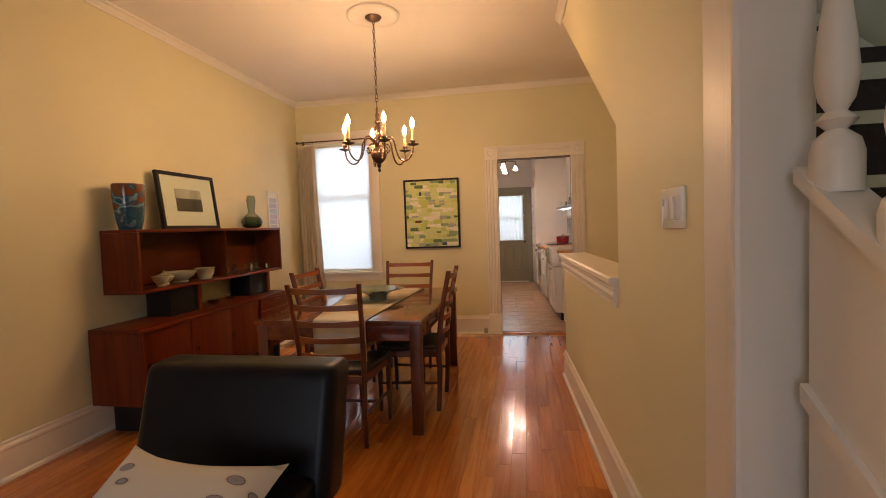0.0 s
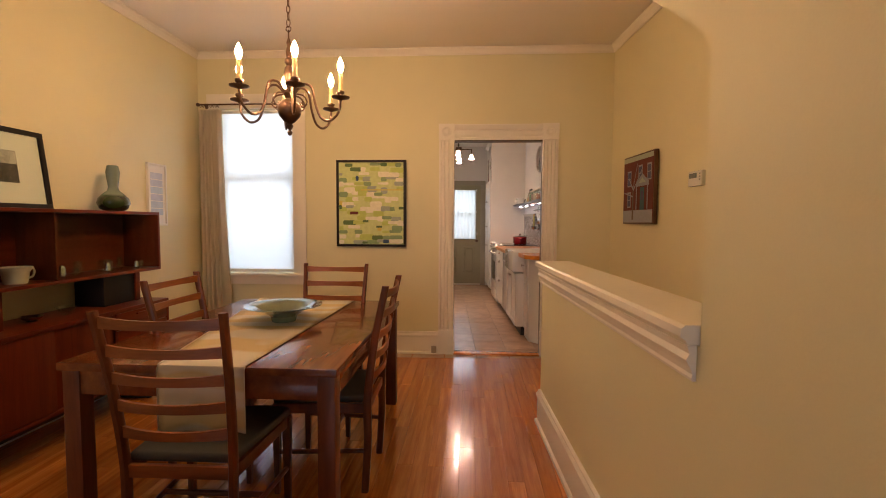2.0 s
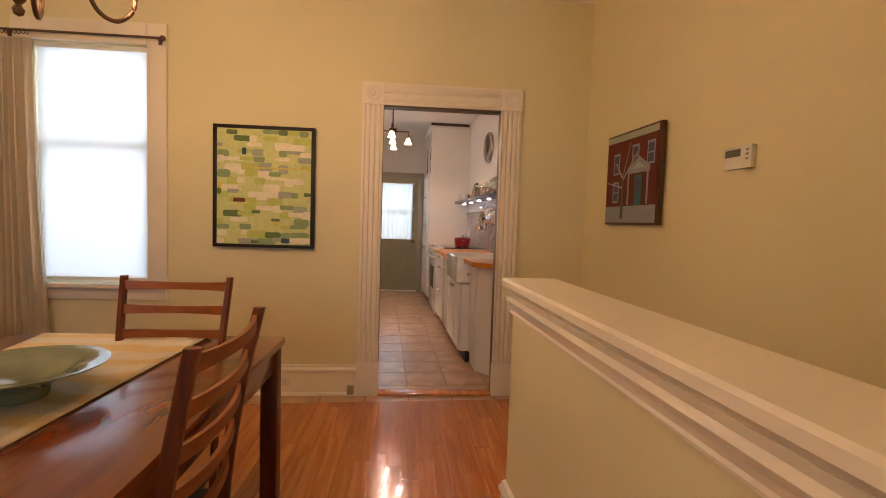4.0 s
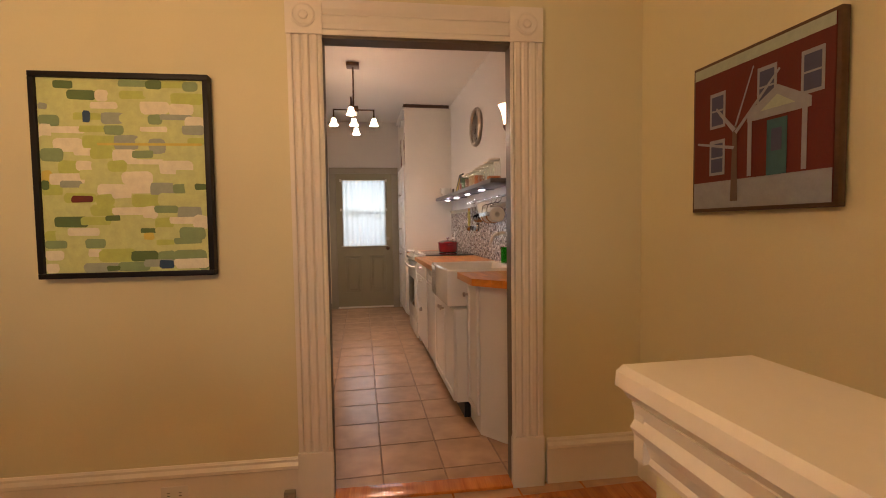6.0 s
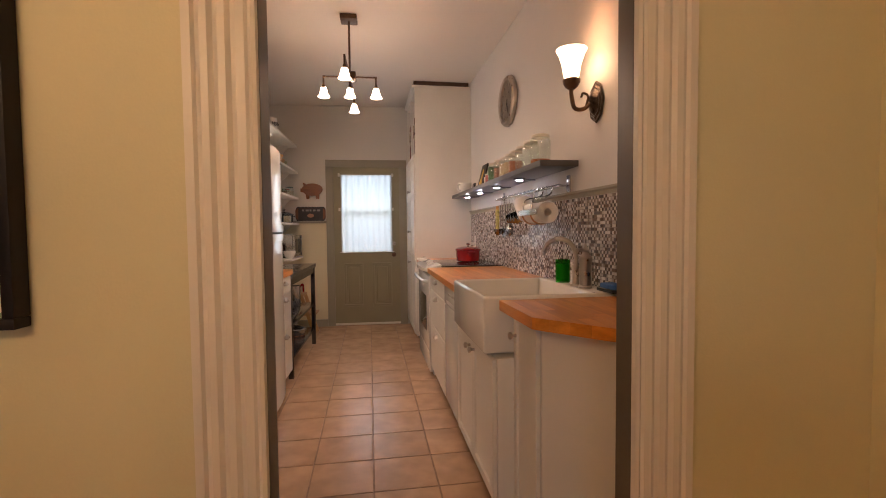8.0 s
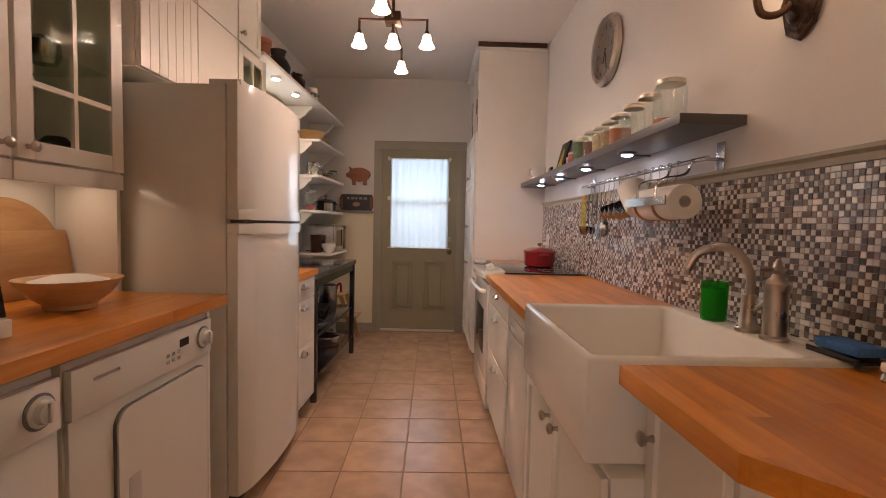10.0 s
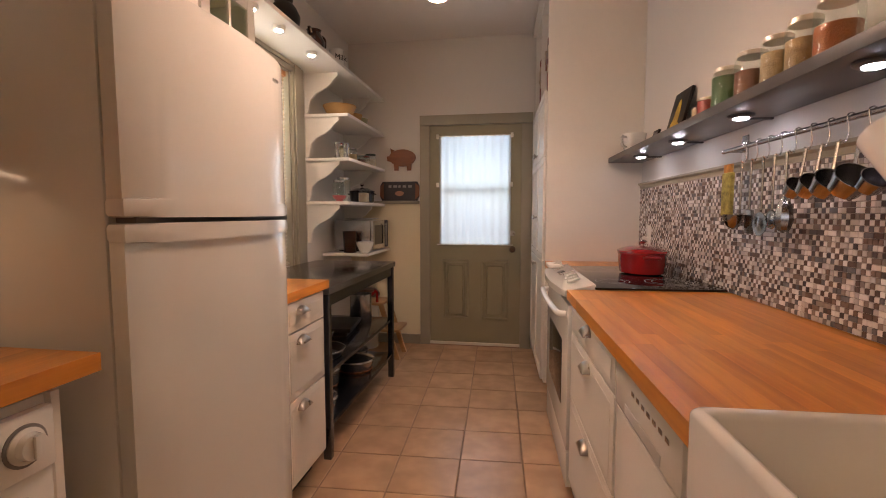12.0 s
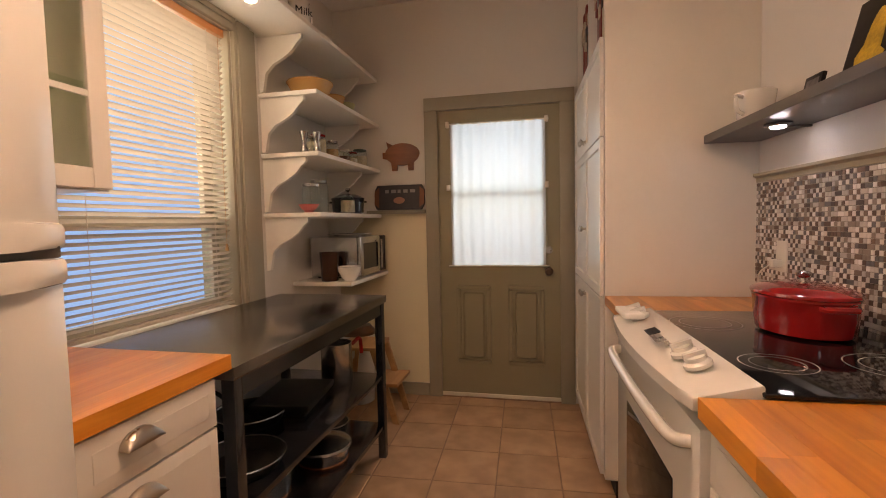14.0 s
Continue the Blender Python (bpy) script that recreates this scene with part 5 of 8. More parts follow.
bm = B(); tube(bm, curve_pts([(0.03, SY_0 + 0.05, 0.800), (0.062, SY_0 + 0.07, 0.800), (0.072, SY_0 + 0.2, 0.800), (0.075, (SY_0 + SY_1) / 2, 0.800), (0.072, SY_1 - 0.2, 0.800), (0.062, SY_1 - 0.07, 0.800), (0.03, SY_1 - 0.05, 0.800)], 5), 0.014, 10)
rpart("oven_handle", bm, ENAMEL, od)
rpart("storage_drawer", box(B(), 0.0, 0.026, SY_0 + 0.006, SY_1 - 0.006, 0.05, 0.205, 0.006), ENAMEL, rg)
RING = mat("cooktop_ring_print", (0.35, 0.34, 0.33), 0.3)
for x, y, r in ((-0.43, 7.95, 0.10), (-0.43, 8.36, 0.075), (-0.19, 7.95, 0.075), (-0.19, 8.36, 0.10)):
    bm = B()
    for rr in (r, r * 0.72):
        a = [bm.verts.new((x + (rr) * math.cos(t), y + rr * math.sin(t), 0.9255)) for t in [2 * math.pi * i / 40 for i in range(40)]]
        b = [bm.verts.new((x + (rr - 0.003) * math.cos(t), y + (rr - 0.003) * math.sin(t), 0.9255)) for t in [2 * math.pi * i / 40 for i in range(40)]]
        for i in range(40):
            bm.faces.new((a[i], a[(i + 1) % 40], b[(i + 1) % 40], b[i]))
    rpart("burner_ring", bm, RING, ck)

# drawers, dishwasher, sink cabinet, end cabinet
db = rthing("drawer_cabinet", "white base cabinet with three drawers and cup pulls", "base cabinet")
rpart("body", box(B(), -0.60, -0.002, 7.05, 7.758, 0.10, 0.875, 0.002), WCAB, db)
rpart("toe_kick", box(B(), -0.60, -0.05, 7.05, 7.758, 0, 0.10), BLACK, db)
for z0, z1 in ((0.748, 0.868), (0.47, 0.743), (0.108, 0.465)):
    f = rpart("drawer_front", box(box(B(), -0.001, 0.017, 7.054, 7.754, z0, z1, 0.003), 0.017, 0.0185, 7.09, 7.72, z0 + 0.03, z1 - 0.03, 0.001, 1), WCAB, db)
    rcup(7.40, z1 - 0.038, f)
ds = rthing("dishwasher", "white built-in dishwasher under the worktop", "dishwasher")
rpart("body", box(B(), -0.58, -0.004, 6.60, 7.04, 0.10, 0.872, 0.003), ENAMEL, ds)
rpart("toe_kick", box(B(), -0.58, -0.05, 6.60, 7.04, 0, 0.10), BLACK, ds)
dr = rpart("door", box(B(), -0.004, 0.016, 6.604, 7.036, 0.108, 0.735, 0.005), ENAMEL, ds)
dp = rpart("control_panel", box(B(), -0.004, 0.020, 6.604, 7.036, 0.742, 0.868, 0.008), ENAMEL, ds)
rpart("grip", box(B(), 0.019, 0.0215, 6.70, 6.94, 0.752, 0.775, 0.001), mat("grey_grip_2", (0.45, 0.44, 0.42), 0.4), dp)
for i in range(7):
    rpart("button", box(B(), 0.0195, 0.0215, 6.66 + i * 0.035, 6.68 + i * 0.035, 0.815, 0.825, 0.001), STEEL, dp)
sc_ = rthing("sink_cabinet", "white sink cabinet with two panelled doors", "base cabinet")
rpart("body", box(B(), -0.58, -0.002, 5.84, 6.59, 0.10, 0.70, 0.002), WCAB, sc_)
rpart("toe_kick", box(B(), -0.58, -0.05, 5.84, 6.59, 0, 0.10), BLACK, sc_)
for y0, y1, ky in ((5.845, 6.213, 6.17), (6.217, 6.585, 6.26)):
    d = rpart("door", shaker(B(), 0, y0, y1, 0.108, 0.695), WCAB, sc_)
    flip_mesh(knob(ky, 0.655, d))
sink = thing("farmhouse_sink", "white ceramic apron-front farmhouse sink", "sink", RIGHT @ pose(-0.645, 5.86, 0))
SL, SD, SZ0, SZ1 = 0.66, 0.58, 0.715, 0.952
bm = box(B(), 0, SD, 0, SL, SZ0, SZ1)
topf = max(bm.faces, key=lambda f: f.calc_center_median().z)
bmesh.ops.inset_region(bm, faces=[topf], thickness=0.034)
for v in topf.verts:
    if v.co.x > SD / 2:
        v.co.x -= 0.075
ext = bmesh.ops.extrude_discrete_faces(bm, faces=[topf])["faces"][0]
for v in ext.verts:
    v.co.z = SZ0 + 0.03
    v.co.x = 0.27 + (v.co.x - 0.27) * 0.93
    v.co.y = SL / 2 + (v.co.y - SL / 2) * 0.94
bmesh.ops.bevel(bm, geom=list(bm.edges), offset=0.012, segments=3, affect="EDGES", profile=0.5)
part("basin", bm, CERAMIC, sink)
part("drain", lathe(B(), [(0.045, 0), (0.045, 0.003), (0.03, 0.004), (0.0, 0.001)], (0.28, 0.33, SZ0 + 0.030), 24), STEEL, sink)
ec = rthing("corner_cabinet", "white end cabinet with an angled panel beside the doorway", "base cabinet")
bm = B(); prism(bm, [(-0.59, 5.845), (-0.09, 5.845), (-0.09, 5.58), (-0.235, 5.40), (-0.38, 5.22), (-0.59, 5.22)], 0.0, 0.896)
rpart("body", bm, WCAB, ec)
d = rpart("door", shaker(B(), -0.089, 5.59, 5.84, 0.108, 0.888, 0.045), WCAB, ec)
flip_mesh(knob(5.81, 0.80, d, -0.071))

# worktops, glued up from staves
def stave_top(label, poly, z0, z1, m, width=0.043, across=0):
    """A butcher-block top over a convex outline, each stave a piece; across: the axis that the staves are counted along."""
    top = thing("countertop", label, "worktop", m, "worktops")
    lo = [min(p[k] for p in poly) for k in (0, 1)]
    hi = [max(p[k] for p in poly) for k in (0, 1)]
    rn = random.Random(int(1000 * (hi[1] - lo[1])))
    n = max(2, round((hi[across] - lo[across]) / width))
    wd = (hi[across] - lo[across]) / n
    along = 1 - across
    for k in range(n):
        cuts = [lo[along]]
        while cuts[-1] < hi[along]:
            cuts.append(cuts[-1] + rn.uniform(0.55, 1.1) * (0.5 if len(cuts) == 1 else 1))
        for a, b in zip(cuts, cuts[1:]):
            bm = prism(B(), poly, z0, z1)
            for ax, v, s in ((across, lo[across] + k * wd + 0.0002, 1), (across, lo[across] + (k + 1) * wd - 0.0002, -1), (along, a + 0.0002, 1), (along, b - 0.0002, -1)):
                co, no = [0, 0, 0], [0, 0, 0]
                co[ax], no[ax] = v, -s
                bmesh.ops.bisect_plane(bm, geom=list(bm.verts) + list(bm.edges) + list(bm.faces), plane_co=co, plane_no=no, clear_outer=True)
                bmesh.ops.holes_fill(bm, edges=[e for e in bm.edges if e.is_boundary])
            if len(bm.faces) < 4:
                bm.free()
                continue
            bmesh.ops.triangulate(bm, faces=[f for f in bm.faces if len(f.verts) > 4])
            part("stave", bm, BUTCHER, top, smooth=False)
    return top


QUAD = lambda x0, x1, y0, y1: [(x0, y0), (x1, y0), (x1, y1), (x0, y1)]
stave_top("orange butcher-block worktop between sink and range", QUAD(-0.635, -0.001, 6.535, 7.752), 0.876, 0.915, RIGHT)
stave_top("orange butcher-block worktop with an angled end by the doorway", [(-0.580, 5.855), (-0.576, 5.487), (-0.568, 5.475), (-0.372, 5.240), (-0.30, 5.155), (-0.001, 5.155), (-0.001, 5.855)], 0.897, 0.937, RIGHT)
stave_top("narrow butcher-block worktop between range and pantry", QUAD(-0.605, -0.001, 8.56, 8.925), 0.876, 0.915, RIGHT)
stave_top("orange butcher-block worktop over the drawers", QUAD(KWEST + 0.002, -0.775, 7.425, 7.845), 0.876, 0.915, Matrix.Identity(4))
stave_top("orange butcher-block worktop over the laundry machines", QUAD(KWEST + 0.002, -0.775, KBACK + 0.012, 6.625), 0.893, 0.932, Matrix.Identity(4))
solid("sink_back_ledge", box(B(), -0.06, -0.001, 5.857, 6.533, 0.876, 0.945, 0.004), CERAMIC, "white ceramic ledge behind the sink", "sink ledge", RIGHT)

# chair rail, boxed pipe chase
for z, nm in ((1.385, "chair_rail"),):
    bm = B(); prism(bm, [(0, z), (-0.012, z), (-0.014, z + 0.018), (-0.026, z + 0.026), (-0.026, z + 0.036), (0, z + 0.036)], 5.80, 8.925, "y")
    ob = setting(nm, bm, KTRIM, "taupe painted chair rail above the mosaic", "chair rail"); ob.matrix_basis = RIGHT
bm = B()
box(bm, -0.018, -0.001, 5.62, 5.775, 0.938, 1.44)
box(bm, -0.055, -0.001, 5.10, 5.62, 0.938, 1.50)
ob = setting("pipe_chase", bm, CREAM, "cream boxed-in projection above the worktop", "wall"); ob.matrix_basis = RIGHT
bm = B()
box(bm, -0.040, -0.001, 5.60, 5.795, 1.441, 1.475, 0.006); box(bm, -0.080, -0.001, 5.10, 5.64, 1.501, 1.535, 0.006)
ob = setting("chase_ledge", bm, KTRIM, "taupe painted ledge on the boxed projection", "trim"); ob.matrix_basis = RIGHT

# kitchen ceiling light
kl = thing("ceiling_light", "dark metal ceiling light with five frosted bell shades", "ceiling light", pose(-0.265, 7.5, 0))
part("canopy", box(B(), -0.06, 0.06, -0.06, 0.06, KCEIL - 0.035, KCEIL - 0.001, 0.006), BRONZE, kl)
bm = B(); tube(bm, [(0, 0, KCEIL - 0.03), (0, 0, 2.30)], 0.008, 10); part("stem", bm, BRONZE, kl)
part("hub", box(B(), -0.045, 0.045, -0.045, 0.045, 2.33, 2.385, 0.005), BRONZE, kl)
KSH = []
for k, (dx, dy) in enumerate(((0.19, 0), (-0.19, 0), (0, 0.43), (0, -0.43), (0, 0))):
    bm = B()
    if k < 4:
        tube(bm, [(0, 0, 2.355), (dx, dy, 2.355), ], 0.0065, 8)
    tube(bm, [(dx, dy, 2.36), (dx, dy, 2.29)], 0.007, 8)
    a = part("arm", bm, BRONZE, kl)
    part("socket", lathe(B(), [(0.010, 0), (0.016, -0.02), (0.022, -0.03)], (dx, dy, 2.295), 16), BRONZE, a)
    part("shade", lathe(B(), [(0.020, 0), (0.025, -0.025), (0.032, -0.048), (0.043, -0.064), (0.040, -0.062), (0.027, -0.043), (0.016, -0.01)], (dx, dy, 2.27), 24), SHADEGLOW, a, "lit frosted glass bell shade")
    part("bulb", lathe(B(), [(0.004, 0.0), (0.018, -0.006), (0.029, -0.016), (0.024, -0.024), (0.0, -0.028)], (dx, dy, 2.232), 18), LAMPGLOW, a, "lit round bulb")


# ---- dining room: pictures and small things ----
PIC = {n: mat("paint_" + n, c, 0.6, var=0.12, scale=30, bump=0.1, bscale=150) for n, c in dict(cream=(0.80, 0.78, 0.62), lime=(0.50, 0.60, 0.15), pale=(0.60, 0.67, 0.29), sage=(0.25, 0.37, 0.18), moss=(0.11, 0.19, 0.06), yellow=(0.66, 0.56, 0.12), blue=(0.03, 0.08, 0.16), maroon=(0.16, 0.03, 0.02), grey=(0.36, 0.42, 0.34), brick=(0.12, 0.014, 0.009), snow=(0.27, 0.29, 0.33), teal=(0.035, 0.12, 0.14), bark=(0.12, 0.08, 0.06), sashblue=(0.06, 0.07, 0.14)).items()}
art = thing("abstract_painting", "abstract painting of pale green blocks in black frame", "painting", pose(-1.012, BACK, 1.452))
AW, AH = 0.335, 0.412
for x0, x1, z0, z1 in ((-AW, AW, AH - 0.022, AH), (-AW, AW, -AH, -AH + 0.022), (-AW, -AW + 0.022, -AH + 0.022, AH - 0.022), (AW - 0.022, AW, -AH + 0.022, AH - 0.022)):
    part("frame", box(B(), x0, x1, -0.045, -0.001, z0, z1, 0.003), BLACK, art)
canvas = part("canvas", box(B(), -AW + 0.022, AW - 0.022, -0.030, -0.001, -AH + 0.022, AH - 0.022), PIC["pale"], art)
rnd = random.Random(11)
wts = ["cream"] * 9 + ["lime"] * 5 + ["sage"] * 6 + ["moss"] * 2 + ["yellow"] * 1 + ["grey"] * 2 + ["pale"] * 4


def dab(bm, x0, x1, z0, z1, y, wob=0.004):
    r = min(x1 - x0, z1 - z0) * 0.3
    pts = []
    for cx, cz, a0 in ((x1 - r, z1 - r, 0), (x0 + r, z1 - r, 90), (x0 + r, z0 + r, 180), (x1 - r, z0 + r, 270)):
        for k in range(3):
            a = radians(a0 + 45 * k)
            pts.append((cx + r * math.cos(a) + rnd.uniform(-wob, wob) * 0.5, cz + r * math.sin(a) + rnd.uniform(-wob, wob) * 0.5))
    prism(bm, pts, y - 0.0004, y, "y")


lay = 0
for row in range(17):
    z = AH - 0.024 - row * 0.046
    x = -AW + 0.026 - rnd.uniform(0, 0.05)
    while x < AW - 0.06:
        w = rnd.uniform(0.05, 0.14)
        h = rnd.uniform(0.020, 0.062)
        x0, x1 = max(-AW + 0.024, x), min(AW - 0.024, x + w)
        z1 = min(AH - 0.024, z + rnd.uniform(-0.008, 0.008)); z0 = max(-AH + 0.024, z1 - h)
        if rnd.random() < 0.72 and x1 - x0 > 0.02 and z1 - z0 > 0.008:
            lay += 1
            bm = B(); dab(bm, x0, x1, z0, z1, -0.0302 - 0.00002 * lay)
            part("paint_dab", bm, PIC[rnd.choice(wts)], canvas, smooth=False)
        x += w * rnd.uniform(0.75, 1.0)
for k, x0, x1, z0, z1 in (("blue", -0.150, -0.120, 0.215, 0.262), ("maroon", -0.205, -0.125, -0.105, -0.078), ("blue", 0.115, 0.172, -0.380, -0.345), ("yellow", -0.10, 0.30, 0.125, 0.136), ("moss", 0.265, 0.312, -0.055, -0.03), ("moss", -0.312, -0.285, -0.055, -0.015), ("moss", -0.085, -0.035, -0.385, -0.365), ("cream", 0.18, 0.31, -0.382, -0.340), ("yellow", 0.06, 0.10, -0.26, -0.23)):
    bm = B(); lay += 1; dab(bm, x0, x1, z0, z1, -0.0302 - 0.00002 * lay)
    part("paint_dab", bm, PIC[k], canvas, smooth=False)

# house painting on the party wall: y runs along the wall towards the back
ew = math.degrees(math.atan2(1.36 - 1.245, BACK + 0.05 - 3.5))
hp = thing("house_painting", "painting of a red brick house in snow", "painting", pose(1.286, 4.375, 1.545, 0, 0, ew))
part("frame", box(B(), -0.028, 0.0, -0.275, 0.275, -0.275, 0.275, 0.003), wood("walnut_edge", (0.06, 0.028, 0.012), (0.11, 0.05, 0.02)), hp)
cv = part("canvas", box(B(), -0.032, -0.027, -0.262, 0.262, -0.262, 0.262), PIC["brick"], hp)
def stroke(k, *pts, y=0.0325):
    bm = B()
    prism(bm, [(-p[0], p[1]) for p in pts], -y - 0.0006, -y, "x")
    part("brushwork", bm, PIC[k], cv, smooth=False)
R_ = lambda x0, x1, z0, z1: ((x0, z0), (x1, z0), (x1, z1), (x0, z1))
stroke("snow", *R_(-0.262, 0.262, -0.262, -0.165))
stroke("grey", *R_(-0.262, 0.262, 0.225, 0.262))
for x, z in ((-0.15, 0.09), (0.05, 0.12), (0.2, 0.12), (-0.15, -0.08)):
    stroke("snow", *R_(x - 0.035, x + 0.035, z - 0.062, z + 0.065), y=0.0329)
    stroke("sashblue", *R_(x - 0.026, x + 0.026, z - 0.052, z + 0.052), y=0.0336)
    stroke("snow", *R_(x - 0.026, x + 0.026, z - 0.003, z + 0.003), y=0.0343)
stroke("snow", (-0.02, 0.02), (0.20, 0.02), (0.20, 0.05), (0.09, 0.115), (-0.02, 0.05), y=0.0345)
stroke("grey", (0.03, 0.045), (0.15, 0.045), (0.09, 0.085), y=0.0352)
for x in (-0.01, 0.18):
    stroke("snow", *R_(x - 0.008, x + 0.008, -0.16, 0.02), y=0.0345)
stroke("teal", *R_(0.055, 0.125, -0.165, 0.01), y=0.0345)
stroke("sashblue", *R_(0.072, 0.108, -0.09, -0.02), y=0.0352)
for k in range(3):
    stroke("snow", *R_(0.02 - 0.01 * k, 0.17 + 0.01 * k, -0.185 - 0.02 * k, -0.172 - 0.02 * k), y=0.0345)
stroke("bark", (-0.085, -0.24), (-0.055, -0.24), (-0.062, 0.02), (-0.078, 0.02), y=0.0358)
for a in (((-0.078, 0.0), (-0.065, 0.01), (-0.15, 0.10), (-0.155, 0.092)), ((-0.07, 0.0), (-0.062, -0.01), (0.10, 0.16), (0.095, 0.165)), ((-0.07, -0.05), (-0.075, -0.06), (-0.24, -0.02), (-0.24, -0.012)), ((-0.07, 0.02), (-0.062, 0.02), (0.005, 0.20), (0.0, 0.20))):
    stroke("snow", *a, y=0.0362)
th = thing("thermostat", "white wall thermostat with a grey display", "thermostat", pose(1.352, 3.60, 1.555, 0, 0, ew))
part("body", box(B(), -0.026, 0, -0.075, 0.075, -0.047, 0.047, 0.006), ENAMEL, th)
part("display", box(B(), -0.0275, -0.0255, -0.02, 0.062, 0.004, 0.034), mat("lcd_grey", (0.13, 0.14, 0.12), 0.25), th)
for k in range(3):
    part("button", box(B(), -0.0285, -0.0255, -0.062, -0.048, 0.022 - 0.018 * k, 0.032 - 0.018 * k, 0.002), mat("grey_button", (0.3, 0.3, 0.3), 0.5), th)
sw = thing("light_switch", "white three-gang rocker light switch plate", "light switch", HW @ pose(0, -0.67, 1.316))
part("plate", box(B(), -0.007, 0, -0.088, 0.088, -0.060, 0.060, 0.004), ENAMEL, sw)
for k in (-0.048, 0.0, 0.048):
    part("rocker", box(B(), -0.012, -0.006, k - 0.016, k + 0.016, -0.034, 0.034, 0.003), ENAMEL, sw)
part("slider", box(B(), -0.016, -0.007, 0.052, 0.060, 0.008, 0.030, 0.002), mat("grey_slider", (0.4, 0.39, 0.38), 0.4), sw)
ou = thing("wall_outlet", "white electrical outlet set in the baseboard", "outlet", pose(-0.885, BACK - 0.016, 0.10))
part("plate", box(B(), -0.055, 0.055, -0.005, 0, -0.034, 0.034, 0.003), ENAMEL, ou)
for x in (-0.024, 0.024):
    bm = B()
    for dz in (-0.006, 0.006):
        box(bm, x - 0.006, x + 0.006, -0.0058, -0.0045, dz - 0.0012, dz + 0.0012)
    part("socket", bm, BLACK, ou)
cb = thing("phone_jack", "small grey cable box on the baseboard", "cable box", pose(-0.405, BACK - 0.018, 0.045))
part("body", box(B(), -0.024, 0.024, -0.03, 0.0, -0.03, 0.035, 0.005), mat("grey_plastic", (0.33, 0.29, 0.22), 0.5), cb)
part("cover", box(B(), -0.017, 0.017, -0.033, -0.029, -0.02, 0.025, 0.003), mat("grey_plastic_cover", (0.30, 0.26, 0.20), 0.5), cb)

HT = 1.34
VASE, n_, l_, b_ = nodes_of("mottled_glaze")
b_.inputs["Roughness"].default_value = 0.12
tc_, no_, rp_ = n_.new("ShaderNodeTexCoord"), n_.new("ShaderNodeTexNoise"), n_.new("ShaderNodeValToRGB")
no_.inputs["Scale"].default_value, no_.inputs["Detail"].default_value = 13.0, 1.5
l_.new(tc_.outputs["Object"], no_.inputs["Vector"])
for pos, c in ((0.42, (0.012, 0.06, 0.10, 1)), (0.50, (0.16, 0.27, 0.32, 1)), (0.56, (0.02, 0.07, 0.11, 1)), (0.63, (0.15, 0.045, 0.012, 1))):
    e = rp_.color_ramp.elements.new(pos); e.color = c
rp_.color_ramp.elements[0].color = (0.03, 0.12, 0.20, 1)
rp_.color_ramp.elements[-1].color = (0.20, 0.06, 0.012, 1)
sx_, ma_, ad_ = n_.new("ShaderNodeSeparateXYZ"), n_.new("ShaderNodeMath"), n_.new("ShaderNodeMath")
l_.new(tc_.outputs["Object"], sx_.inputs["Vector"])
ma_.operation, ad_.operation = "MULTIPLY_ADD", "ADD"
ma_.inputs[1].default_value, ma_.inputs[2].default_value = 1.3, -0.24
l_.new(sx_.outputs["Z"], ma_.inputs[0])
l_.new(ma_.outputs[0], ad_.inputs[0]); l_.new(no_.outputs["Fac"], ad_.inputs[1])
l_.new(ad_.outputs[0], rp_.inputs["Fac"])
l_.new(rp_.outputs["Color"], b_.inputs["Base Color"])
bm = lathe(B(), [(0.062, 0), (0.068, 0.006), (0.080, 0.06), (0.090, 0.14), (0.096, 0.22), (0.098, 0.295), (0.096, 0.310), (0.090, 0.308), (0.086, 0.22), (0.07, 0.05), (0.0, 0.02)], seg=40)
solid("vase", bm, VASE, "blue glazed vase with a mottled rust-brown rim", "vase", pose(-2.575, 2.33, HT))
bm = lathe(B(), [(0.055, 0), (0.085, 0.02), (0.100, 0.055), (0.092, 0.09), (0.060, 0.125), (0.036, 0.145), (0.030, 0.17), (0.037, 0.22), (0.043, 0.27), (0.034, 0.315), (0.030, 0.318), (0.026, 0.30), (0.0, 0.29)], seg=36)
GV, n_, l_, b_ = nodes_of("two_tone_green_glaze")
b_.inputs["Roughness"].default_value = 0.1
b_.inputs["Coat Weight"].default_value = 0.5
tc_, sx_, no_, ad_, rp_ = n_.new("ShaderNodeTexCoord"), n_.new("ShaderNodeSeparateXYZ"), n_.new("ShaderNodeTexNoise"), n_.new("ShaderNodeMath"), n_.new("ShaderNodeValToRGB")
no_.inputs["Scale"].default_value = 9.0
l_.new(tc_.outputs["Object"], sx_.inputs["Vector"]); l_.new(tc_.outputs["Object"], no_.inputs["Vector"])
ad_.operation = "MULTIPLY_ADD"
ad_.inputs[1].default_value = 0.03
l_.new(no_.outputs["Fac"], ad_.inputs[0]); l_.new(sx_.outputs["Z"], ad_.inputs[2])
rp_.color_ramp.elements[0].position, rp_.color_ramp.elements[1].position = 0.118, 0.132
rp_.color_ramp.elements[0].color, rp_.color_ramp.elements[1].color = (0.022, 0.040, 0.010, 1), (0.17, 0.22, 0.17, 1)
l_.new(ad_.outputs[0], rp_.inputs["Fac"]); l_.new(rp_.outputs["Color"], b_.inputs["Base Color"])
solid("gourd_vase", bm, GV, "dark green gourd-shaped glazed vase on the hutch", "vase", pose(-2.555, 3.72, HT))
fp = thing("framed_photograph", "black framed photograph leaning on the wall above the hutch", "framed picture", pose(-2.600, 2.965, HT, 0, -7, 0))
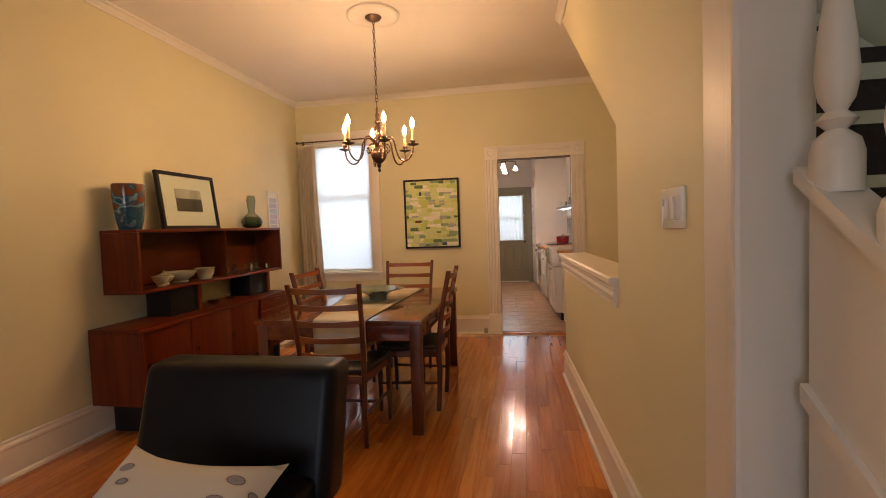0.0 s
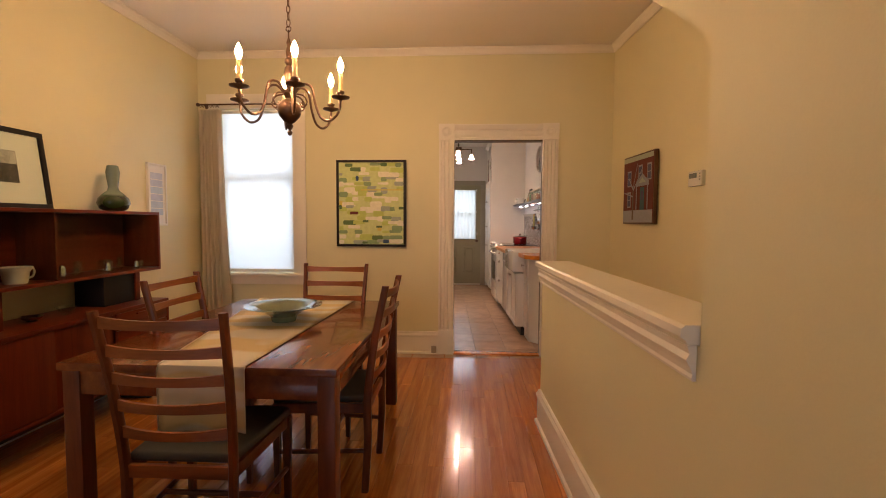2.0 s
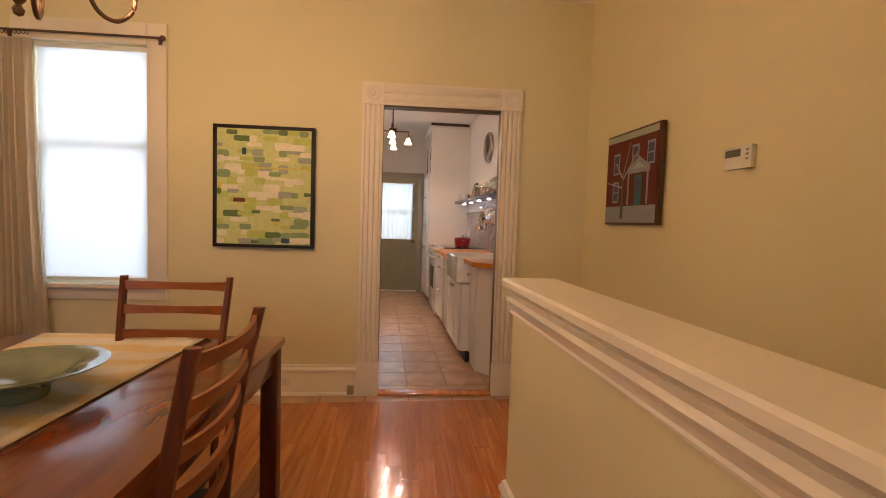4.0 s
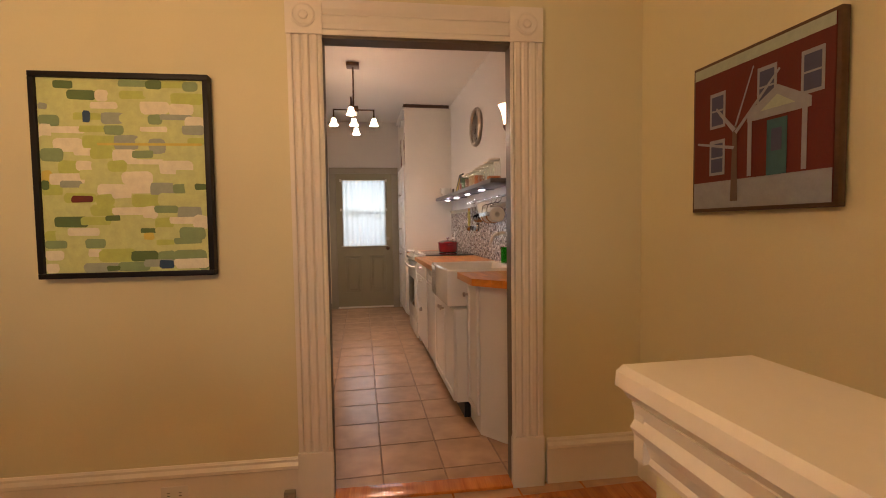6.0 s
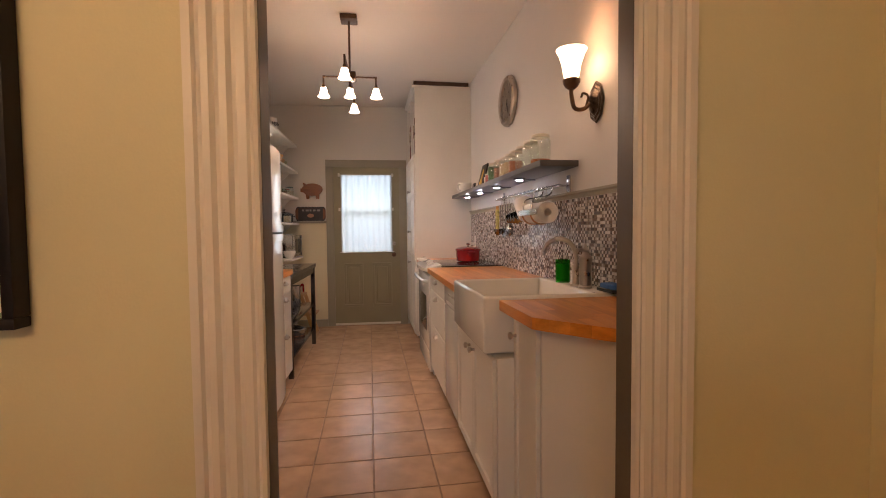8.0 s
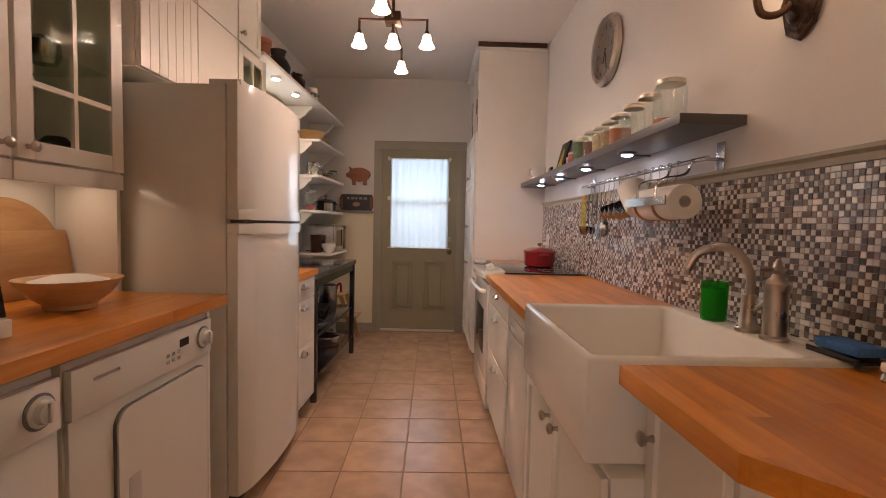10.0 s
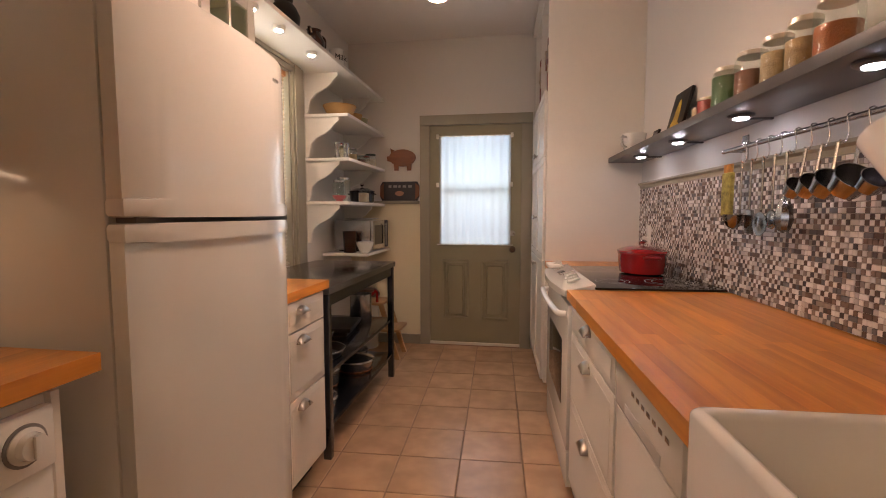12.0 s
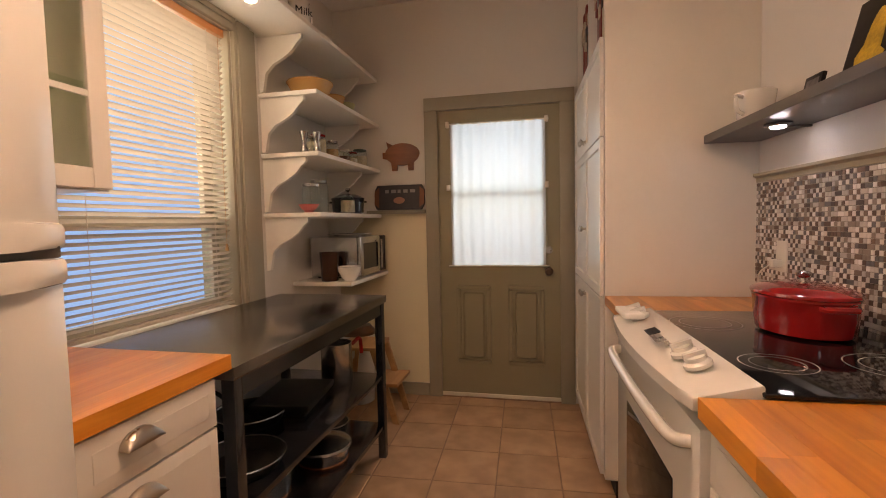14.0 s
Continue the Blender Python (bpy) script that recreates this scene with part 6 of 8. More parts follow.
for y0, y1, z0, z1 in ((-0.32, 0.32, 0.0, 0.028), (-0.32, 0.32, 0.427, 0.455), (-0.32, -0.292, 0.028, 0.427), (0.292, 0.32, 0.028, 0.427)):
    part("frame", box(B(), -0.012, 0.018, y0, y1, z0, z1, 0.003), BLACK, fp)
part("mat_board", box(B(), -0.006, 0.004, -0.292, 0.292, 0.028, 0.427), PAPER, fp)
PH = mat("grey_photograph", (0.09, 0.075, 0.07), 0.5, var=0.9, scale=9, bscale=60)
ph = part("photograph", box(B(), 0.004, 0.0055, -0.145, 0.145, 0.145, 0.325), PH, fp)
part("sky_area", box(B(), 0.0055, 0.0062, -0.143, 0.143, 0.25, 0.323), mat("photo_sky", (0.52, 0.48, 0.45), 0.5, var=0.6, scale=7), ph)
p = part("glass", box(B(), 0.008, 0.0095, -0.292, 0.292, 0.028, 0.427), GLASS, fp); p.visible_shadow = False
wp = thing("framed_print", "small white-framed pale blue print on the wall", "framed picture", pose(WEST, 4.385, 1.495))
for y0, y1, z0, z1 in ((-0.115, 0.115, -0.26, -0.243), (-0.115, 0.115, 0.243, 0.26), (-0.115, -0.10, -0.243, 0.243), (0.10, 0.115, -0.243, 0.243)):
    part("frame", box(B(), 0.001, 0.024, y0, y1, z0, z1, 0.002), WCAB, wp)
part("print", box(B(), 0.001, 0.010, -0.10, 0.10, -0.243, 0.243), PAPER, wp)
for k in range(6):
    part("colour_band", box(B(), 0.010, 0.0108, -0.075, 0.075, -0.17 + 0.06 * k, -0.116 + 0.06 * k), mat("print_blue", (0.44 + 0.03 * (k % 3), 0.54 + 0.02 * (k % 2), 0.68), 0.6, var=0.15, scale=15), wp)

# crockery in the hutch
HB = 0.706 + 0.205 + 0.02
def bowl_of(r, h, rim=0.0):
    return lathe(B(), [(r * 0.45, 0), (r * 0.5, 0.004), (r * 0.42, h * 0.2), (r * 0.75, h * 0.5), (r, h * 0.97), (r + rim, h), (r * 0.94, h), (r * 0.68, h * 0.52), (0, h * 0.25)], seg=28)
POTW = mat("stoneware_white", (0.62, 0.55, 0.45), 0.3, var=0.12, scale=12)
solid("serving_bowl", bowl_of(0.115, 0.085), POTW, "white stoneware serving bowl in the hutch", "bowl", pose(-2.55, 2.73, HB))
solid("teacup", bowl_of(0.06, 0.075), POTW, "white stoneware cup in the hutch", "cup", pose(-2.50, 2.48, HB))
tl = thing("teapot_lid_bowl", "small covered white stoneware bowl in the hutch", "bowl", pose(-2.56, 2.58, HB))
part("bowl", bowl_of(0.065, 0.06), POTW, tl)
part("lid", lathe(B(), [(0.064, 0.06), (0.05, 0.075), (0.015, 0.085), (0.008, 0.092), (0.013, 0.102), (0, 0.106)], seg=24), POTW, tl)
jg = thing("cream_jug", "white stoneware cream jug in the hutch", "jug", pose(-2.53, 2.98, HB))
part("body", lathe(B(), [(0.05, 0), (0.055, 0.02), (0.06, 0.06), (0.075, 0.085), (0.078, 0.09), (0.07, 0.088), (0, 0.03)], seg=24), POTW, jg)
bm = B(); tube(bm, curve_pts([(0, 0.06, 0.075), (0, 0.105, 0.07), (0, 0.10, 0.03), (0, 0.056, 0.02)], 6), 0.006, 7); part("handle", bm, POTW, jg)
bm = lathe(B(), [(0.13, 0), (0.13, 0.006), (0.09, 0.014), (0, 0.012)], seg=32)
solid("plate", bm, POTW, "white plate standing upright in the hutch", "plate", pose(-2.60, 2.335, HB + 0.128, 0, 80, 25))
for k, (dx, y, r, h) in enumerate(((0, 3.26, 0.022, 0.07), (0.03, 3.33, 0.02, 0.05), (-0.02, 3.40, 0.026, 0.085), (0.03, 3.58, 0.02, 0.06), (-0.02, 3.62, 0.05, 0.08), (0.0, 3.72, 0.02, 0.09), (0.02, 3.86, 0.018, 0.05), (0.02, 3.91, 0.018, 0.05))):
    m_ = JARGLASS if k % 3 else STEEL
    solid("glass_tumbler" if k % 3 else "salt_shaker", lathe(B(), [(r * 0.8, 0), (r, 0.004), (r, h * 0.7), (r * 0.7, h), (r * 0.6, h), (r * 0.8, h * 0.6), (0, 0.01)], seg=16), m_, "small glass vessel in the hutch" if k % 3 else "small silver shaker in the hutch", "glassware", pose(-2.53 + dx, y, HB))
solid("dish", bowl_of(0.055, 0.03), STEEL, "small silver dish on the sideboard", "dish", pose(-2.52, 3.05, 0.707))
solid("gravy_boat", bowl_of(0.05, 0.05, 0.01), JARGLASS, "small glass dish on the sideboard", "dish", pose(-2.50, 3.25, 0.707))

# cushion on the armchair
CUSH, n_, l_, b_ = nodes_of("leaf_print_cotton")
b_.inputs["Roughness"].default_value = 0.9
tc_, vo_, rp_ = n_.new("ShaderNodeTexCoord"), n_.new("ShaderNodeTexVoronoi"), n_.new("ShaderNodeValToRGB")
vo_.inputs["Scale"].default_value = 8.0
mp_ = n_.new("ShaderNodeMapping")
mp_.inputs["Rotation"].default_value, mp_.inputs["Scale"].default_value = (0, 0, 0.7), (1.0, 1.7, 1.0)
l_.new(tc_.outputs["Object"], mp_.inputs["Vector"]); l_.new(mp_.outputs["Vector"], vo_.inputs["Vector"])
rp_.color_ramp.interpolation = "CONSTANT"
rp_.color_ramp.elements[0].color = (0.24, 0.23, 0.25, 1)
rp_.color_ramp.elements[1].color, rp_.color_ramp.elements[1].position = (0.66, 0.62, 0.55, 1), 0.27
for pos, c in ((0.07, (0.30, 0.29, 0.31, 1)), (0.20, (0.14, 0.13, 0.15, 1)), (0.23, (0.60, 0.52, 0.42, 1))):
    e = rp_.color_ramp.elements.new(pos); e.color = c
l_.new(vo_.outputs["Distance"], rp_.inputs["Fac"])
l_.new(rp_.outputs["Color"], b_.inputs["Base Color"])
bm = B()
g = []
for j in range(17):
    row = []
    for i in range(17):
        u, v = -1 + i / 8, -1 + j / 8
        t = (max(0, 1 - u ** 4) * max(0, 1 - v ** 4)) ** 0.5
        row.append((u * (0.275 - 0.03 * (1 - v * v)), v * (0.26 - 0.055 * (1 - u * u)), 0.075 * t))
    g.append(row)
top = [[bm.verts.new(p) for p in r] for r in g]
bot = [[bm.verts.new((p[0], p[1], -p[2])) for p in r] for r in g]
for G, fl in ((top, 0), (bot, 1)):
    for j in range(16):
        for i in range(16):
            f = (G[j][i], G[j][i + 1], G[j + 1][i + 1], G[j + 1][i])
            bm.faces.new(f[::-1] if fl else f)
bmesh.ops.remove_doubles(bm, verts=bm.verts, dist=0.0005)
solid("cushion", bm, CUSH, "cream cushion with a grey leaf print", "cushion", pose(-0.965, 0.70, 0.463, 22, 5, 3))

# ---- staircase ----
stc = thing("staircase", "white staircase with dark runner and turned balusters", "staircase", HW @ pose(0.147, -2.52, 0))
RUN = mat("brown_stair_runner", (0.045, 0.032, 0.022), 0.95, var=0.4, scale=60, bump=0.5, bscale=300)
rise, run_ = 0.185, 0.2606
for k in range(17):
    y, z = 0.02 + k * run_, 0.19 + k * rise
    part("tread", box(B(), 0.0, 0.80, y - 0.03, y + run_ + 0.01, z, z + 0.03, 0.008), STAIRW, stc)
    part("riser", box(B(), 0.0, 0.80, y, y + 0.018, z - rise + 0.03, z), TRIM, stc)
    part("runner", box(box(B(), 0.03, 0.78, y - 0.036, y + run_, z + 0.031, z + 0.038, 0.003), 0.03, 0.78, y - 0.037, y - 0.0305, z - rise + 0.045, z + 0.03), RUN, stc)
bm = B()
prism(bm, [(-0.05, 0.0), (-0.05, 0.30), (1.42, 0.30 + 1.47 * 0.71), (1.42, 0.0)], -0.045, -0.002, "x")
part("stringer_panel", bm, TRIM, stc)
bm = B()
prism(bm, [(-0.05, 0.302), (-0.05, 0.335), (1.42, 0.335 + 1.47 * 0.71), (1.42, 0.302 + 1.47 * 0.71)], -0.075, 0.01, "x")
part("stringer_cap", bm, TRIM, stc)
bm = B()
prism(bm, [(0.35, 0.262), (0.35, 0.300), (1.42, 0.300 + 1.07 * 0.60), (1.42, 0.262 + 1.07 * 0.60)], -0.062, -0.046, "x")
part("panel_moulding", bm, TRIM, stc)
BAL = [(0.042, 0), (0.042, 0.075), (0.036, 0.098), (0.016, 0.116), (0.033, 0.133), (0.016, 0.15), (0.028, 0.172), (0.035, 0.215), (0.029, 0.29), (0.018, 0.38), (0.015, 0.62), (0.026, 0.66), (0.026, 0.80)]
for k in range(8):
    y = 0.215 + 0.165 * k
    part("baluster", lathe(B(), BAL, (-0.03, y, 0.335 + (y + 0.05) * 0.71 - 0.02), 18), TRIM, stc)
bm = B(); tube(bm, [(-0.03, 0.0, 1.14), (-0.03, 1.42, 1.14 + 1.42 * 0.71)], 0.032, 12); part("handrail", bm, STAIRW, stc)


# ---- kitchen: wall things on the right ----
def rt(name, label, category, x, y, z, rz=0, group=""):
    return thing(name, label, category, RIGHT @ pose(x, y, z, 0, 0, rz), group)


def rs(name, bm, material, label, category, x, y, z, rz=0, group="", rx=0, ry=0):
    return solid(name, bm, material, label, category, RIGHT @ pose(x, y, z, rx, ry, rz), True, group)


GREYSH = mat("grey_shelf_laminate", (0.095, 0.090, 0.090), 0.30, var=0.08, scale=8)
rsh = rt("wall_shelf", "long grey wall shelf with small lights beneath", "shelf", 0, 0, 0)
part("board", box(B(), -0.215, -0.001, 6.35, 8.922, 1.552, 1.585, 0.003), GREYSH, rsh)
for y in (6.93, 7.47, 8.00, 8.53):
    pk = part("puck_light", lathe(B(), [(0.040, 0), (0.040, -0.006), (0.034, -0.010)], (-0.13, y, 1.551), 24), GREYSH, rsh)
    part("lens", lathe(B(), [(0.023, 0), (0.022, -0.004), (0.016, -0.006)], (-0.13, y, 1.541), 20), LEDGLOW, pk)
    part("bracket", box(B(), -0.09, -0.002, y + 0.05, y + 0.062, 1.545, 1.552), GREYSH, rsh)

LIDM = mat("jar_lid_metal", (0.72, 0.66, 0.56), 0.28, 0.9)
FILL = [mat("jar_filling_%s" % n, c, 0.8, var=0.3, scale=60, bump=0.3, bscale=200) for n, c in (("lentil", (0.42, 0.13, 0.03)), ("grain", (0.45, 0.30, 0.14)), ("rice", (0.55, 0.47, 0.34)), ("bean", (0.20, 0.09, 0.05)), ("oat", (0.48, 0.36, 0.20)))]


def jar(x, y, z, r, h, level, fill, m0, lid=LIDM, label="glass storage jar with a metal lid", group="storage jars"):
    j = thing("storage_jar", label, "jar", m0 @ pose(x, y, z), group)
    g_ = part("glass", lathe(B(), [(r * 0.92, 0), (r, 0.006), (r, h * 0.83), (r * 0.84, h * 0.895), (r * 0.84, h * 0.93)], seg=22), JARGLASS, j)
    g_.visible_shadow = False
    part("lid", lathe(B(), [(r * 0.86, h * 0.90), (r * 0.89, h * 0.91), (r * 0.89, h * 0.985), (r * 0.82, h), (0, h)], seg=22), lid, j)
    if level:
        part("filling", lathe(B(), [(r * 0.88, 0.006), (r * 0.95, 0.01), (r * 0.95, h * level), (0, h * level + 0.004)], seg=20), fill, j)
    return j


sizes = ((6.63, 0.058, 0.185, 0.22, 0), (6.795, 0.050, 0.178, 0.0, 2), (6.94, 0.050, 0.172, 0.0, 2), (7.085, 0.050, 0.168, 0.58, 0), (7.21, 0.045, 0.165, 0.65, 1), (7.33, 0.044, 0.162, 0.70, 4))
for y, r, h, lv, f in sizes:
    jar(-0.105, y, 1.5855, r, h, lv, FILL[f], RIGHT)
jar(-0.105, 7.47, 1.5855, 0.049, 0.165, 0.62, FILL[3], RIGHT, label="storage jar of brown spice with a metal lid")
GREENJ = mat("green_herb_filling", (0.05, 0.11, 0.03), 0.7, var=0.4, scale=50)
jar(-0.105, 7.63, 1.5855, 0.050, 0.163, 0.80, GREENJ, RIGHT, label="storage jar of green herbs with a metal lid")
tin = rt("spice_tin", "small red and gold spice tin", "tin", -0.10, 7.80, 1.5855)
part("can", lathe(B(), [(0.034, 0), (0.035, 0.003), (0.035, 0.085), (0.033, 0.088)], seg=20), mat("red_tin", (0.30, 0.06, 0.04), 0.35, var=0.5, scale=40), tin)
part("lid", lathe(B(), [(0.035, 0.088), (0.035, 0.098), (0, 0.1)], seg=20), LIDM, tin)
tin2 = rt("spice_tin", "small cream spice tin", "tin", -0.10, 7.875, 1.5855)
part("can", lathe(B(), [(0.026, 0), (0.026, 0.07)], seg=18), mat("cream_tin", (0.5, 0.4, 0.25), 0.4, var=0.4, scale=40), tin2)
part("lid", lathe(B(), [(0.027, 0.07), (0.027, 0.078), (0, 0.08)], seg=18), LIDM, tin2)
pp = thing("pear_painting", "small painting of a yellow pear on black", "painting", RIGHT @ pose(-0.078, 8.23, 1.5855, 0, 14, 0))
part("canvas", box(B(), -0.008, 0.008, -0.098, 0.098, 0, 0.245, 0.002), BLACK, pp)
bm = B()
prism(bm, [(-0.055 * math.cos(a) * (1 if math.sin(a) < 0 else 0.62), 0.085 + (0.06 if math.sin(a) < 0 else 0.115) * math.sin(a)) for a in [2 * math.pi * i / 26 for i in range(26)]], -0.0092, -0.008, "x")
part("pear", bm, mat("pear_yellow", (0.55, 0.36, 0.03), 0.5, var=0.6, scale=12), pp)
bm = B(); prism(bm, [(-0.06, 0.004), (0.06, 0.004), (0.05, 0.022), (-0.05, 0.022)], -0.0094, -0.008, "x")
part("ground_stroke", bm, mat("pear_red", (0.35, 0.06, 0.02), 0.5), pp)
sp = thing("small_picture", "tiny dark framed picture on the shelf", "framed picture", RIGHT @ pose(-0.10, 8.42, 1.5855, 0, 12, 0))
part("frame", box(B(), -0.006, 0.006, -0.042, 0.042, 0, 0.085, 0.002), BLACK, sp)
part("picture", box(B(), -0.0068, -0.006, -0.03, 0.03, 0.014, 0.072), mat("dim_picture", (0.10, 0.09, 0.10), 0.4, var=0.8, scale=40), sp)
mug = rt("mug", "white ribbed ceramic mug on the shelf", "mug", -0.115, 8.72, 1.5855)
mug.scale = (1.2, 1.2, 1.15)
part("cup", lathe(B(), [(0.040, 0), (0.044, 0.004), (0.046, 0.02), (0.047, 0.022), (0.050, 0.05), (0.051, 0.052), (0.056, 0.10), (0.053, 0.10), (0.045, 0.03), (0, 0.012)], seg=26), CERAMIC, mug)
bm = B(); tube(bm, curve_pts([(-0.045, -0.025, 0.082), (-0.072, -0.05, 0.078), (-0.07, -0.048, 0.04), (-0.04, -0.02, 0.03)], 6), 0.006, 8); part("handle", bm, CERAMIC, mug)

# rail with hanging utensils
ur = rt("utensil_rail", "steel utensil rail on the wall", "utensil rail", 0, 0, 0)
bm = B(); tube(bm, [(-0.065, 6.44, 1.462), (-0.065, 7.72, 1.462)], 0.008, 10); part("rail", bm, STEEL, ur)
for y in (6.47, 7.69):
    bm = box(B(), -0.006, 0, y - 0.022, y + 0.022, 1.42, 1.52, 0.003); tube(bm, [(-0.004, y, 1.462), (-0.065, y, 1.462)], 0.006, 8)
    part("bracket", bm, STEEL, ur)
hook_mesh = mesh_of("hook", tube(B(), curve_pts([(0.010, 0, 0.008), (0, 0, 0.012), (-0.009, 0, 0.004), (-0.004, 0, -0.03), (-0.010, 0, -0.058), (-0.022, 0, -0.052)], 5), 0.002, 6), STEEL, True)
for k in range(15):
    h_ = new("hook", hook_mesh); h_.parent = ur; h_.matrix_basis = pose(-0.065, 6.62 + k * 0.066, 1.462)
UTSTEEL = mat("worn_utensil_steel", (0.30, 0.29, 0.28), 0.18, 1.0, var=0.2, scale=20)
def hanging(kind, label, y, head):
    u = rt(kind, label, "utensil", -0.075, y, 1.41)
    bm = B(); tube(bm, [(0, 0, 0), (0, 0, -0.17)], 0.0036, 7); part("handle", bm, UTSTEEL, u)
    part("head", head, UTSTEEL, u)
hanging("ladle", "steel ladle hanging from the rail", 7.56, lathe(B(), [(0.003, -0.052), (0.022, -0.040), (0.032, -0.018), (0.034, 0), (0.031, 0), (0.02, -0.033), (0, -0.040)], (-0.02, 0, -0.185), 20))
hanging("spatula", "steel slotted spatula hanging from the rail", 7.50, box(B(), -0.002, 0.002, -0.026, 0.026, -0.25, -0.17, 0.001))
hanging("skimmer", "round steel skimmer hanging from the rail", 7.43, lathe(B(), [(0.038, 0), (0.038, 0.003), (0.025, 0.0), (0, -0.002)], (-0.004, 0, -0.215), 24, Matrix.Rotation(radians(90), 4, "Y")))
hanging("serving_spoon", "steel serving spoon hanging from the rail", 7.37, lathe(B(), [(0.028, 0), (0.03, 0.004), (0.02, -0.003), (0, -0.006)], (-0.004, 0, -0.20), 20, Matrix.Rotation(radians(90), 4, "Y")))
hanging("whisk", "steel whisk hanging from the rail", 7.31, lathe(B(), [(0.006, 0), (0.02, -0.03), (0.026, -0.07), (0.018, -0.10), (0.0, -0.11)], (0, 0, -0.13), 8))
pdl = rt("oven_mitt", "patterned pot holder hanging from the rail", "pot holder", -0.072, 7.66, 1.41)
part("pad", box(B(), -0.008, 0.008, -0.035, 0.035, -0.19, -0.03, 0.007), mat("olive_print_cloth", (0.35, 0.30, 0.07), 0.9, var=0.7, scale=45), pdl)
part("loop", box(B(), -0.004, 0.004, -0.03, 0.03, -0.03, 0.0, 0.003), mat("orange_print_cloth", (0.45, 0.22, 0.05), 0.9, var=0.4, scale=40), pdl)
for k, (y, r) in enumerate(((7.21, 0.030), (7.15, 0.034), (7.09, 0.038), (7.02, 0.042), (6.95, 0.030))):
    c = rt("measuring_cup", "small steel measuring cup hanging from the rail", "measuring cup", -0.085, y, 1.405, group="measuring cups")
    bm = B(); tube(bm, [(0, 0, 0.0), (-0.01, 0, -0.075)], 0.004, 6); part("handle", bm, STEEL, c)
    part("cup", lathe(B(), [(r * 0.8, 0), (r, r * 1.1), (r * 0.94, r * 1.1), (r * 0.72, 0.005), (0, 0.004)], (-0.03, 0, -0.12), 20, Matrix.Rotation(radians(50), 4, "X")), UTSTEEL, c)
cap_ = rt("hanging_cup", "white ceramic cup tilted on the rail", "cup", -0.13, 6.83, 1.345)
part("cup", lathe(B(), [(0.045, -0.06), (0.05, -0.05), (0.062, 0.06), (0.058, 0.06), (0.045, -0.045), (0, -0.05)], (0, 0, 0), 24, Matrix.Rotation(radians(-38), 4, "X")), CERAMIC, cap_)
bm = B(); tube(bm, [(0.05, 0.0, 0.04), (0.065, 0, 0.11)], 0.004, 6); part("hanger", bm, STEEL, cap_)
pth = rt("paper_towel_holder", "paper towel roll on a steel holder under the rail", "paper towel", -0.135, 0, 1.315)
bm = B()
rings = []
for r, y in ((0.020, 6.44), (0.058, 6.44), (0.060, 6.443), (0.060, 6.717), (0.058, 6.72), (0.020, 6.72)):
    rings.append([bm.verts.new((r * math.cos(a), y, r * math.sin(a))) for a in [2 * math.pi * i / 30 for i in range(30)]])
for i in range(6):
    a, b = rings[i], rings[(i + 1) % 6]
    for k in range(30):
        bm.faces.new((a[k], a[(k + 1) % 30], b[(k + 1) % 30], b[k]))
part("roll", bm, PAPER, pth)
part("holder_bar", box(B(), -0.070, -0.064, 6.44, 6.75, -0.012, 0.020, 0.002), STEEL, pth)
for y in (6.52, 6.66):
    bm = B(); tube(bm, curve_pts([(-0.066, y, 0.0), (-0.05, y, 0.075), (0.04, y, 0.10), (0.065, y, 0.152)], 6), 0.005, 6); part("strap", bm, STEEL, pth)
    bm = B(); tube(bm, [(0.0625 * math.cos(a), y + 0.02, 0.0625 * math.sin(a)) for a in [math.pi + i * math.pi / 12 for i in range(13)]], 0.006, 6); part("band", bm, mat("tan_band", (0.40, 0.20, 0.09), 0.6), pth)

# clock and sconce
ck_ = rt("wall_clock", "round brushed steel wall clock", "clock", 0, 7.54, 2.215)
MY = Matrix.Rotation(radians(-90), 4, "Y")
part("rim", lathe(B(), [(0.185, 0), (0.195, 0.01), (0.192, 0.03), (0.175, 0.045), (0.155, 0.038), (0.150, 0.022)], (0, 0, 0), 48, MY), NICKEL, ck_)
part("face", lathe(B(), [(0.152, 0.012), (0.152, 0.022), (0, 0.022)], (0, 0, 0), 48, MY), mat("clock_face", (0.42, 0.39, 0.33), 0.4, var=0.08), ck_)
MARK = mat("faded_hour_mark", (0.24, 0.21, 0.17), 0.5)
for k in range(12):
    bm = box(B(), -0.0245, -0.022, -0.004, 0.004, 0.118, 0.142)
    bmesh.ops.transform(bm, matrix=Matrix.Rotation(radians(30 * k), 4, "X"), verts=bm.verts); part("hour_mark", bm, MARK, ck_)
for a, l0, w in ((-158, 0.070, 0.004), (165, 0.105, 0.0028)):
    bm = box(B(), -0.027, -0.025, -w, w, -0.015, l0)
    bmesh.ops.transform(bm, matrix=Matrix.Rotation(radians(a), 4, "X"), verts=bm.verts); part("hand_of_clock", bm, BLACK, ck_)
SCONCE = mat("mottled_dark_bronze", (0.10, 0.075, 0.06), 0.30, 0.9, var=0.7, scale=45, bump=0.35, bscale=90)
so = rt("wall_sconce", "ornate bronze wall sconce with a lit glass shade", "wall lamp", 0, 6.15, 1.832)
bm = lathe(B(), [(0.062, 0), (0.068, 0.007), (0.064, 0.014), (0.056, 0.012), (0.050, 0.020), (0.044, 0.018), (0.034, 0.032), (0.016, 0.042), (0, 0.045)], (0, 0, 0), 8, MY)
for v in bm.verts:
    v.co.z *= 1.5
part("backplate", bm, SCONCE, so)
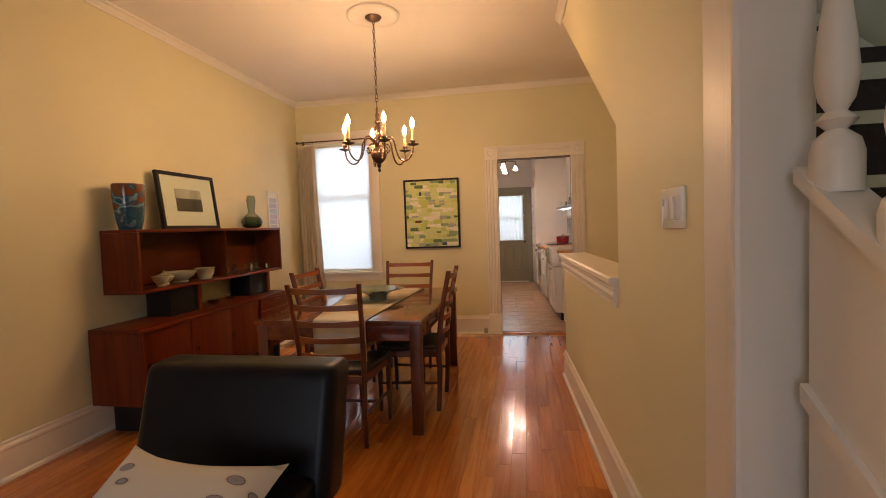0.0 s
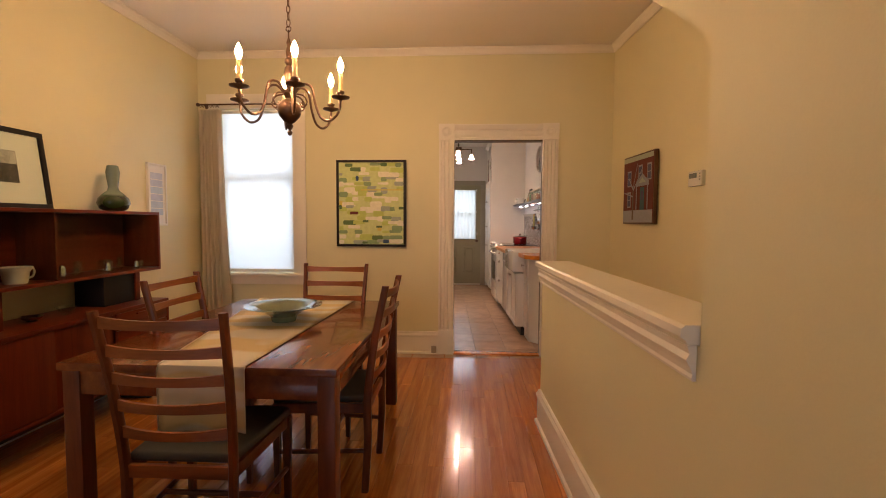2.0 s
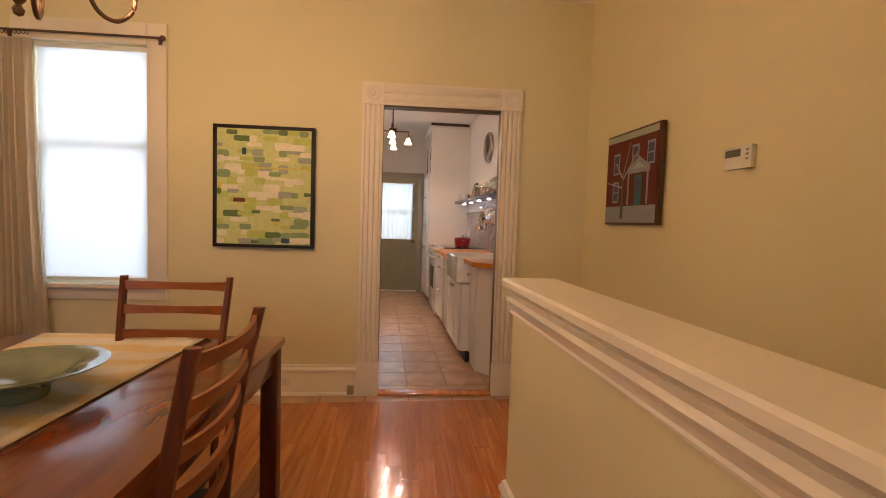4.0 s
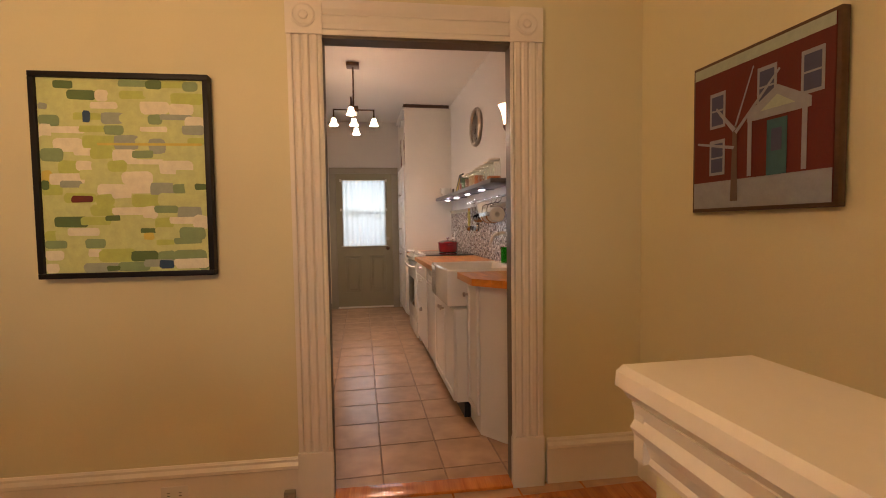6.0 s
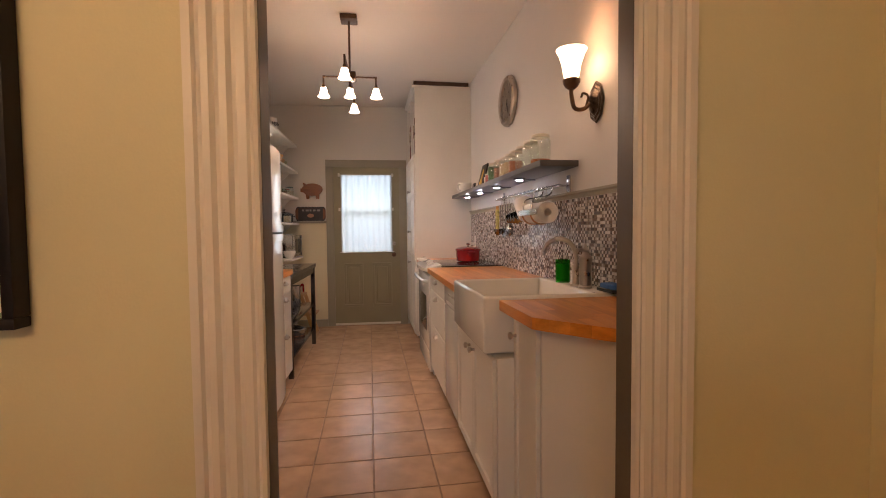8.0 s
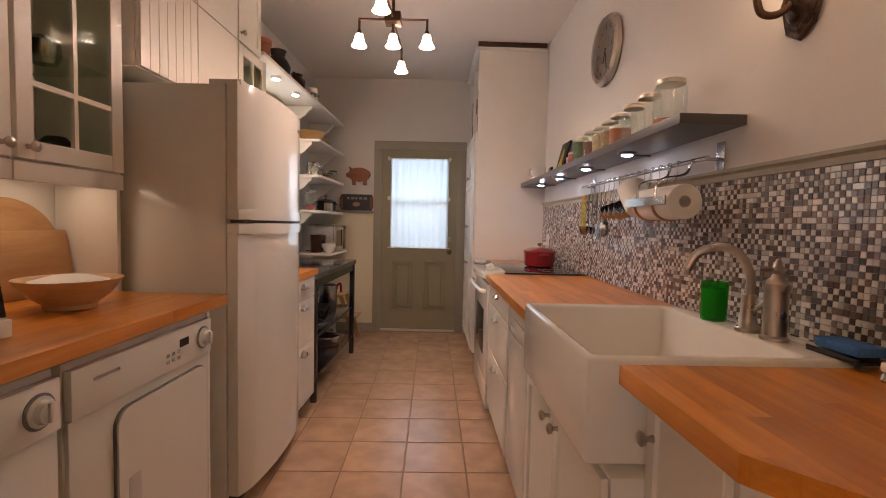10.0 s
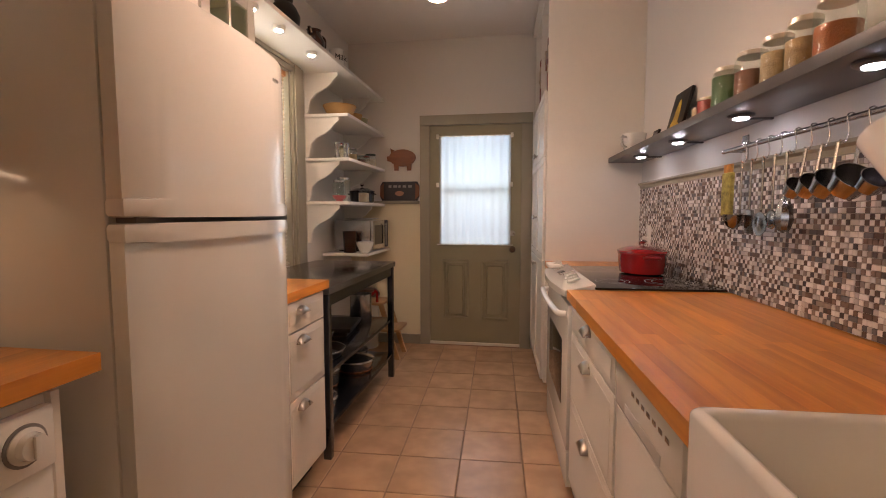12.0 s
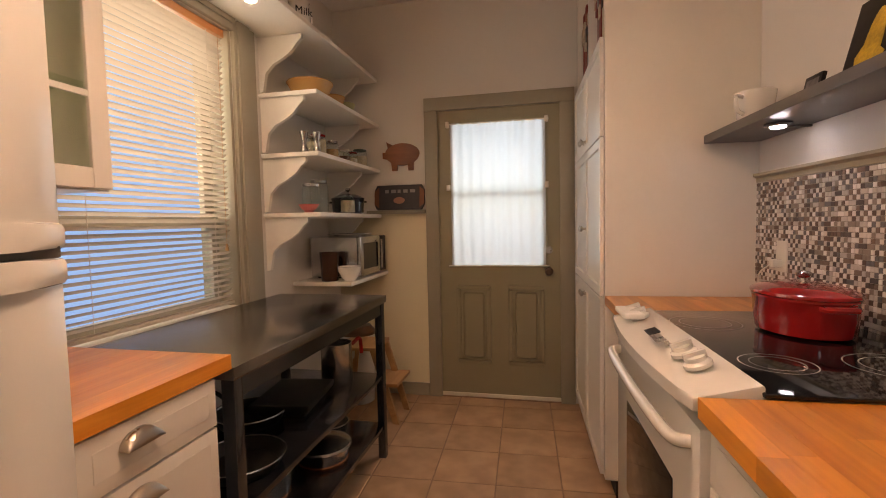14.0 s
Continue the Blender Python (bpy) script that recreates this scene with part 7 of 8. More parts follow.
bm = B(); tube(bm, curve_pts([(-0.03, 0, 0.0), (-0.075, 0, -0.035), (-0.12, 0, -0.03), (-0.135, 0, 0.03), (-0.135, 0, 0.065)], 8), 0.010, 10)
tube(bm, curve_pts([(-0.06, 0, -0.02), (-0.05, 0, 0.025), (-0.075, 0, 0.04), (-0.085, 0, 0.02)], 6), 0.006, 8)
part("arm", bm, BRONZE, so)
part("cup", lathe(B(), [(0.015, 0), (0.03, 0.012), (0.040, 0.03), (0.042, 0.045), (0.034, 0.05)], (-0.135, 0, 0.055), 24), BRONZE, so)
part("shade", lathe(B(), [(0.030, 0), (0.038, 0.03), (0.044, 0.07), (0.060, 0.12), (0.072, 0.14), (0.068, 0.14), (0.05, 0.105), (0.036, 0.05), (0.0, 0.02)], (-0.135, 0, 0.10), 28), glow("sconce_shade_glow", (1.0, 0.64, 0.34), 13.0), so, "lit frosted tulip glass shade")

# sink tap and things round it
fc = rt("faucet", "brushed nickel arched kitchen faucet", "faucet", -0.125, 6.12, 0.952)
part("base", lathe(B(), [(0.030, 0), (0.032, 0.01), (0.024, 0.02), (0.020, 0.04), (0.018, 0.10)], seg=24), NICKEL, fc)
bm = B(); tube(bm, curve_pts([(0, 0, 0.08), (0.0, 0.0, 0.15), (-0.025, 0.01, 0.205), (-0.07, 0.025, 0.225), (-0.12, 0.042, 0.205), (-0.142, 0.05, 0.165), (-0.145, 0.052, 0.145)], 8), 0.0118, 14); part("spout", bm, NICKEL, fc)
bm = B(); tube(bm, [(0.0, -0.02, 0.06), (0.0, -0.085, 0.105)], 0.007, 8, 0.010); part("lever", bm, NICKEL, fc)
sd = rt("soap_dispenser", "brushed nickel soap dispenser by the sink", "soap dispenser", -0.12, 6.03, 0.952)
part("body", lathe(B(), [(0.031, 0), (0.032, 0.008), (0.027, 0.013), (0.027, 0.118), (0.031, 0.124), (0.031, 0.142), (0.014, 0.156), (0.012, 0.165), (0.018, 0.175), (0.010, 0.185), (0.006, 0.20), (0, 0.205)], seg=24), NICKEL, sd)
bm = B(); tube(bm, [(0, 0, 0.175), (-0.05, 0.0, 0.178)], 0.006, 8); part("nozzle", bm, NICKEL, sd)
GREENG = thin("green_tumbler_glass", (0.5, 0.9, 0.5), 0.05, tint=(0.20, 0.80, 0.22))
gt = rt("soap_bottle", "green glass tumbler behind the sink", "tumbler", -0.125, 6.27, 0.952)
p = part("glass", lathe(B(), [(0.033, 0), (0.035, 0.004), (0.037, 0.115), (0.035, 0.115), (0.033, 0.01), (0, 0.008)], seg=24), GREENG, gt)
part("soap", lathe(B(), [(0.031, 0.010), (0.032, 0.012), (0.0335, 0.095), (0, 0.096)], seg=22), mat("green_liquid_soap", (0.04, 0.48, 0.06), 0.2, var=0.2, scale=20), gt)
rs("sponge", box(B(), -0.032, 0.032, -0.055, 0.055, 0, 0.022, 0.006), mat("blue_sponge", (0.05, 0.16, 0.42), 0.9, var=0.25, scale=80, bump=0.4, bscale=260), "blue sponge on the sink edge", "sponge", -0.065, 5.885, 0.965)
sdish = rt("sponge_dish", "small dark wire dish under the sponge", "dish", -0.065, 5.885, 0.952)
part("tray", box(B(), -0.042, 0.042, -0.065, 0.065, 0, 0.006, 0.003), IRON, sdish)
part("rim", box(B(), -0.042, -0.036, -0.065, 0.065, 0.006, 0.013, 0.002), IRON, sdish)
tr = rt("soap_tray", "white tray on metal feet with soap bottles", "tray", -0.062, 5.70, 0.9375)
part("dish", box(B(), -0.045, 0.045, -0.075, 0.075, 0.018, 0.040, 0.008), CERAMIC, tr)
for x in (-0.042, 0.042):
    for y in (-0.062, 0.062):
        part("foot", lathe(B(), [(0.006, 0), (0.009, 0.006), (0.005, 0.018)], (x, y, 0), 12), STEEL, tr)
for y, colr, cap, nm in ((5.738, (0.62, 0.60, 0.55), WCAB, "clear pump soap bottle on the tray"), (5.668, (0.60, 0.56, 0.42), BLACK, "pale soap bottle with a dark cap")):
    bt = rt("soap_bottle", nm, "bottle", -0.062, y, 0.9785)
    part("bottle", lathe(B(), [(0.024, 0), (0.027, 0.005), (0.027, 0.085), (0.020, 0.105), (0.011, 0.112)], seg=22), mat("soap_plastic", colr, 0.25, var=0.08), bt)
    part("label", lathe(B(), [(0.0274, 0.03), (0.0276, 0.031), (0.0276, 0.075), (0.0274, 0.076)], seg=22), PAPER if cap is WCAB else mat("green_label", (0.35, 0.40, 0.12), 0.5), bt)
    part("cap", lathe(B(), [(0.012, 0.112), (0.012, 0.135), (0.008, 0.14), (0, 0.141)], seg=16), cap, bt)
# pot
RED = mat("red_enamel", (0.33, 0.012, 0.012), 0.1, var=0.12, scale=5, coat=0.6)
po = rt("dutch_oven", "oval red enamelled casserole pot with a lid", "pot", -0.185, 8.27, 0.9265, 0)
po.scale = (0.9, 0.9, 0.95)
def oval(prof, seg=40):
    bm = lathe(B(), prof, seg=seg)
    for v in bm.verts:
        v.co.x *= 0.78
    return bm
part("body", oval([(0.130, 0), (0.150, 0.006), (0.158, 0.05), (0.162, 0.10), (0.166, 0.104), (0.166, 0.110)]), RED, po)
lid_ = part("lid", oval([(0.166, 0.111), (0.170, 0.114), (0.168, 0.122), (0.14, 0.132), (0.09, 0.142), (0.04, 0.146), (0, 0.146)]), RED, po)
part("lid_knob", lathe(B(), [(0.010, 0.146), (0.008, 0.156), (0.020, 0.164), (0.022, 0.172), (0.012, 0.178), (0, 0.179)], seg=20), STEEL, lid_)
for s in (-1, 1):
    bm = B(); tube(bm, curve_pts([(-0.035, s * 0.155, 0.092), (-0.03, s * 0.19, 0.094), (0.03, s * 0.19, 0.094), (0.035, s * 0.155, 0.092)], 6), 0.009, 8); part("handle", bm, RED, po)
wo = rt("wall_outlet", "white outlet with a plug on the mosaic", "outlet", -0.012, 8.72, 1.10)
part("plate", box(B(), -0.006, 0, -0.035, 0.035, -0.058, 0.058, 0.003), ENAMEL, wo)
part("plug", box(B(), -0.04, -0.006, -0.015, 0.015, -0.04, -0.01, 0.005), ENAMEL, wo)
bm = B(); tube(bm, curve_pts([(-0.035, 0, -0.025), (-0.06, 0.03, -0.06), (-0.04, 0.09, -0.10), (-0.02, 0.12, -0.17)], 8), 0.003, 6); part("cord", bm, ENAMEL, wo)
rs("dish_towel", box(B(), -0.045, 0.02, -0.07, 0.07, 0, 0.02, 0.008, 3), PAPER, "folded white cloth on the range", "cloth", -0.60, 8.42, 0.933)

# ---- kitchen: end wall ----
bm = B()
prism(bm, [(0.125 * math.cos(a) * (1.0 + 0.03 * math.sin(3 * a)), 0.015 + 0.078 * math.sin(a)) for a in [2 * math.pi * i / 36 for i in range(36)]], -0.018, 0.0, "y")
for x0 in (-0.075, 0.045):
    prism(bm, [(x0, -0.10), (x0 + 0.036, -0.10), (x0 + 0.04, -0.04), (x0 - 0.008, -0.04)], -0.0175, -0.0005, "y")
prism(bm, [(-0.105, 0.06), (-0.115, 0.105), (-0.075, 0.085)], -0.0175, -0.0005, "y")
prism(bm, [(-0.145, -0.01), (-0.145, 0.03), (-0.11, 0.035), (-0.11, -0.02)], -0.0172, -0.0005, "y")
solid("pig_cutting_board", bm, wood("brown_pig_wood", (0.17, 0.045, 0.010), (0.30, 0.095, 0.024), (3, 20, 20)), "brown wooden pig-shaped cutting board on the wall", "cutting board", pose(-0.94, KEND - 0.001, 1.725))
setting("plate_ledge", box(B(), KWEST + 0.24, DX0 - 0.086, KEND - 0.045, KEND - 0.001, 1.318, 1.345, 0.004), KTRIM, "narrow taupe ledge along the end wall", "ledge")
setting("dado", box(B(), KWEST + 0.001, DX0 - 0.086, KEND - 0.005, KEND - 0.0005, 0.091, 1.317), DADO, "cream-yellow painted wall below the ledge", "wall")
setting("plate_ledge_short", box(B(), DX1 + 0.086, 0.30, KEND - 0.03, KEND - 0.001, 1.318, 1.345, 0.004), KTRIM, "narrow taupe ledge beside the door", "ledge")
sg = thing("wooden_sign", "dark painted wooden sign with a small pig", "sign", pose(-0.965, KEND - 0.022, 1.435, -6, 0, 0))
bm = B(); prism(bm, [(-0.185, -0.05), (-0.165, -0.088), (0.165, -0.088), (0.185, -0.05), (0.185, 0.05), (0.165, 0.088), (-0.165, 0.088), (-0.185, 0.05)], -0.008, 0.008, "y")
part("board", bm, mat("dark_sign_paint", (0.03, 0.025, 0.03), 0.5, var=0.3, scale=30), sg)
for x0 in (-0.185, 0.150):
    bm = B(); prism(bm, [(x0, -0.045), (x0 + 0.035, -0.075), (x0 + 0.035, 0.075), (x0, 0.045)] if x0 < 0 else [(x0, -0.075), (x0 + 0.035, -0.045), (x0 + 0.035, 0.045), (x0, 0.075)], -0.0095, -0.008, "y"); part("end_band", bm, mat("sign_brown", (0.20, 0.07, 0.03), 0.5), sg)
for k, (x, w) in enumerate(((-0.105, 0.035), (-0.06, 0.045), (-0.012, 0.03), (0.03, 0.04), (0.08, 0.045))):
    part("lettering", box(B(), x, x + w - 0.008, -0.0095, -0.008, 0.032, 0.055), mat("sign_lettering", (0.30, 0.28, 0.26), 0.6), sg)
bm = B(); prism(bm, [(0.042 * math.cos(a), -0.022 + 0.024 * math.sin(a)) for a in [2 * math.pi * i / 20 for i in range(20)]], -0.0096, -0.008, "y"); part("pig_figure", bm, mat("sign_pink", (0.45, 0.22, 0.14), 0.6), sg)
setting("baseboard_kitchen", box(B(), KWEST, DX0 - 0.086, KEND - 0.016, KEND - 0.001, 0.0, 0.09, 0.004), KTRIM, "taupe painted kitchen baseboard", "baseboard")
setting("baseboard_kitchen_short", box(B(), DX1 + 0.086, 0.24, KEND - 0.016, KEND - 0.001, 0.0, 0.09, 0.004), KTRIM, "taupe painted kitchen baseboard", "baseboard")

# ---- kitchen: things on the open shelves ----
I4 = Matrix.Identity(4)
YELLOW = mat("yellow_ware", (0.52, 0.30, 0.11), 0.25, var=0.08)
for y, r, h, m_, lb in ((9.25, 0.125, 0.10, YELLOW, "large yellow-ware mixing bowl on the shelf"), (9.50, 0.09, 0.085, YELLOW, "medium yellow-ware mixing bowl on the shelf"), (9.70, 0.075, 0.09, mat("green_ware", (0.33, 0.33, 0.16), 0.3), "green glazed bowl on the shelf")):
    solid("mixing_bowl", lathe(B(), [(r * 0.55, 0), (r * 0.6, 0.004), (r * 0.85, h * 0.5), (r, h * 0.9), (r * 1.03, h * 0.92), (r * 1.03, h), (r * 0.95, h), (r * 0.75, h * 0.45), (0, h * 0.15)], seg=32), m_, lb, "bowl", pose(-1.26, y, 1.9595))
for y, x in ((9.085, -1.22), (9.13, -1.17)):
    solid("jigger", lathe(B(), [(0.024, 0), (0.025, 0.002), (0.010, 0.055), (0.012, 0.06), (0.025, 0.115), (0.023, 0.115), (0.008, 0.06), (0, 0.058)], seg=20), STEEL, "steel cocktail measure on the shelf", "jigger", pose(x, y, 1.6395))
for k, (x, y, r, h, lv) in enumerate(((-1.25, 9.24, 0.045, 0.12, 0.7), (-1.28, 9.36, 0.05, 0.15, 0.8), (-1.25, 9.48, 0.042, 0.13, 0.6), (-1.20, 9.56, 0.034, 0.09, 0.5), (-1.26, 9.60, 0.036, 0.10, 0.5), (-1.18, 9.64, 0.03, 0.08, 0.5), (-1.24, 9.70, 0.036, 0.10, 0.6))):
    jar(x, y, 1.6395, r, h, lv, FILL[(k * 2 + 2) % 5], I4, lid=[STEEL, RED, STEEL, LIDM][k % 4], label="small glass spice jar on the white shelf", group="spice jars")
jar(-1.18, 9.76, 1.6395, 0.05, 0.115, 0.6, FILL[2], I4, lid=mat("dark_green_lid", (0.02, 0.05, 0.03), 0.4), label="squat glass jar with a dark green lid")
solid("small_bowl", bowl_of(0.055, 0.045), mat("pink_glaze", (0.50, 0.13, 0.12), 0.3), "small pink glazed bowl on the shelf", "bowl", pose(-1.22, 9.11, 1.3195))
jar(-1.27, 9.23, 1.3195, 0.05, 0.17, 0.0, FILL[0], I4, lid=STEEL, label="tall empty glass jar with a steel lid")
jar(-1.28, 9.35, 1.3195, 0.055, 0.20, 0.0, FILL[0], I4, lid=STEEL, label="tall empty glass jar with a steel lid")
jar(-1.15, 9.47, 1.3195, 0.045, 0.105, 0.75, FILL[2], I4, lid=JARGLASS, label="clip-top glass jar of pale sugar")
NAVY = mat("navy_enamel", (0.012, 0.014, 0.025), 0.15, coat=0.5)
np_ = thing("casserole_pot", "dark navy enamelled casserole pot with a lid", "pot", pose(-1.22, 9.63, 1.3195))
part("body", lathe(B(), [(0.09, 0), (0.10, 0.008), (0.105, 0.09), (0.108, 0.094)], seg=30), NAVY, np_)
l2 = part("lid", lathe(B(), [(0.108, 0.095), (0.108, 0.102), (0.06, 0.125), (0, 0.13)], seg=30), NAVY, np_)
part("lid_knob", lathe(B(), [(0.008, 0.13), (0.007, 0.145), (0.018, 0.155), (0.014, 0.168), (0, 0.17)], seg=16), STEEL, l2)
for s in (-1, 1):
    part("handle", box(B(), s * 0.10 - 0.02, s * 0.10 + 0.02, -0.03, 0.03, 0.07, 0.082, 0.004), NAVY, np_)
mw = thing("microwave", "stainless steel microwave oven on the low shelf", "microwave", pose(-1.085, 9.47, 0.9095))
part("body", box(B(), -0.33, -0.014, 0, 0.46, 0.012, 0.262, 0.006), STEEL, mw)
dr_ = part("door", box(B(), -0.012, 0.010, 0.002, 0.345, 0.014, 0.26, 0.004), STEEL, mw)
part("door_window", box(B(), 0.0095, 0.0115, 0.05, 0.30, 0.055, 0.22), BLACKGLASS, dr_)
bm = B(); tube(bm, [(0.028, 0.328, 0.04), (0.028, 0.328, 0.235)], 0.007, 8); part("handle", bm, STEEL, dr_)
part("control_panel", box(B(), -0.012, 0.009, 0.35, 0.458, 0.014, 0.26, 0.004), BLACK, mw)
for y in (0.04, 0.42):
    part("foot", box(B(), -0.30, -0.04, y - 0.012, y + 0.012, 0.0, 0.013), BLACK, mw)
solid("plate", lathe(B(), [(0.08, 0), (0.085, 0.004), (0.145, 0.014), (0.147, 0.018), (0.08, 0.008), (0, 0.006)], seg=36), CERAMIC, "white plate on top of the microwave", "plate", pose(-1.23, 9.66, 1.1720))
bj = thing("brown_jug", "dark brown glass pitcher on the low shelf", "pitcher", pose(-1.24, 9.375, 0.9095))
part("body", lathe(B(), [(0.05, 0), (0.052, 0.005), (0.055, 0.10), (0.060, 0.175), (0.055, 0.175), (0.048, 0.01), (0, 0.008)], seg=26), mat("brown_glass", (0.045, 0.018, 0.010), 0.1), bj)
bm = B(); tube(bm, curve_pts([(0.03, 0.045, 0.15), (0.05, 0.085, 0.14), (0.05, 0.08, 0.06), (0.03, 0.042, 0.04)], 6), 0.007, 8); part("handle", bm, mat("brown_glass_handle", (0.05, 0.02, 0.012), 0.12), bj)
solid("white_bowl", lathe(B(), [(0.035, 0), (0.037, 0.008), (0.05, 0.02), (0.068, 0.06), (0.072, 0.085), (0.076, 0.087), (0.070, 0.087), (0.05, 0.03), (0, 0.015)], seg=30), CERAMIC, "white ceramic bowl on the low shelf", "bowl", pose(-1.12, 9.395, 0.9095))
# top shelf
solid("dark_pitcher", lathe(B(), [(0.055, 0), (0.06, 0.005), (0.088, 0.05), (0.092, 0.09), (0.07, 0.135), (0.048, 0.16), (0.055, 0.19), (0.062, 0.205), (0.056, 0.205), (0.04, 0.165), (0, 0.15)], seg=30), IRON, "matte black pottery pitcher on the top shelf", "pitcher", pose(-1.24, 8.36, 2.2795))
tp = thing("teapot", "dark brown glazed jug with a handle on the top shelf", "jug", pose(-1.22, 8.72, 2.2795))
BROWNG = mat("dark_brown_glaze", (0.05, 0.022, 0.012), 0.15, coat=0.5)
part("body", lathe(B(), [(0.04, 0), (0.045, 0.004), (0.068, 0.04), (0.07, 0.07), (0.05, 0.11), (0.042, 0.13), (0.048, 0.145), (0.044, 0.145), (0, 0.10)], seg=28), BROWNG, tp)
bm = B(); tube(bm, curve_pts([(0.02, 0.045, 0.13), (0.03, 0.10, 0.12), (0.03, 0.10, 0.06), (0.02, 0.06, 0.04)], 6), 0.008, 8); part("handle", bm, BROWNG, tp)
bm = B(); tube(bm, [(0, -0.05, 0.11), (0, -0.075, 0.145)], 0.016, 10, 0.010); part("spout", bm, BROWNG, tp)
ml = thing("lettered_mug", "white ceramic jug lettered Milk on the top shelf", "jug", pose(-1.19, 9.03, 2.2795))
part("body", lathe(B(), [(0.05, 0), (0.054, 0.005), (0.056, 0.06), (0.050, 0.11), (0.054, 0.12), (0.05, 0.12), (0.046, 0.02), (0, 0.01)], seg=28), CERAMIC, ml)
bm = B(); tube(bm, curve_pts([(0.02, 0.05, 0.10), (0.02, 0.09, 0.095), (0.02, 0.088, 0.045), (0.02, 0.052, 0.035)], 6), 0.007, 8); part("handle", bm, CERAMIC, ml)
fc_ = bpy.data.curves.new("lettering", "FONT")
fc_.body, fc_.size, fc_.extrude, fc_.align_x = "Milk", 0.055, 0.0008, "CENTER"
tx = new("lettering_tmp", fc_)
me_ = bpy.data.meshes.new_from_object(tx)
bpy.data.objects.remove(tx)
me_.materials.append(BLACK)
lt = new("lettering", me_); lt.parent = ml; lt.matrix_basis = pose(0.045, -0.036, 0.04, 90, 0, 52)
solid("clay_pot", lathe(B(), [(0.06, 0), (0.064, 0.005), (0.075, 0.12), (0.082, 0.125), (0.082, 0.15), (0.076, 0.15), (0.066, 0.02), (0, 0.01)], seg=28), mat("terracotta", (0.32, 0.12, 0.06), 0.8, var=0.15, scale=20), "terracotta pot on the top shelf", "pot", pose(-1.24, 8.02, 2.2795))

# pans on the work table's shelves
COPPER = mat("copper_base", (0.55, 0.22, 0.10), 0.2, 1.0, var=0.15)
def pan(x, y, z, r, h, m_, lb, ang, nm="frying_pan", lid=False):
    p_ = thing(nm, lb, "pan", pose(x, y, z, 0, 0, ang))
    part("body", lathe(B(), [(r * 0.8, 0), (r * 0.84, 0.003), (r, h), (r * 0.97, h), (r * 0.80, 0.008), (0, 0.006)], seg=30), m_, p_)
    bm = B(); tube(bm, [(r * math.cos(a), r * math.sin(a), h) for a in [2 * math.pi * i / 32 for i in range(33)]], 0.003, 6); part("rim", bm, STEEL, p_)
    if lid:
        part("base", lathe(B(), [(r * 0.86, 0.004), (r * 0.90, 0.006), (r * 0.91, 0.016), (r * 0.88, 0.017)], seg=30), COPPER, p_)
    bm = B(); tube(bm, curve_pts([(r * 0.95, 0, h * 0.85), (r + 0.07, 0, h + 0.02), (r + 0.19, 0, h + 0.035)], 6), 0.009, 8); part("handle", bm, m_ if not lid else STEEL, p_)
    if lid:
        l_2 = part("lid", lathe(B(), [(r, h), (r * 0.98, h + 0.01), (r * 0.5, h + 0.032), (0, h + 0.038)], seg=30), STEEL, p_)
        part("lid_knob", lathe(B(), [(0.006, h + 0.038), (0.006, h + 0.05), (0.016, h + 0.06), (0, h + 0.064)], seg=16), BLACK, l_2)
    return p_
pan(-0.95, 8.10, 0.4525, 0.14, 0.045, IRON, "black frying pan with a bright rim on the middle shelf", 215)
pan(-1.14, 8.42, 0.4525, 0.14, 0.05, IRON, "black cast-iron pan on the middle shelf", 160)
gr = thing("griddle", "black rectangular griddle on the middle shelf", "griddle", pose(-1.06, 8.62, 0.4525, 0, 0, 8))
part("plate", box(B(), -0.13, 0.13, -0.17, 0.17, 0.03, 0.06, 0.01), IRON, gr)
part("base", box(B(), -0.10, 0.10, -0.14, 0.14, 0.0, 0.03, 0.005), IRON, gr)
kt = thing("stock_pot", "tall steel pot with a red handle on the middle shelf", "pot", pose(-1.00, 8.93, 0.4525))
part("body", lathe(B(), [(0.075, 0), (0.078, 0.004), (0.078, 0.20), (0.075, 0.20), (0.073, 0.01), (0, 0.008)], seg=28), STEEL, kt)
bm = B(); tube(bm, curve_pts([(0.06, 0.06, 0.18), (0.085, 0.10, 0.20), (0.09, 0.11, 0.12)], 6), 0.010, 8); part("handle", bm, RED, kt)
pan(-0.94, 8.06, 0.1825, 0.10, 0.06, STEEL, "steel saucepan on the bottom shelf", 200, "saucepan", True)
pan(-0.95, 8.66, 0.1825, 0.125, 0.075, STEEL, "steel saute pan with a lid on the bottom shelf", 150, "saute_pan", True)
pan(-1.05, 8.36, 0.1825, 0.11, 0.11, STEEL, "steel saucepan on the bottom shelf", 95, "saucepan", True)
pan(-1.05, 8.92, 0.1825, 0.10, 0.06, STEEL, "steel saucepan on the bottom shelf", 100, "saucepan")

# step stool and bin in the corner
stl = thing("step_stool", "wooden two-step stool beside the work table", "step stool", pose(-1.09, 9.42, 0))
for z, y0, y1, x0, x1 in ((0.46, 0.02, 0.30, -0.17, 0.10), (0.24, 0.02, 0.30, 0.05, 0.24)):
    part("step", box(B(), x0, x1, y0, y1, z, z + 0.022, 0.005), BOARDW, stl)
for y in (0.035, 0.265):
    bm = B(); prism(bm, [(0.20, 0.0), (0.24, 0.0), (0.10, 0.46), (0.06, 0.46)], y, y + 0.022, "y"); part("leg", bm, BOARDW, stl)
    bm = B(); prism(bm, [(-0.20, 0.0), (-0.16, 0.0), (-0.10, 0.46), (-0.14, 0.46)], y, y + 0.022, "y"); part("leg", bm, BOARDW, stl)
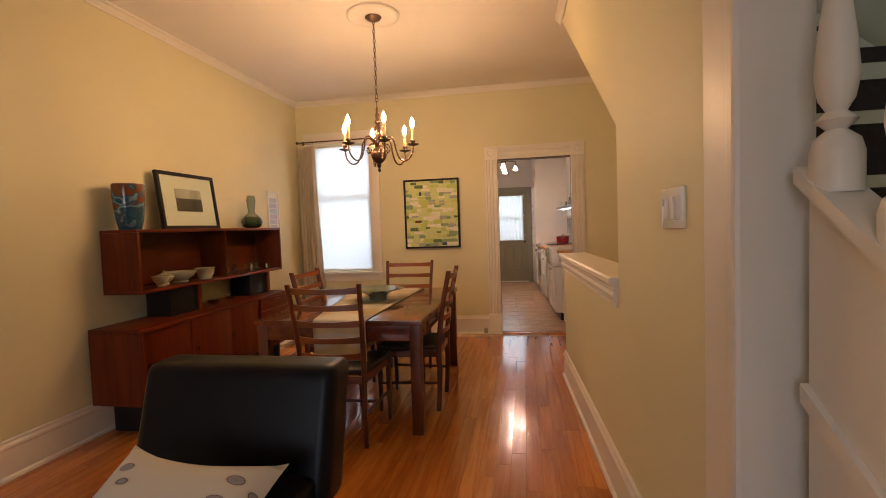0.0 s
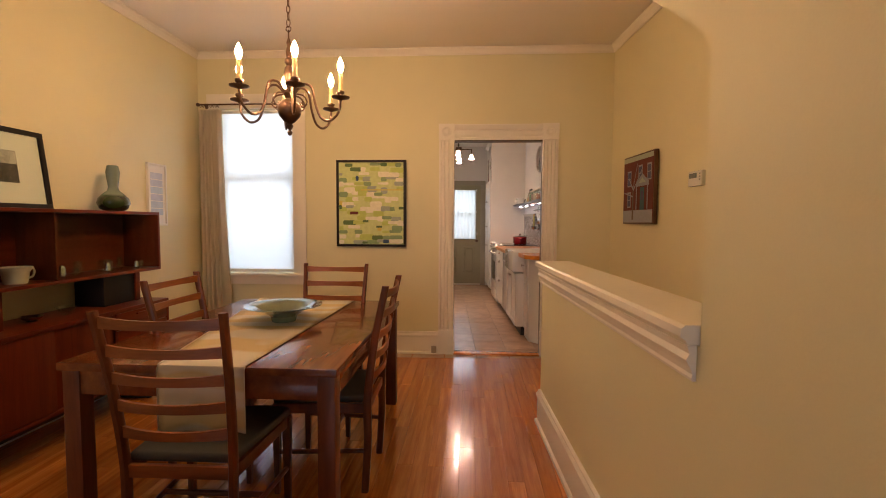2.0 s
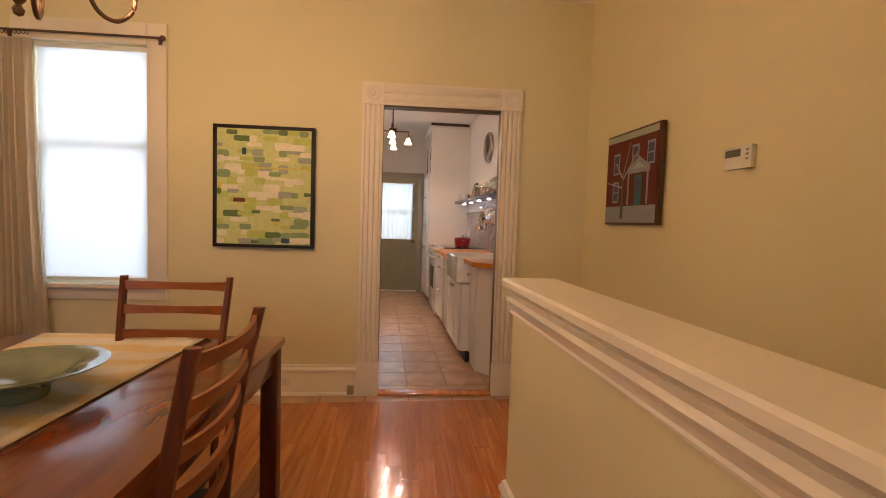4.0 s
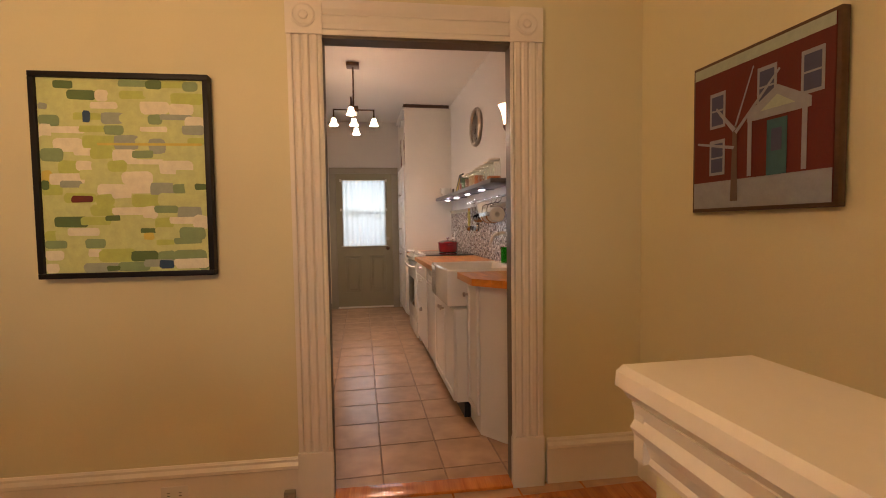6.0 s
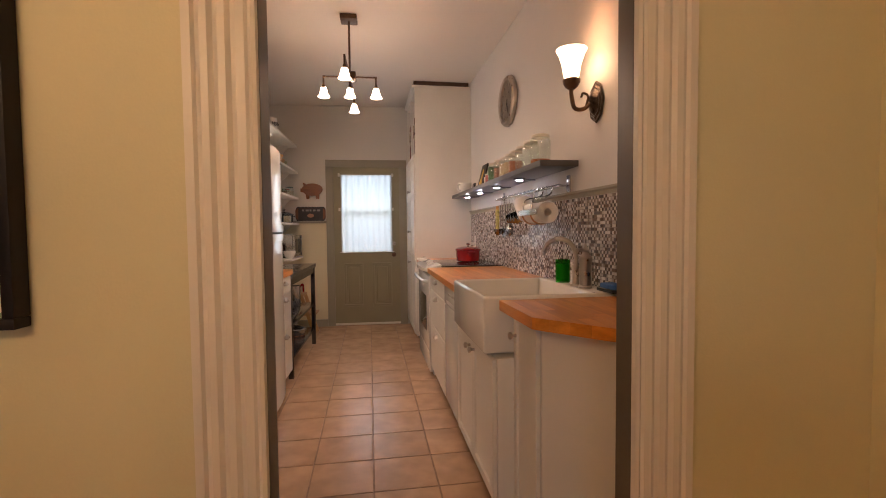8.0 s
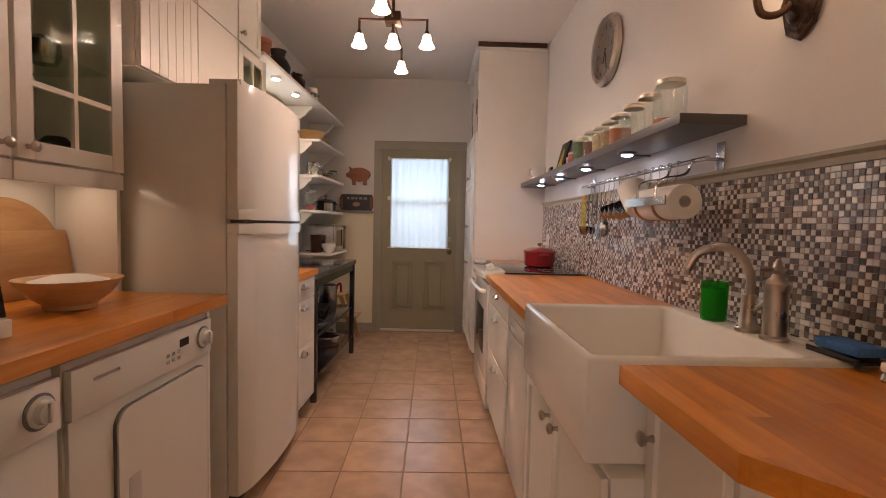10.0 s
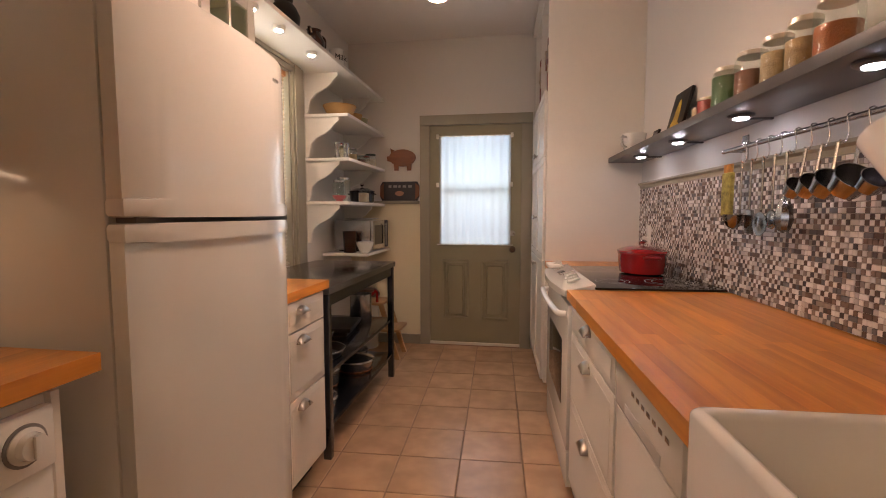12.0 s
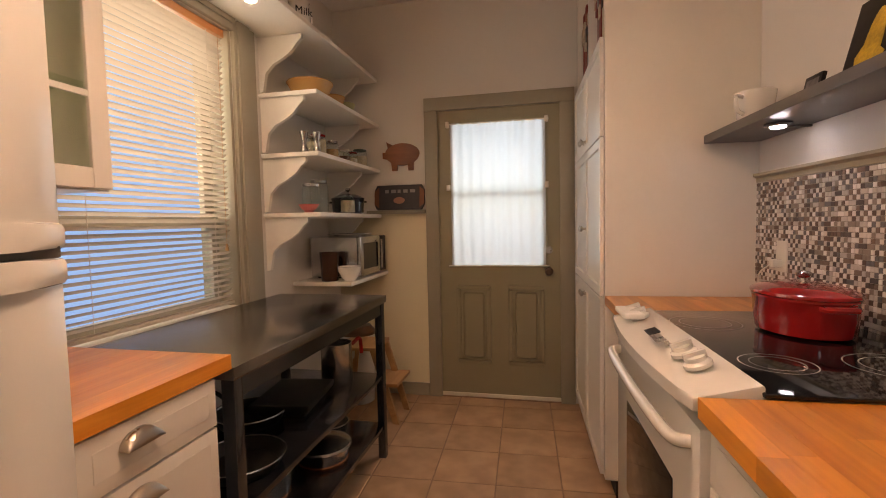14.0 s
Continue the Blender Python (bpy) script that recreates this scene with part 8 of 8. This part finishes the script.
bn = thing("waste_bin", "small white bin with a dark lid in the corner", "bin", pose(-1.25, 9.80, 0))
part("body", lathe(B(), [(0.10, 0), (0.105, 0.005), (0.12, 0.46), (0.12, 0.48)], seg=26), ENAMEL, bn)
part("lid", lathe(B(), [(0.124, 0.481), (0.124, 0.50), (0.09, 0.54), (0, 0.55)], seg=26), BRONZE, bn)

# left worktop things
wb = thing("wooden_bowl", "large pale wooden bowl with cloth inside", "bowl", pose(-1.10, 6.28, 0.9325))
wb.scale = (0.86, 0.86, 0.95)
part("bowl", lathe(B(), [(0.075, 0), (0.08, 0.004), (0.082, 0.018), (0.12, 0.045), (0.16, 0.095), (0.163, 0.10), (0.150, 0.098), (0.11, 0.055), (0, 0.03)], seg=36), wood("pale_bowl_wood", (0.52, 0.33, 0.17), (0.68, 0.47, 0.28), (8, 8, 30), 0.4), wb)
part("cloth", lathe(B(), [(0.10, 0.07), (0.12, 0.092), (0.06, 0.108), (0, 0.104)], seg=20), PAPER, wb)
cb_ = thing("cutting_board", "round-topped wooden cutting board leaning on the wall", "cutting board", pose(-1.40, 6.415, 0.9325, 0, -9, 0))
bm = B(); prism(bm, [(-0.20, 0)] + [(0.20 * math.cos(a), 0.18 + 0.17 * math.sin(a)) for a in [math.pi * (1 - i / 24) for i in range(25)]] + [(0.20, 0)], -0.01, 0.01, "x"); part("board", bm, BOARDW, cb_)
cb2 = thing("cutting_board", "rectangular wooden cutting board leaning in front", "cutting board", pose(-1.365, 6.355, 0.9325, 0, -9, 0))
bm = box(B(), -0.009, 0.009, -0.26, 0.26, 0, 0.235, 0.006); part("board", bm, BOARDW, cb2)
tb = thing("tablet", "black tablet standing on a small white dock", "tablet", pose(-1.0, 5.85, 0.9325, 0, 0, -12))
part("screen", box(B(), -0.012, 0.0, -0.13, 0.11, 0.04, 0.24, 0.006), BLACKGLASS, tb, m=pose(0, 0, 0, 0, -12, 0))
part("dock", box(B(), -0.06, 0.04, -0.09, 0.09, 0, 0.045, 0.008), ENAMEL, tb)
window_light("under_cabinet_light", look((-1.30, 6.3, 1.360), (-1.30, 6.3, 0.9)), 0.05, 0.5, 0.8, (1.0, 0.74, 0.45))
uc = solid("under_cabinet_lamp", box(B(), -1.33, -1.27, 6.15, 6.55, 1.363, 1.374, 0.002), WCAB, "slim white lamp under the wall cabinet", "cabinet lamp")
# crockery behind glass
for k, (y, z, r, h, m_) in enumerate(((6.26, 1.728, 0.085, 0.16, NAVY), (6.43, 1.728, 0.05, 0.09, STEEL), (6.26, 2.058, 0.09, 0.15, NAVY), (6.45, 2.058, 0.045, 0.12, JARGLASS), (6.22, 1.3935, 0.055, 0.10, NAVY), (6.34, 1.3935, 0.07, 0.06, IRON), (6.47, 1.3935, 0.05, 0.10, IRON), (6.28, 2.388, 0.07, 0.12, POTW), (6.48, 2.388, 0.05, 0.10, JARGLASS))):
    solid("crockery", lathe(B(), [(r * 0.7, 0), (r, h * 0.3), (r * 0.95, h * 0.8), (r * 0.6, h), (r * 0.55, h), (r * 0.85, h * 0.5), (0, 0.01)], seg=22), m_, "stored pot behind the cabinet glass", "crockery", pose(UX - 0.16, y, z))
for y, z in ((7.62, 1.3735), (7.58, 1.6485), (7.70, 1.9285)):
    solid("drinking_glass", lathe(B(), [(0.03, 0), (0.036, 0.10), (0.034, 0.10), (0.028, 0.008), (0, 0.006)], seg=20), JARGLASS, "drinking glass in the small wall cabinet", "glass", pose(UX - 0.15, y, z))
cf = thing("coffee_maker", "tall steel coffee carafe on a round white base", "coffee maker", pose(-1.22, 7.56, 0.9155))
part("carafe", lathe(B(), [(0.05, 0.02), (0.056, 0.03), (0.058, 0.20), (0.056, 0.21)], (0.09, 0.0, 0), 24), STEEL, cf)
part("collar", lathe(B(), [(0.057, 0.2105), (0.060, 0.215), (0.060, 0.245), (0.05, 0.25), (0, 0.25)], (0.09, 0.0, 0), 24), BLACK, cf)
part("base", lathe(B(), [(0.09, 0), (0.095, 0.008), (0.085, 0.02), (0, 0.021)], (0.09, 0.0, 0), 30), ENAMEL, cf)


# ---- mosaic splashback ----
def mosaic_material(name, node, socket, tones, rough):
    m, n, l, b = nodes_of(name)
    src, rp = n.new(node), n.new("ShaderNodeValToRGB")
    rp.color_ramp.interpolation = "CONSTANT"
    el = rp.color_ramp.elements
    el[0].color = (*tones[0], 1)
    el[1].position, el[1].color = 1 - 1 / len(tones), (*tones[-1], 1)
    for k, c in enumerate(tones[1:-1], 1):
        el.new(k / len(tones)).color = (*c, 1)
    l.new(src.outputs[socket], rp.inputs["Fac"])
    tc, no = n.new("ShaderNodeTexCoord"), n.new("ShaderNodeTexNoise")
    no.inputs["Scale"].default_value = 60
    l.new(tc.outputs["Object"], no.inputs["Vector"])
    mx = n.new("ShaderNodeMix")
    mx.data_type, mx.blend_type = "RGBA", "OVERLAY"
    mx.inputs["Factor"].default_value = 0.25
    l.new(rp.outputs["Color"], mx.inputs["A"]); l.new(no.outputs["Fac"], mx.inputs["B"])
    l.new(mx.outputs["Result"], b.inputs["Base Color"])
    b.inputs["Roughness"].default_value = rough
    return m


PALE = ((0.70, 0.66, 0.62), (0.58, 0.54, 0.50), (0.76, 0.74, 0.72), (0.50, 0.47, 0.46))
DARK = ((0.13, 0.095, 0.082), (0.21, 0.155, 0.13), (0.16, 0.155, 0.165), (0.28, 0.24, 0.215), (0.10, 0.085, 0.085))
MOS_O = [mosaic_material("mosaic_" + nm, "ShaderNodeObjectInfo", "Random", c, r) for nm, c, r in (("pale_glass", PALE, 0.16), ("dark_stone", DARK, 0.22))]
MOS_I = [mosaic_material("far_mosaic_" + nm, "ShaderNodeNewGeometry", "Random Per Island", c, r) for nm, c, r in (("pale_glass", PALE, 0.16), ("dark_stone", DARK, 0.22))]
bs = setting("splashback", box(B(), -0.006, -0.0005, 5.775, 8.93, 0.917, 1.384), mat("mosaic_grout", (0.30, 0.27, 0.24), 0.9, var=0.1, scale=60), "grey and brown glass and stone mosaic splashback", "splashback")
bs.matrix_basis = RIGHT
PITCH = 0.01552
rnd = random.Random(5)
cells = []
for r in range(30):
    for c in range(203):
        pale = rnd.random() < (0.74 if (r + c) % 2 else 0.22)
        cells.append((5.777 + c * PITCH, 0.918 + r * PITCH, 0 if pale else 1, 1))
for i in range(len(cells) - 2, 0, -1):
    a, b = cells[i], cells[i + 1]
    if a[1] == b[1] and a[2] == b[2] and b[3] == 1 and a[0] > 5.777 + 9.5 * PITCH and rnd.random() < 0.4:
        cells[i] = (*a[:3], 2)
        cells.pop(i + 1)
near_cells = [c for c in cells if c[0] < 5.777 + 9.5 * PITCH]
rest = [c for c in cells if c[0] >= 5.777 + 9.5 * PITCH]


def chip(y0, y1, z0, z1, d=0.004):
    x0, x1, e = -0.006, -0.006 - d, 0.0007
    v = [(x0, y0, z0), (x0, y1, z0), (x0, y1, z1), (x0, y0, z1), (x1, y0 + e, z0 + e), (x1, y1 - e, z0 + e), (x1, y1 - e, z1 - e), (x1, y0 + e, z1 - e)]
    f = [(4, 7, 6, 5), (0, 4, 5, 1), (1, 5, 6, 2), (2, 6, 7, 3), (3, 7, 4, 0)]
    return v, f


shared = []
for k in (0, 1):
    v, f = chip(0.0006, PITCH - 0.0006, 0.0006, PITCH - 0.0006)
    me = bpy.data.meshes.new("mosaic_tile")
    me.from_pydata(v, [], f)
    me.materials.append(MOS_O[k])
    shared.append(me)
for y, z, k, w in near_cells:
    t_ = new("mosaic_tile", shared[k])
    t_.parent = bs
    t_.matrix_basis = pose(0, y, z)
V, Fc, mi = [], [], []
for y, z, k, w in rest:
    v, f = chip(y + 0.0006, y + w * PITCH - 0.0006, z + 0.0006, z + PITCH - 0.0006, 0.004 + 0.0006 * rnd.random())
    Fc += [tuple(i + len(V) for i in q_) for q_ in f]
    mi += [k] * 5
    V += v
me = bpy.data.meshes.new("mosaic_tiles")
me.from_pydata(V, [], Fc)
me.materials.append(MOS_I[0]); me.materials.append(MOS_I[1])
me.polygons.foreach_set("material_index", mi)
ob = tagged(new("mosaic_tiles", me), kind="stuff")
ob.parent = bs

# ---- kitchen floor tiles, laid square with the party wall ----
TP = 0.3085
sb = box(B(), 0.003, TP - 0.003, 0.003, TP - 0.003, -0.004, 0.0, 0.002, 1)
tile_mesh = mesh_of("floor_tile", sb, TILE)
TF = pose(-0.122, 7.060, 0, 0, 0, 2.29)
for i in range(-5, 6):
    for j in range(-7, 11):
        c = TF @ Vector(((i + 0.5) * TP, (j + 0.5) * TP, 0))
        if -1.60 < c.x < 1.30 and KBACK - 0.12 < c.y < KEND + 0.12:
            t_ = new("floor_tile", tile_mesh)
            t_.parent = kfloor
            t_.matrix_basis = TF @ pose(i * TP, j * TP, 0.0005 * rnd.random())

# ---- floorboards ----
BWD = 0.0815
lens = (0.62, 0.88, 1.14, 1.4)
plank = {q_: mesh_of("floorboard", box(B(), 0.0006, BWD - 0.0006, 0.0006, q_ - 0.0006, -0.005, 0.0, 0.0012, 1), OAKFLOOR) for q_ in lens}
V, Fc = [], []
count = 0
for i in range(51):
    x = WEST + i * BWD
    y = -4.1 + rnd.uniform(-0.6, 0)
    while y < KBACK - 0.05:
        q_ = rnd.choice(lens)
        if y > 1.0 and y + q_ < KBACK - 0.035 and x < 1.15 and count < 300:
            t_ = new("floorboard", plank[q_])
            t_.parent = floor
            t_.matrix_basis = pose(x, y, 0.0)
            count += 1
        else:
            y1 = min(y + q_, KBACK - 0.045)
            e = 0.0006
            k = len(V)
            V += [(x + e, y + e, -0.005), (x + BWD - e, y + e, -0.005), (x + BWD - e, y1 - e, -0.005), (x + e, y1 - e, -0.005), (x + e, y + e, 0), (x + BWD - e, y + e, 0), (x + BWD - e, y1 - e, 0), (x + e, y1 - e, 0)]
            Fc += [(k + 4, k + 5, k + 6, k + 7), (k, k + 1, k + 5, k + 4), (k + 1, k + 2, k + 6, k + 5), (k + 2, k + 3, k + 7, k + 6), (k + 3, k, k + 4, k + 7)]
        y += q_
me = bpy.data.meshes.new("floorboards")
me.from_pydata(V, [], Fc)
me.materials.append(OAKFLOOR)
ob = tagged(new("floorboards", me), kind="stuff")
ob.parent = floor

# ---- the kitchen's skew ----
bpy.context.view_layer.update()


def middle(ob):
    """The middle of a thing with all its parts."""
    pts = [o.matrix_world @ Vector(c) for o in (ob, *ob.children_recursive) if o.type == "MESH" for c in o.bound_box]
    if not pts:
        return ob.matrix_world.translation
    return Vector(((min(p.x for p in pts) + max(p.x for p in pts)) / 2, (min(p.y for p in pts) + max(p.y for p in pts)) / 2, 0))


for ob in list(scene.objects):
    if ob.parent is None and ob.type in ("MESH", "EMPTY", "LIGHT") and ob is not sun:
        mid = middle(ob)
        if mid.y > 5.15 and (mid.x > -1.9 or mid.y > 6):
            ob.matrix_basis = ASKEW @ ob.matrix_basis
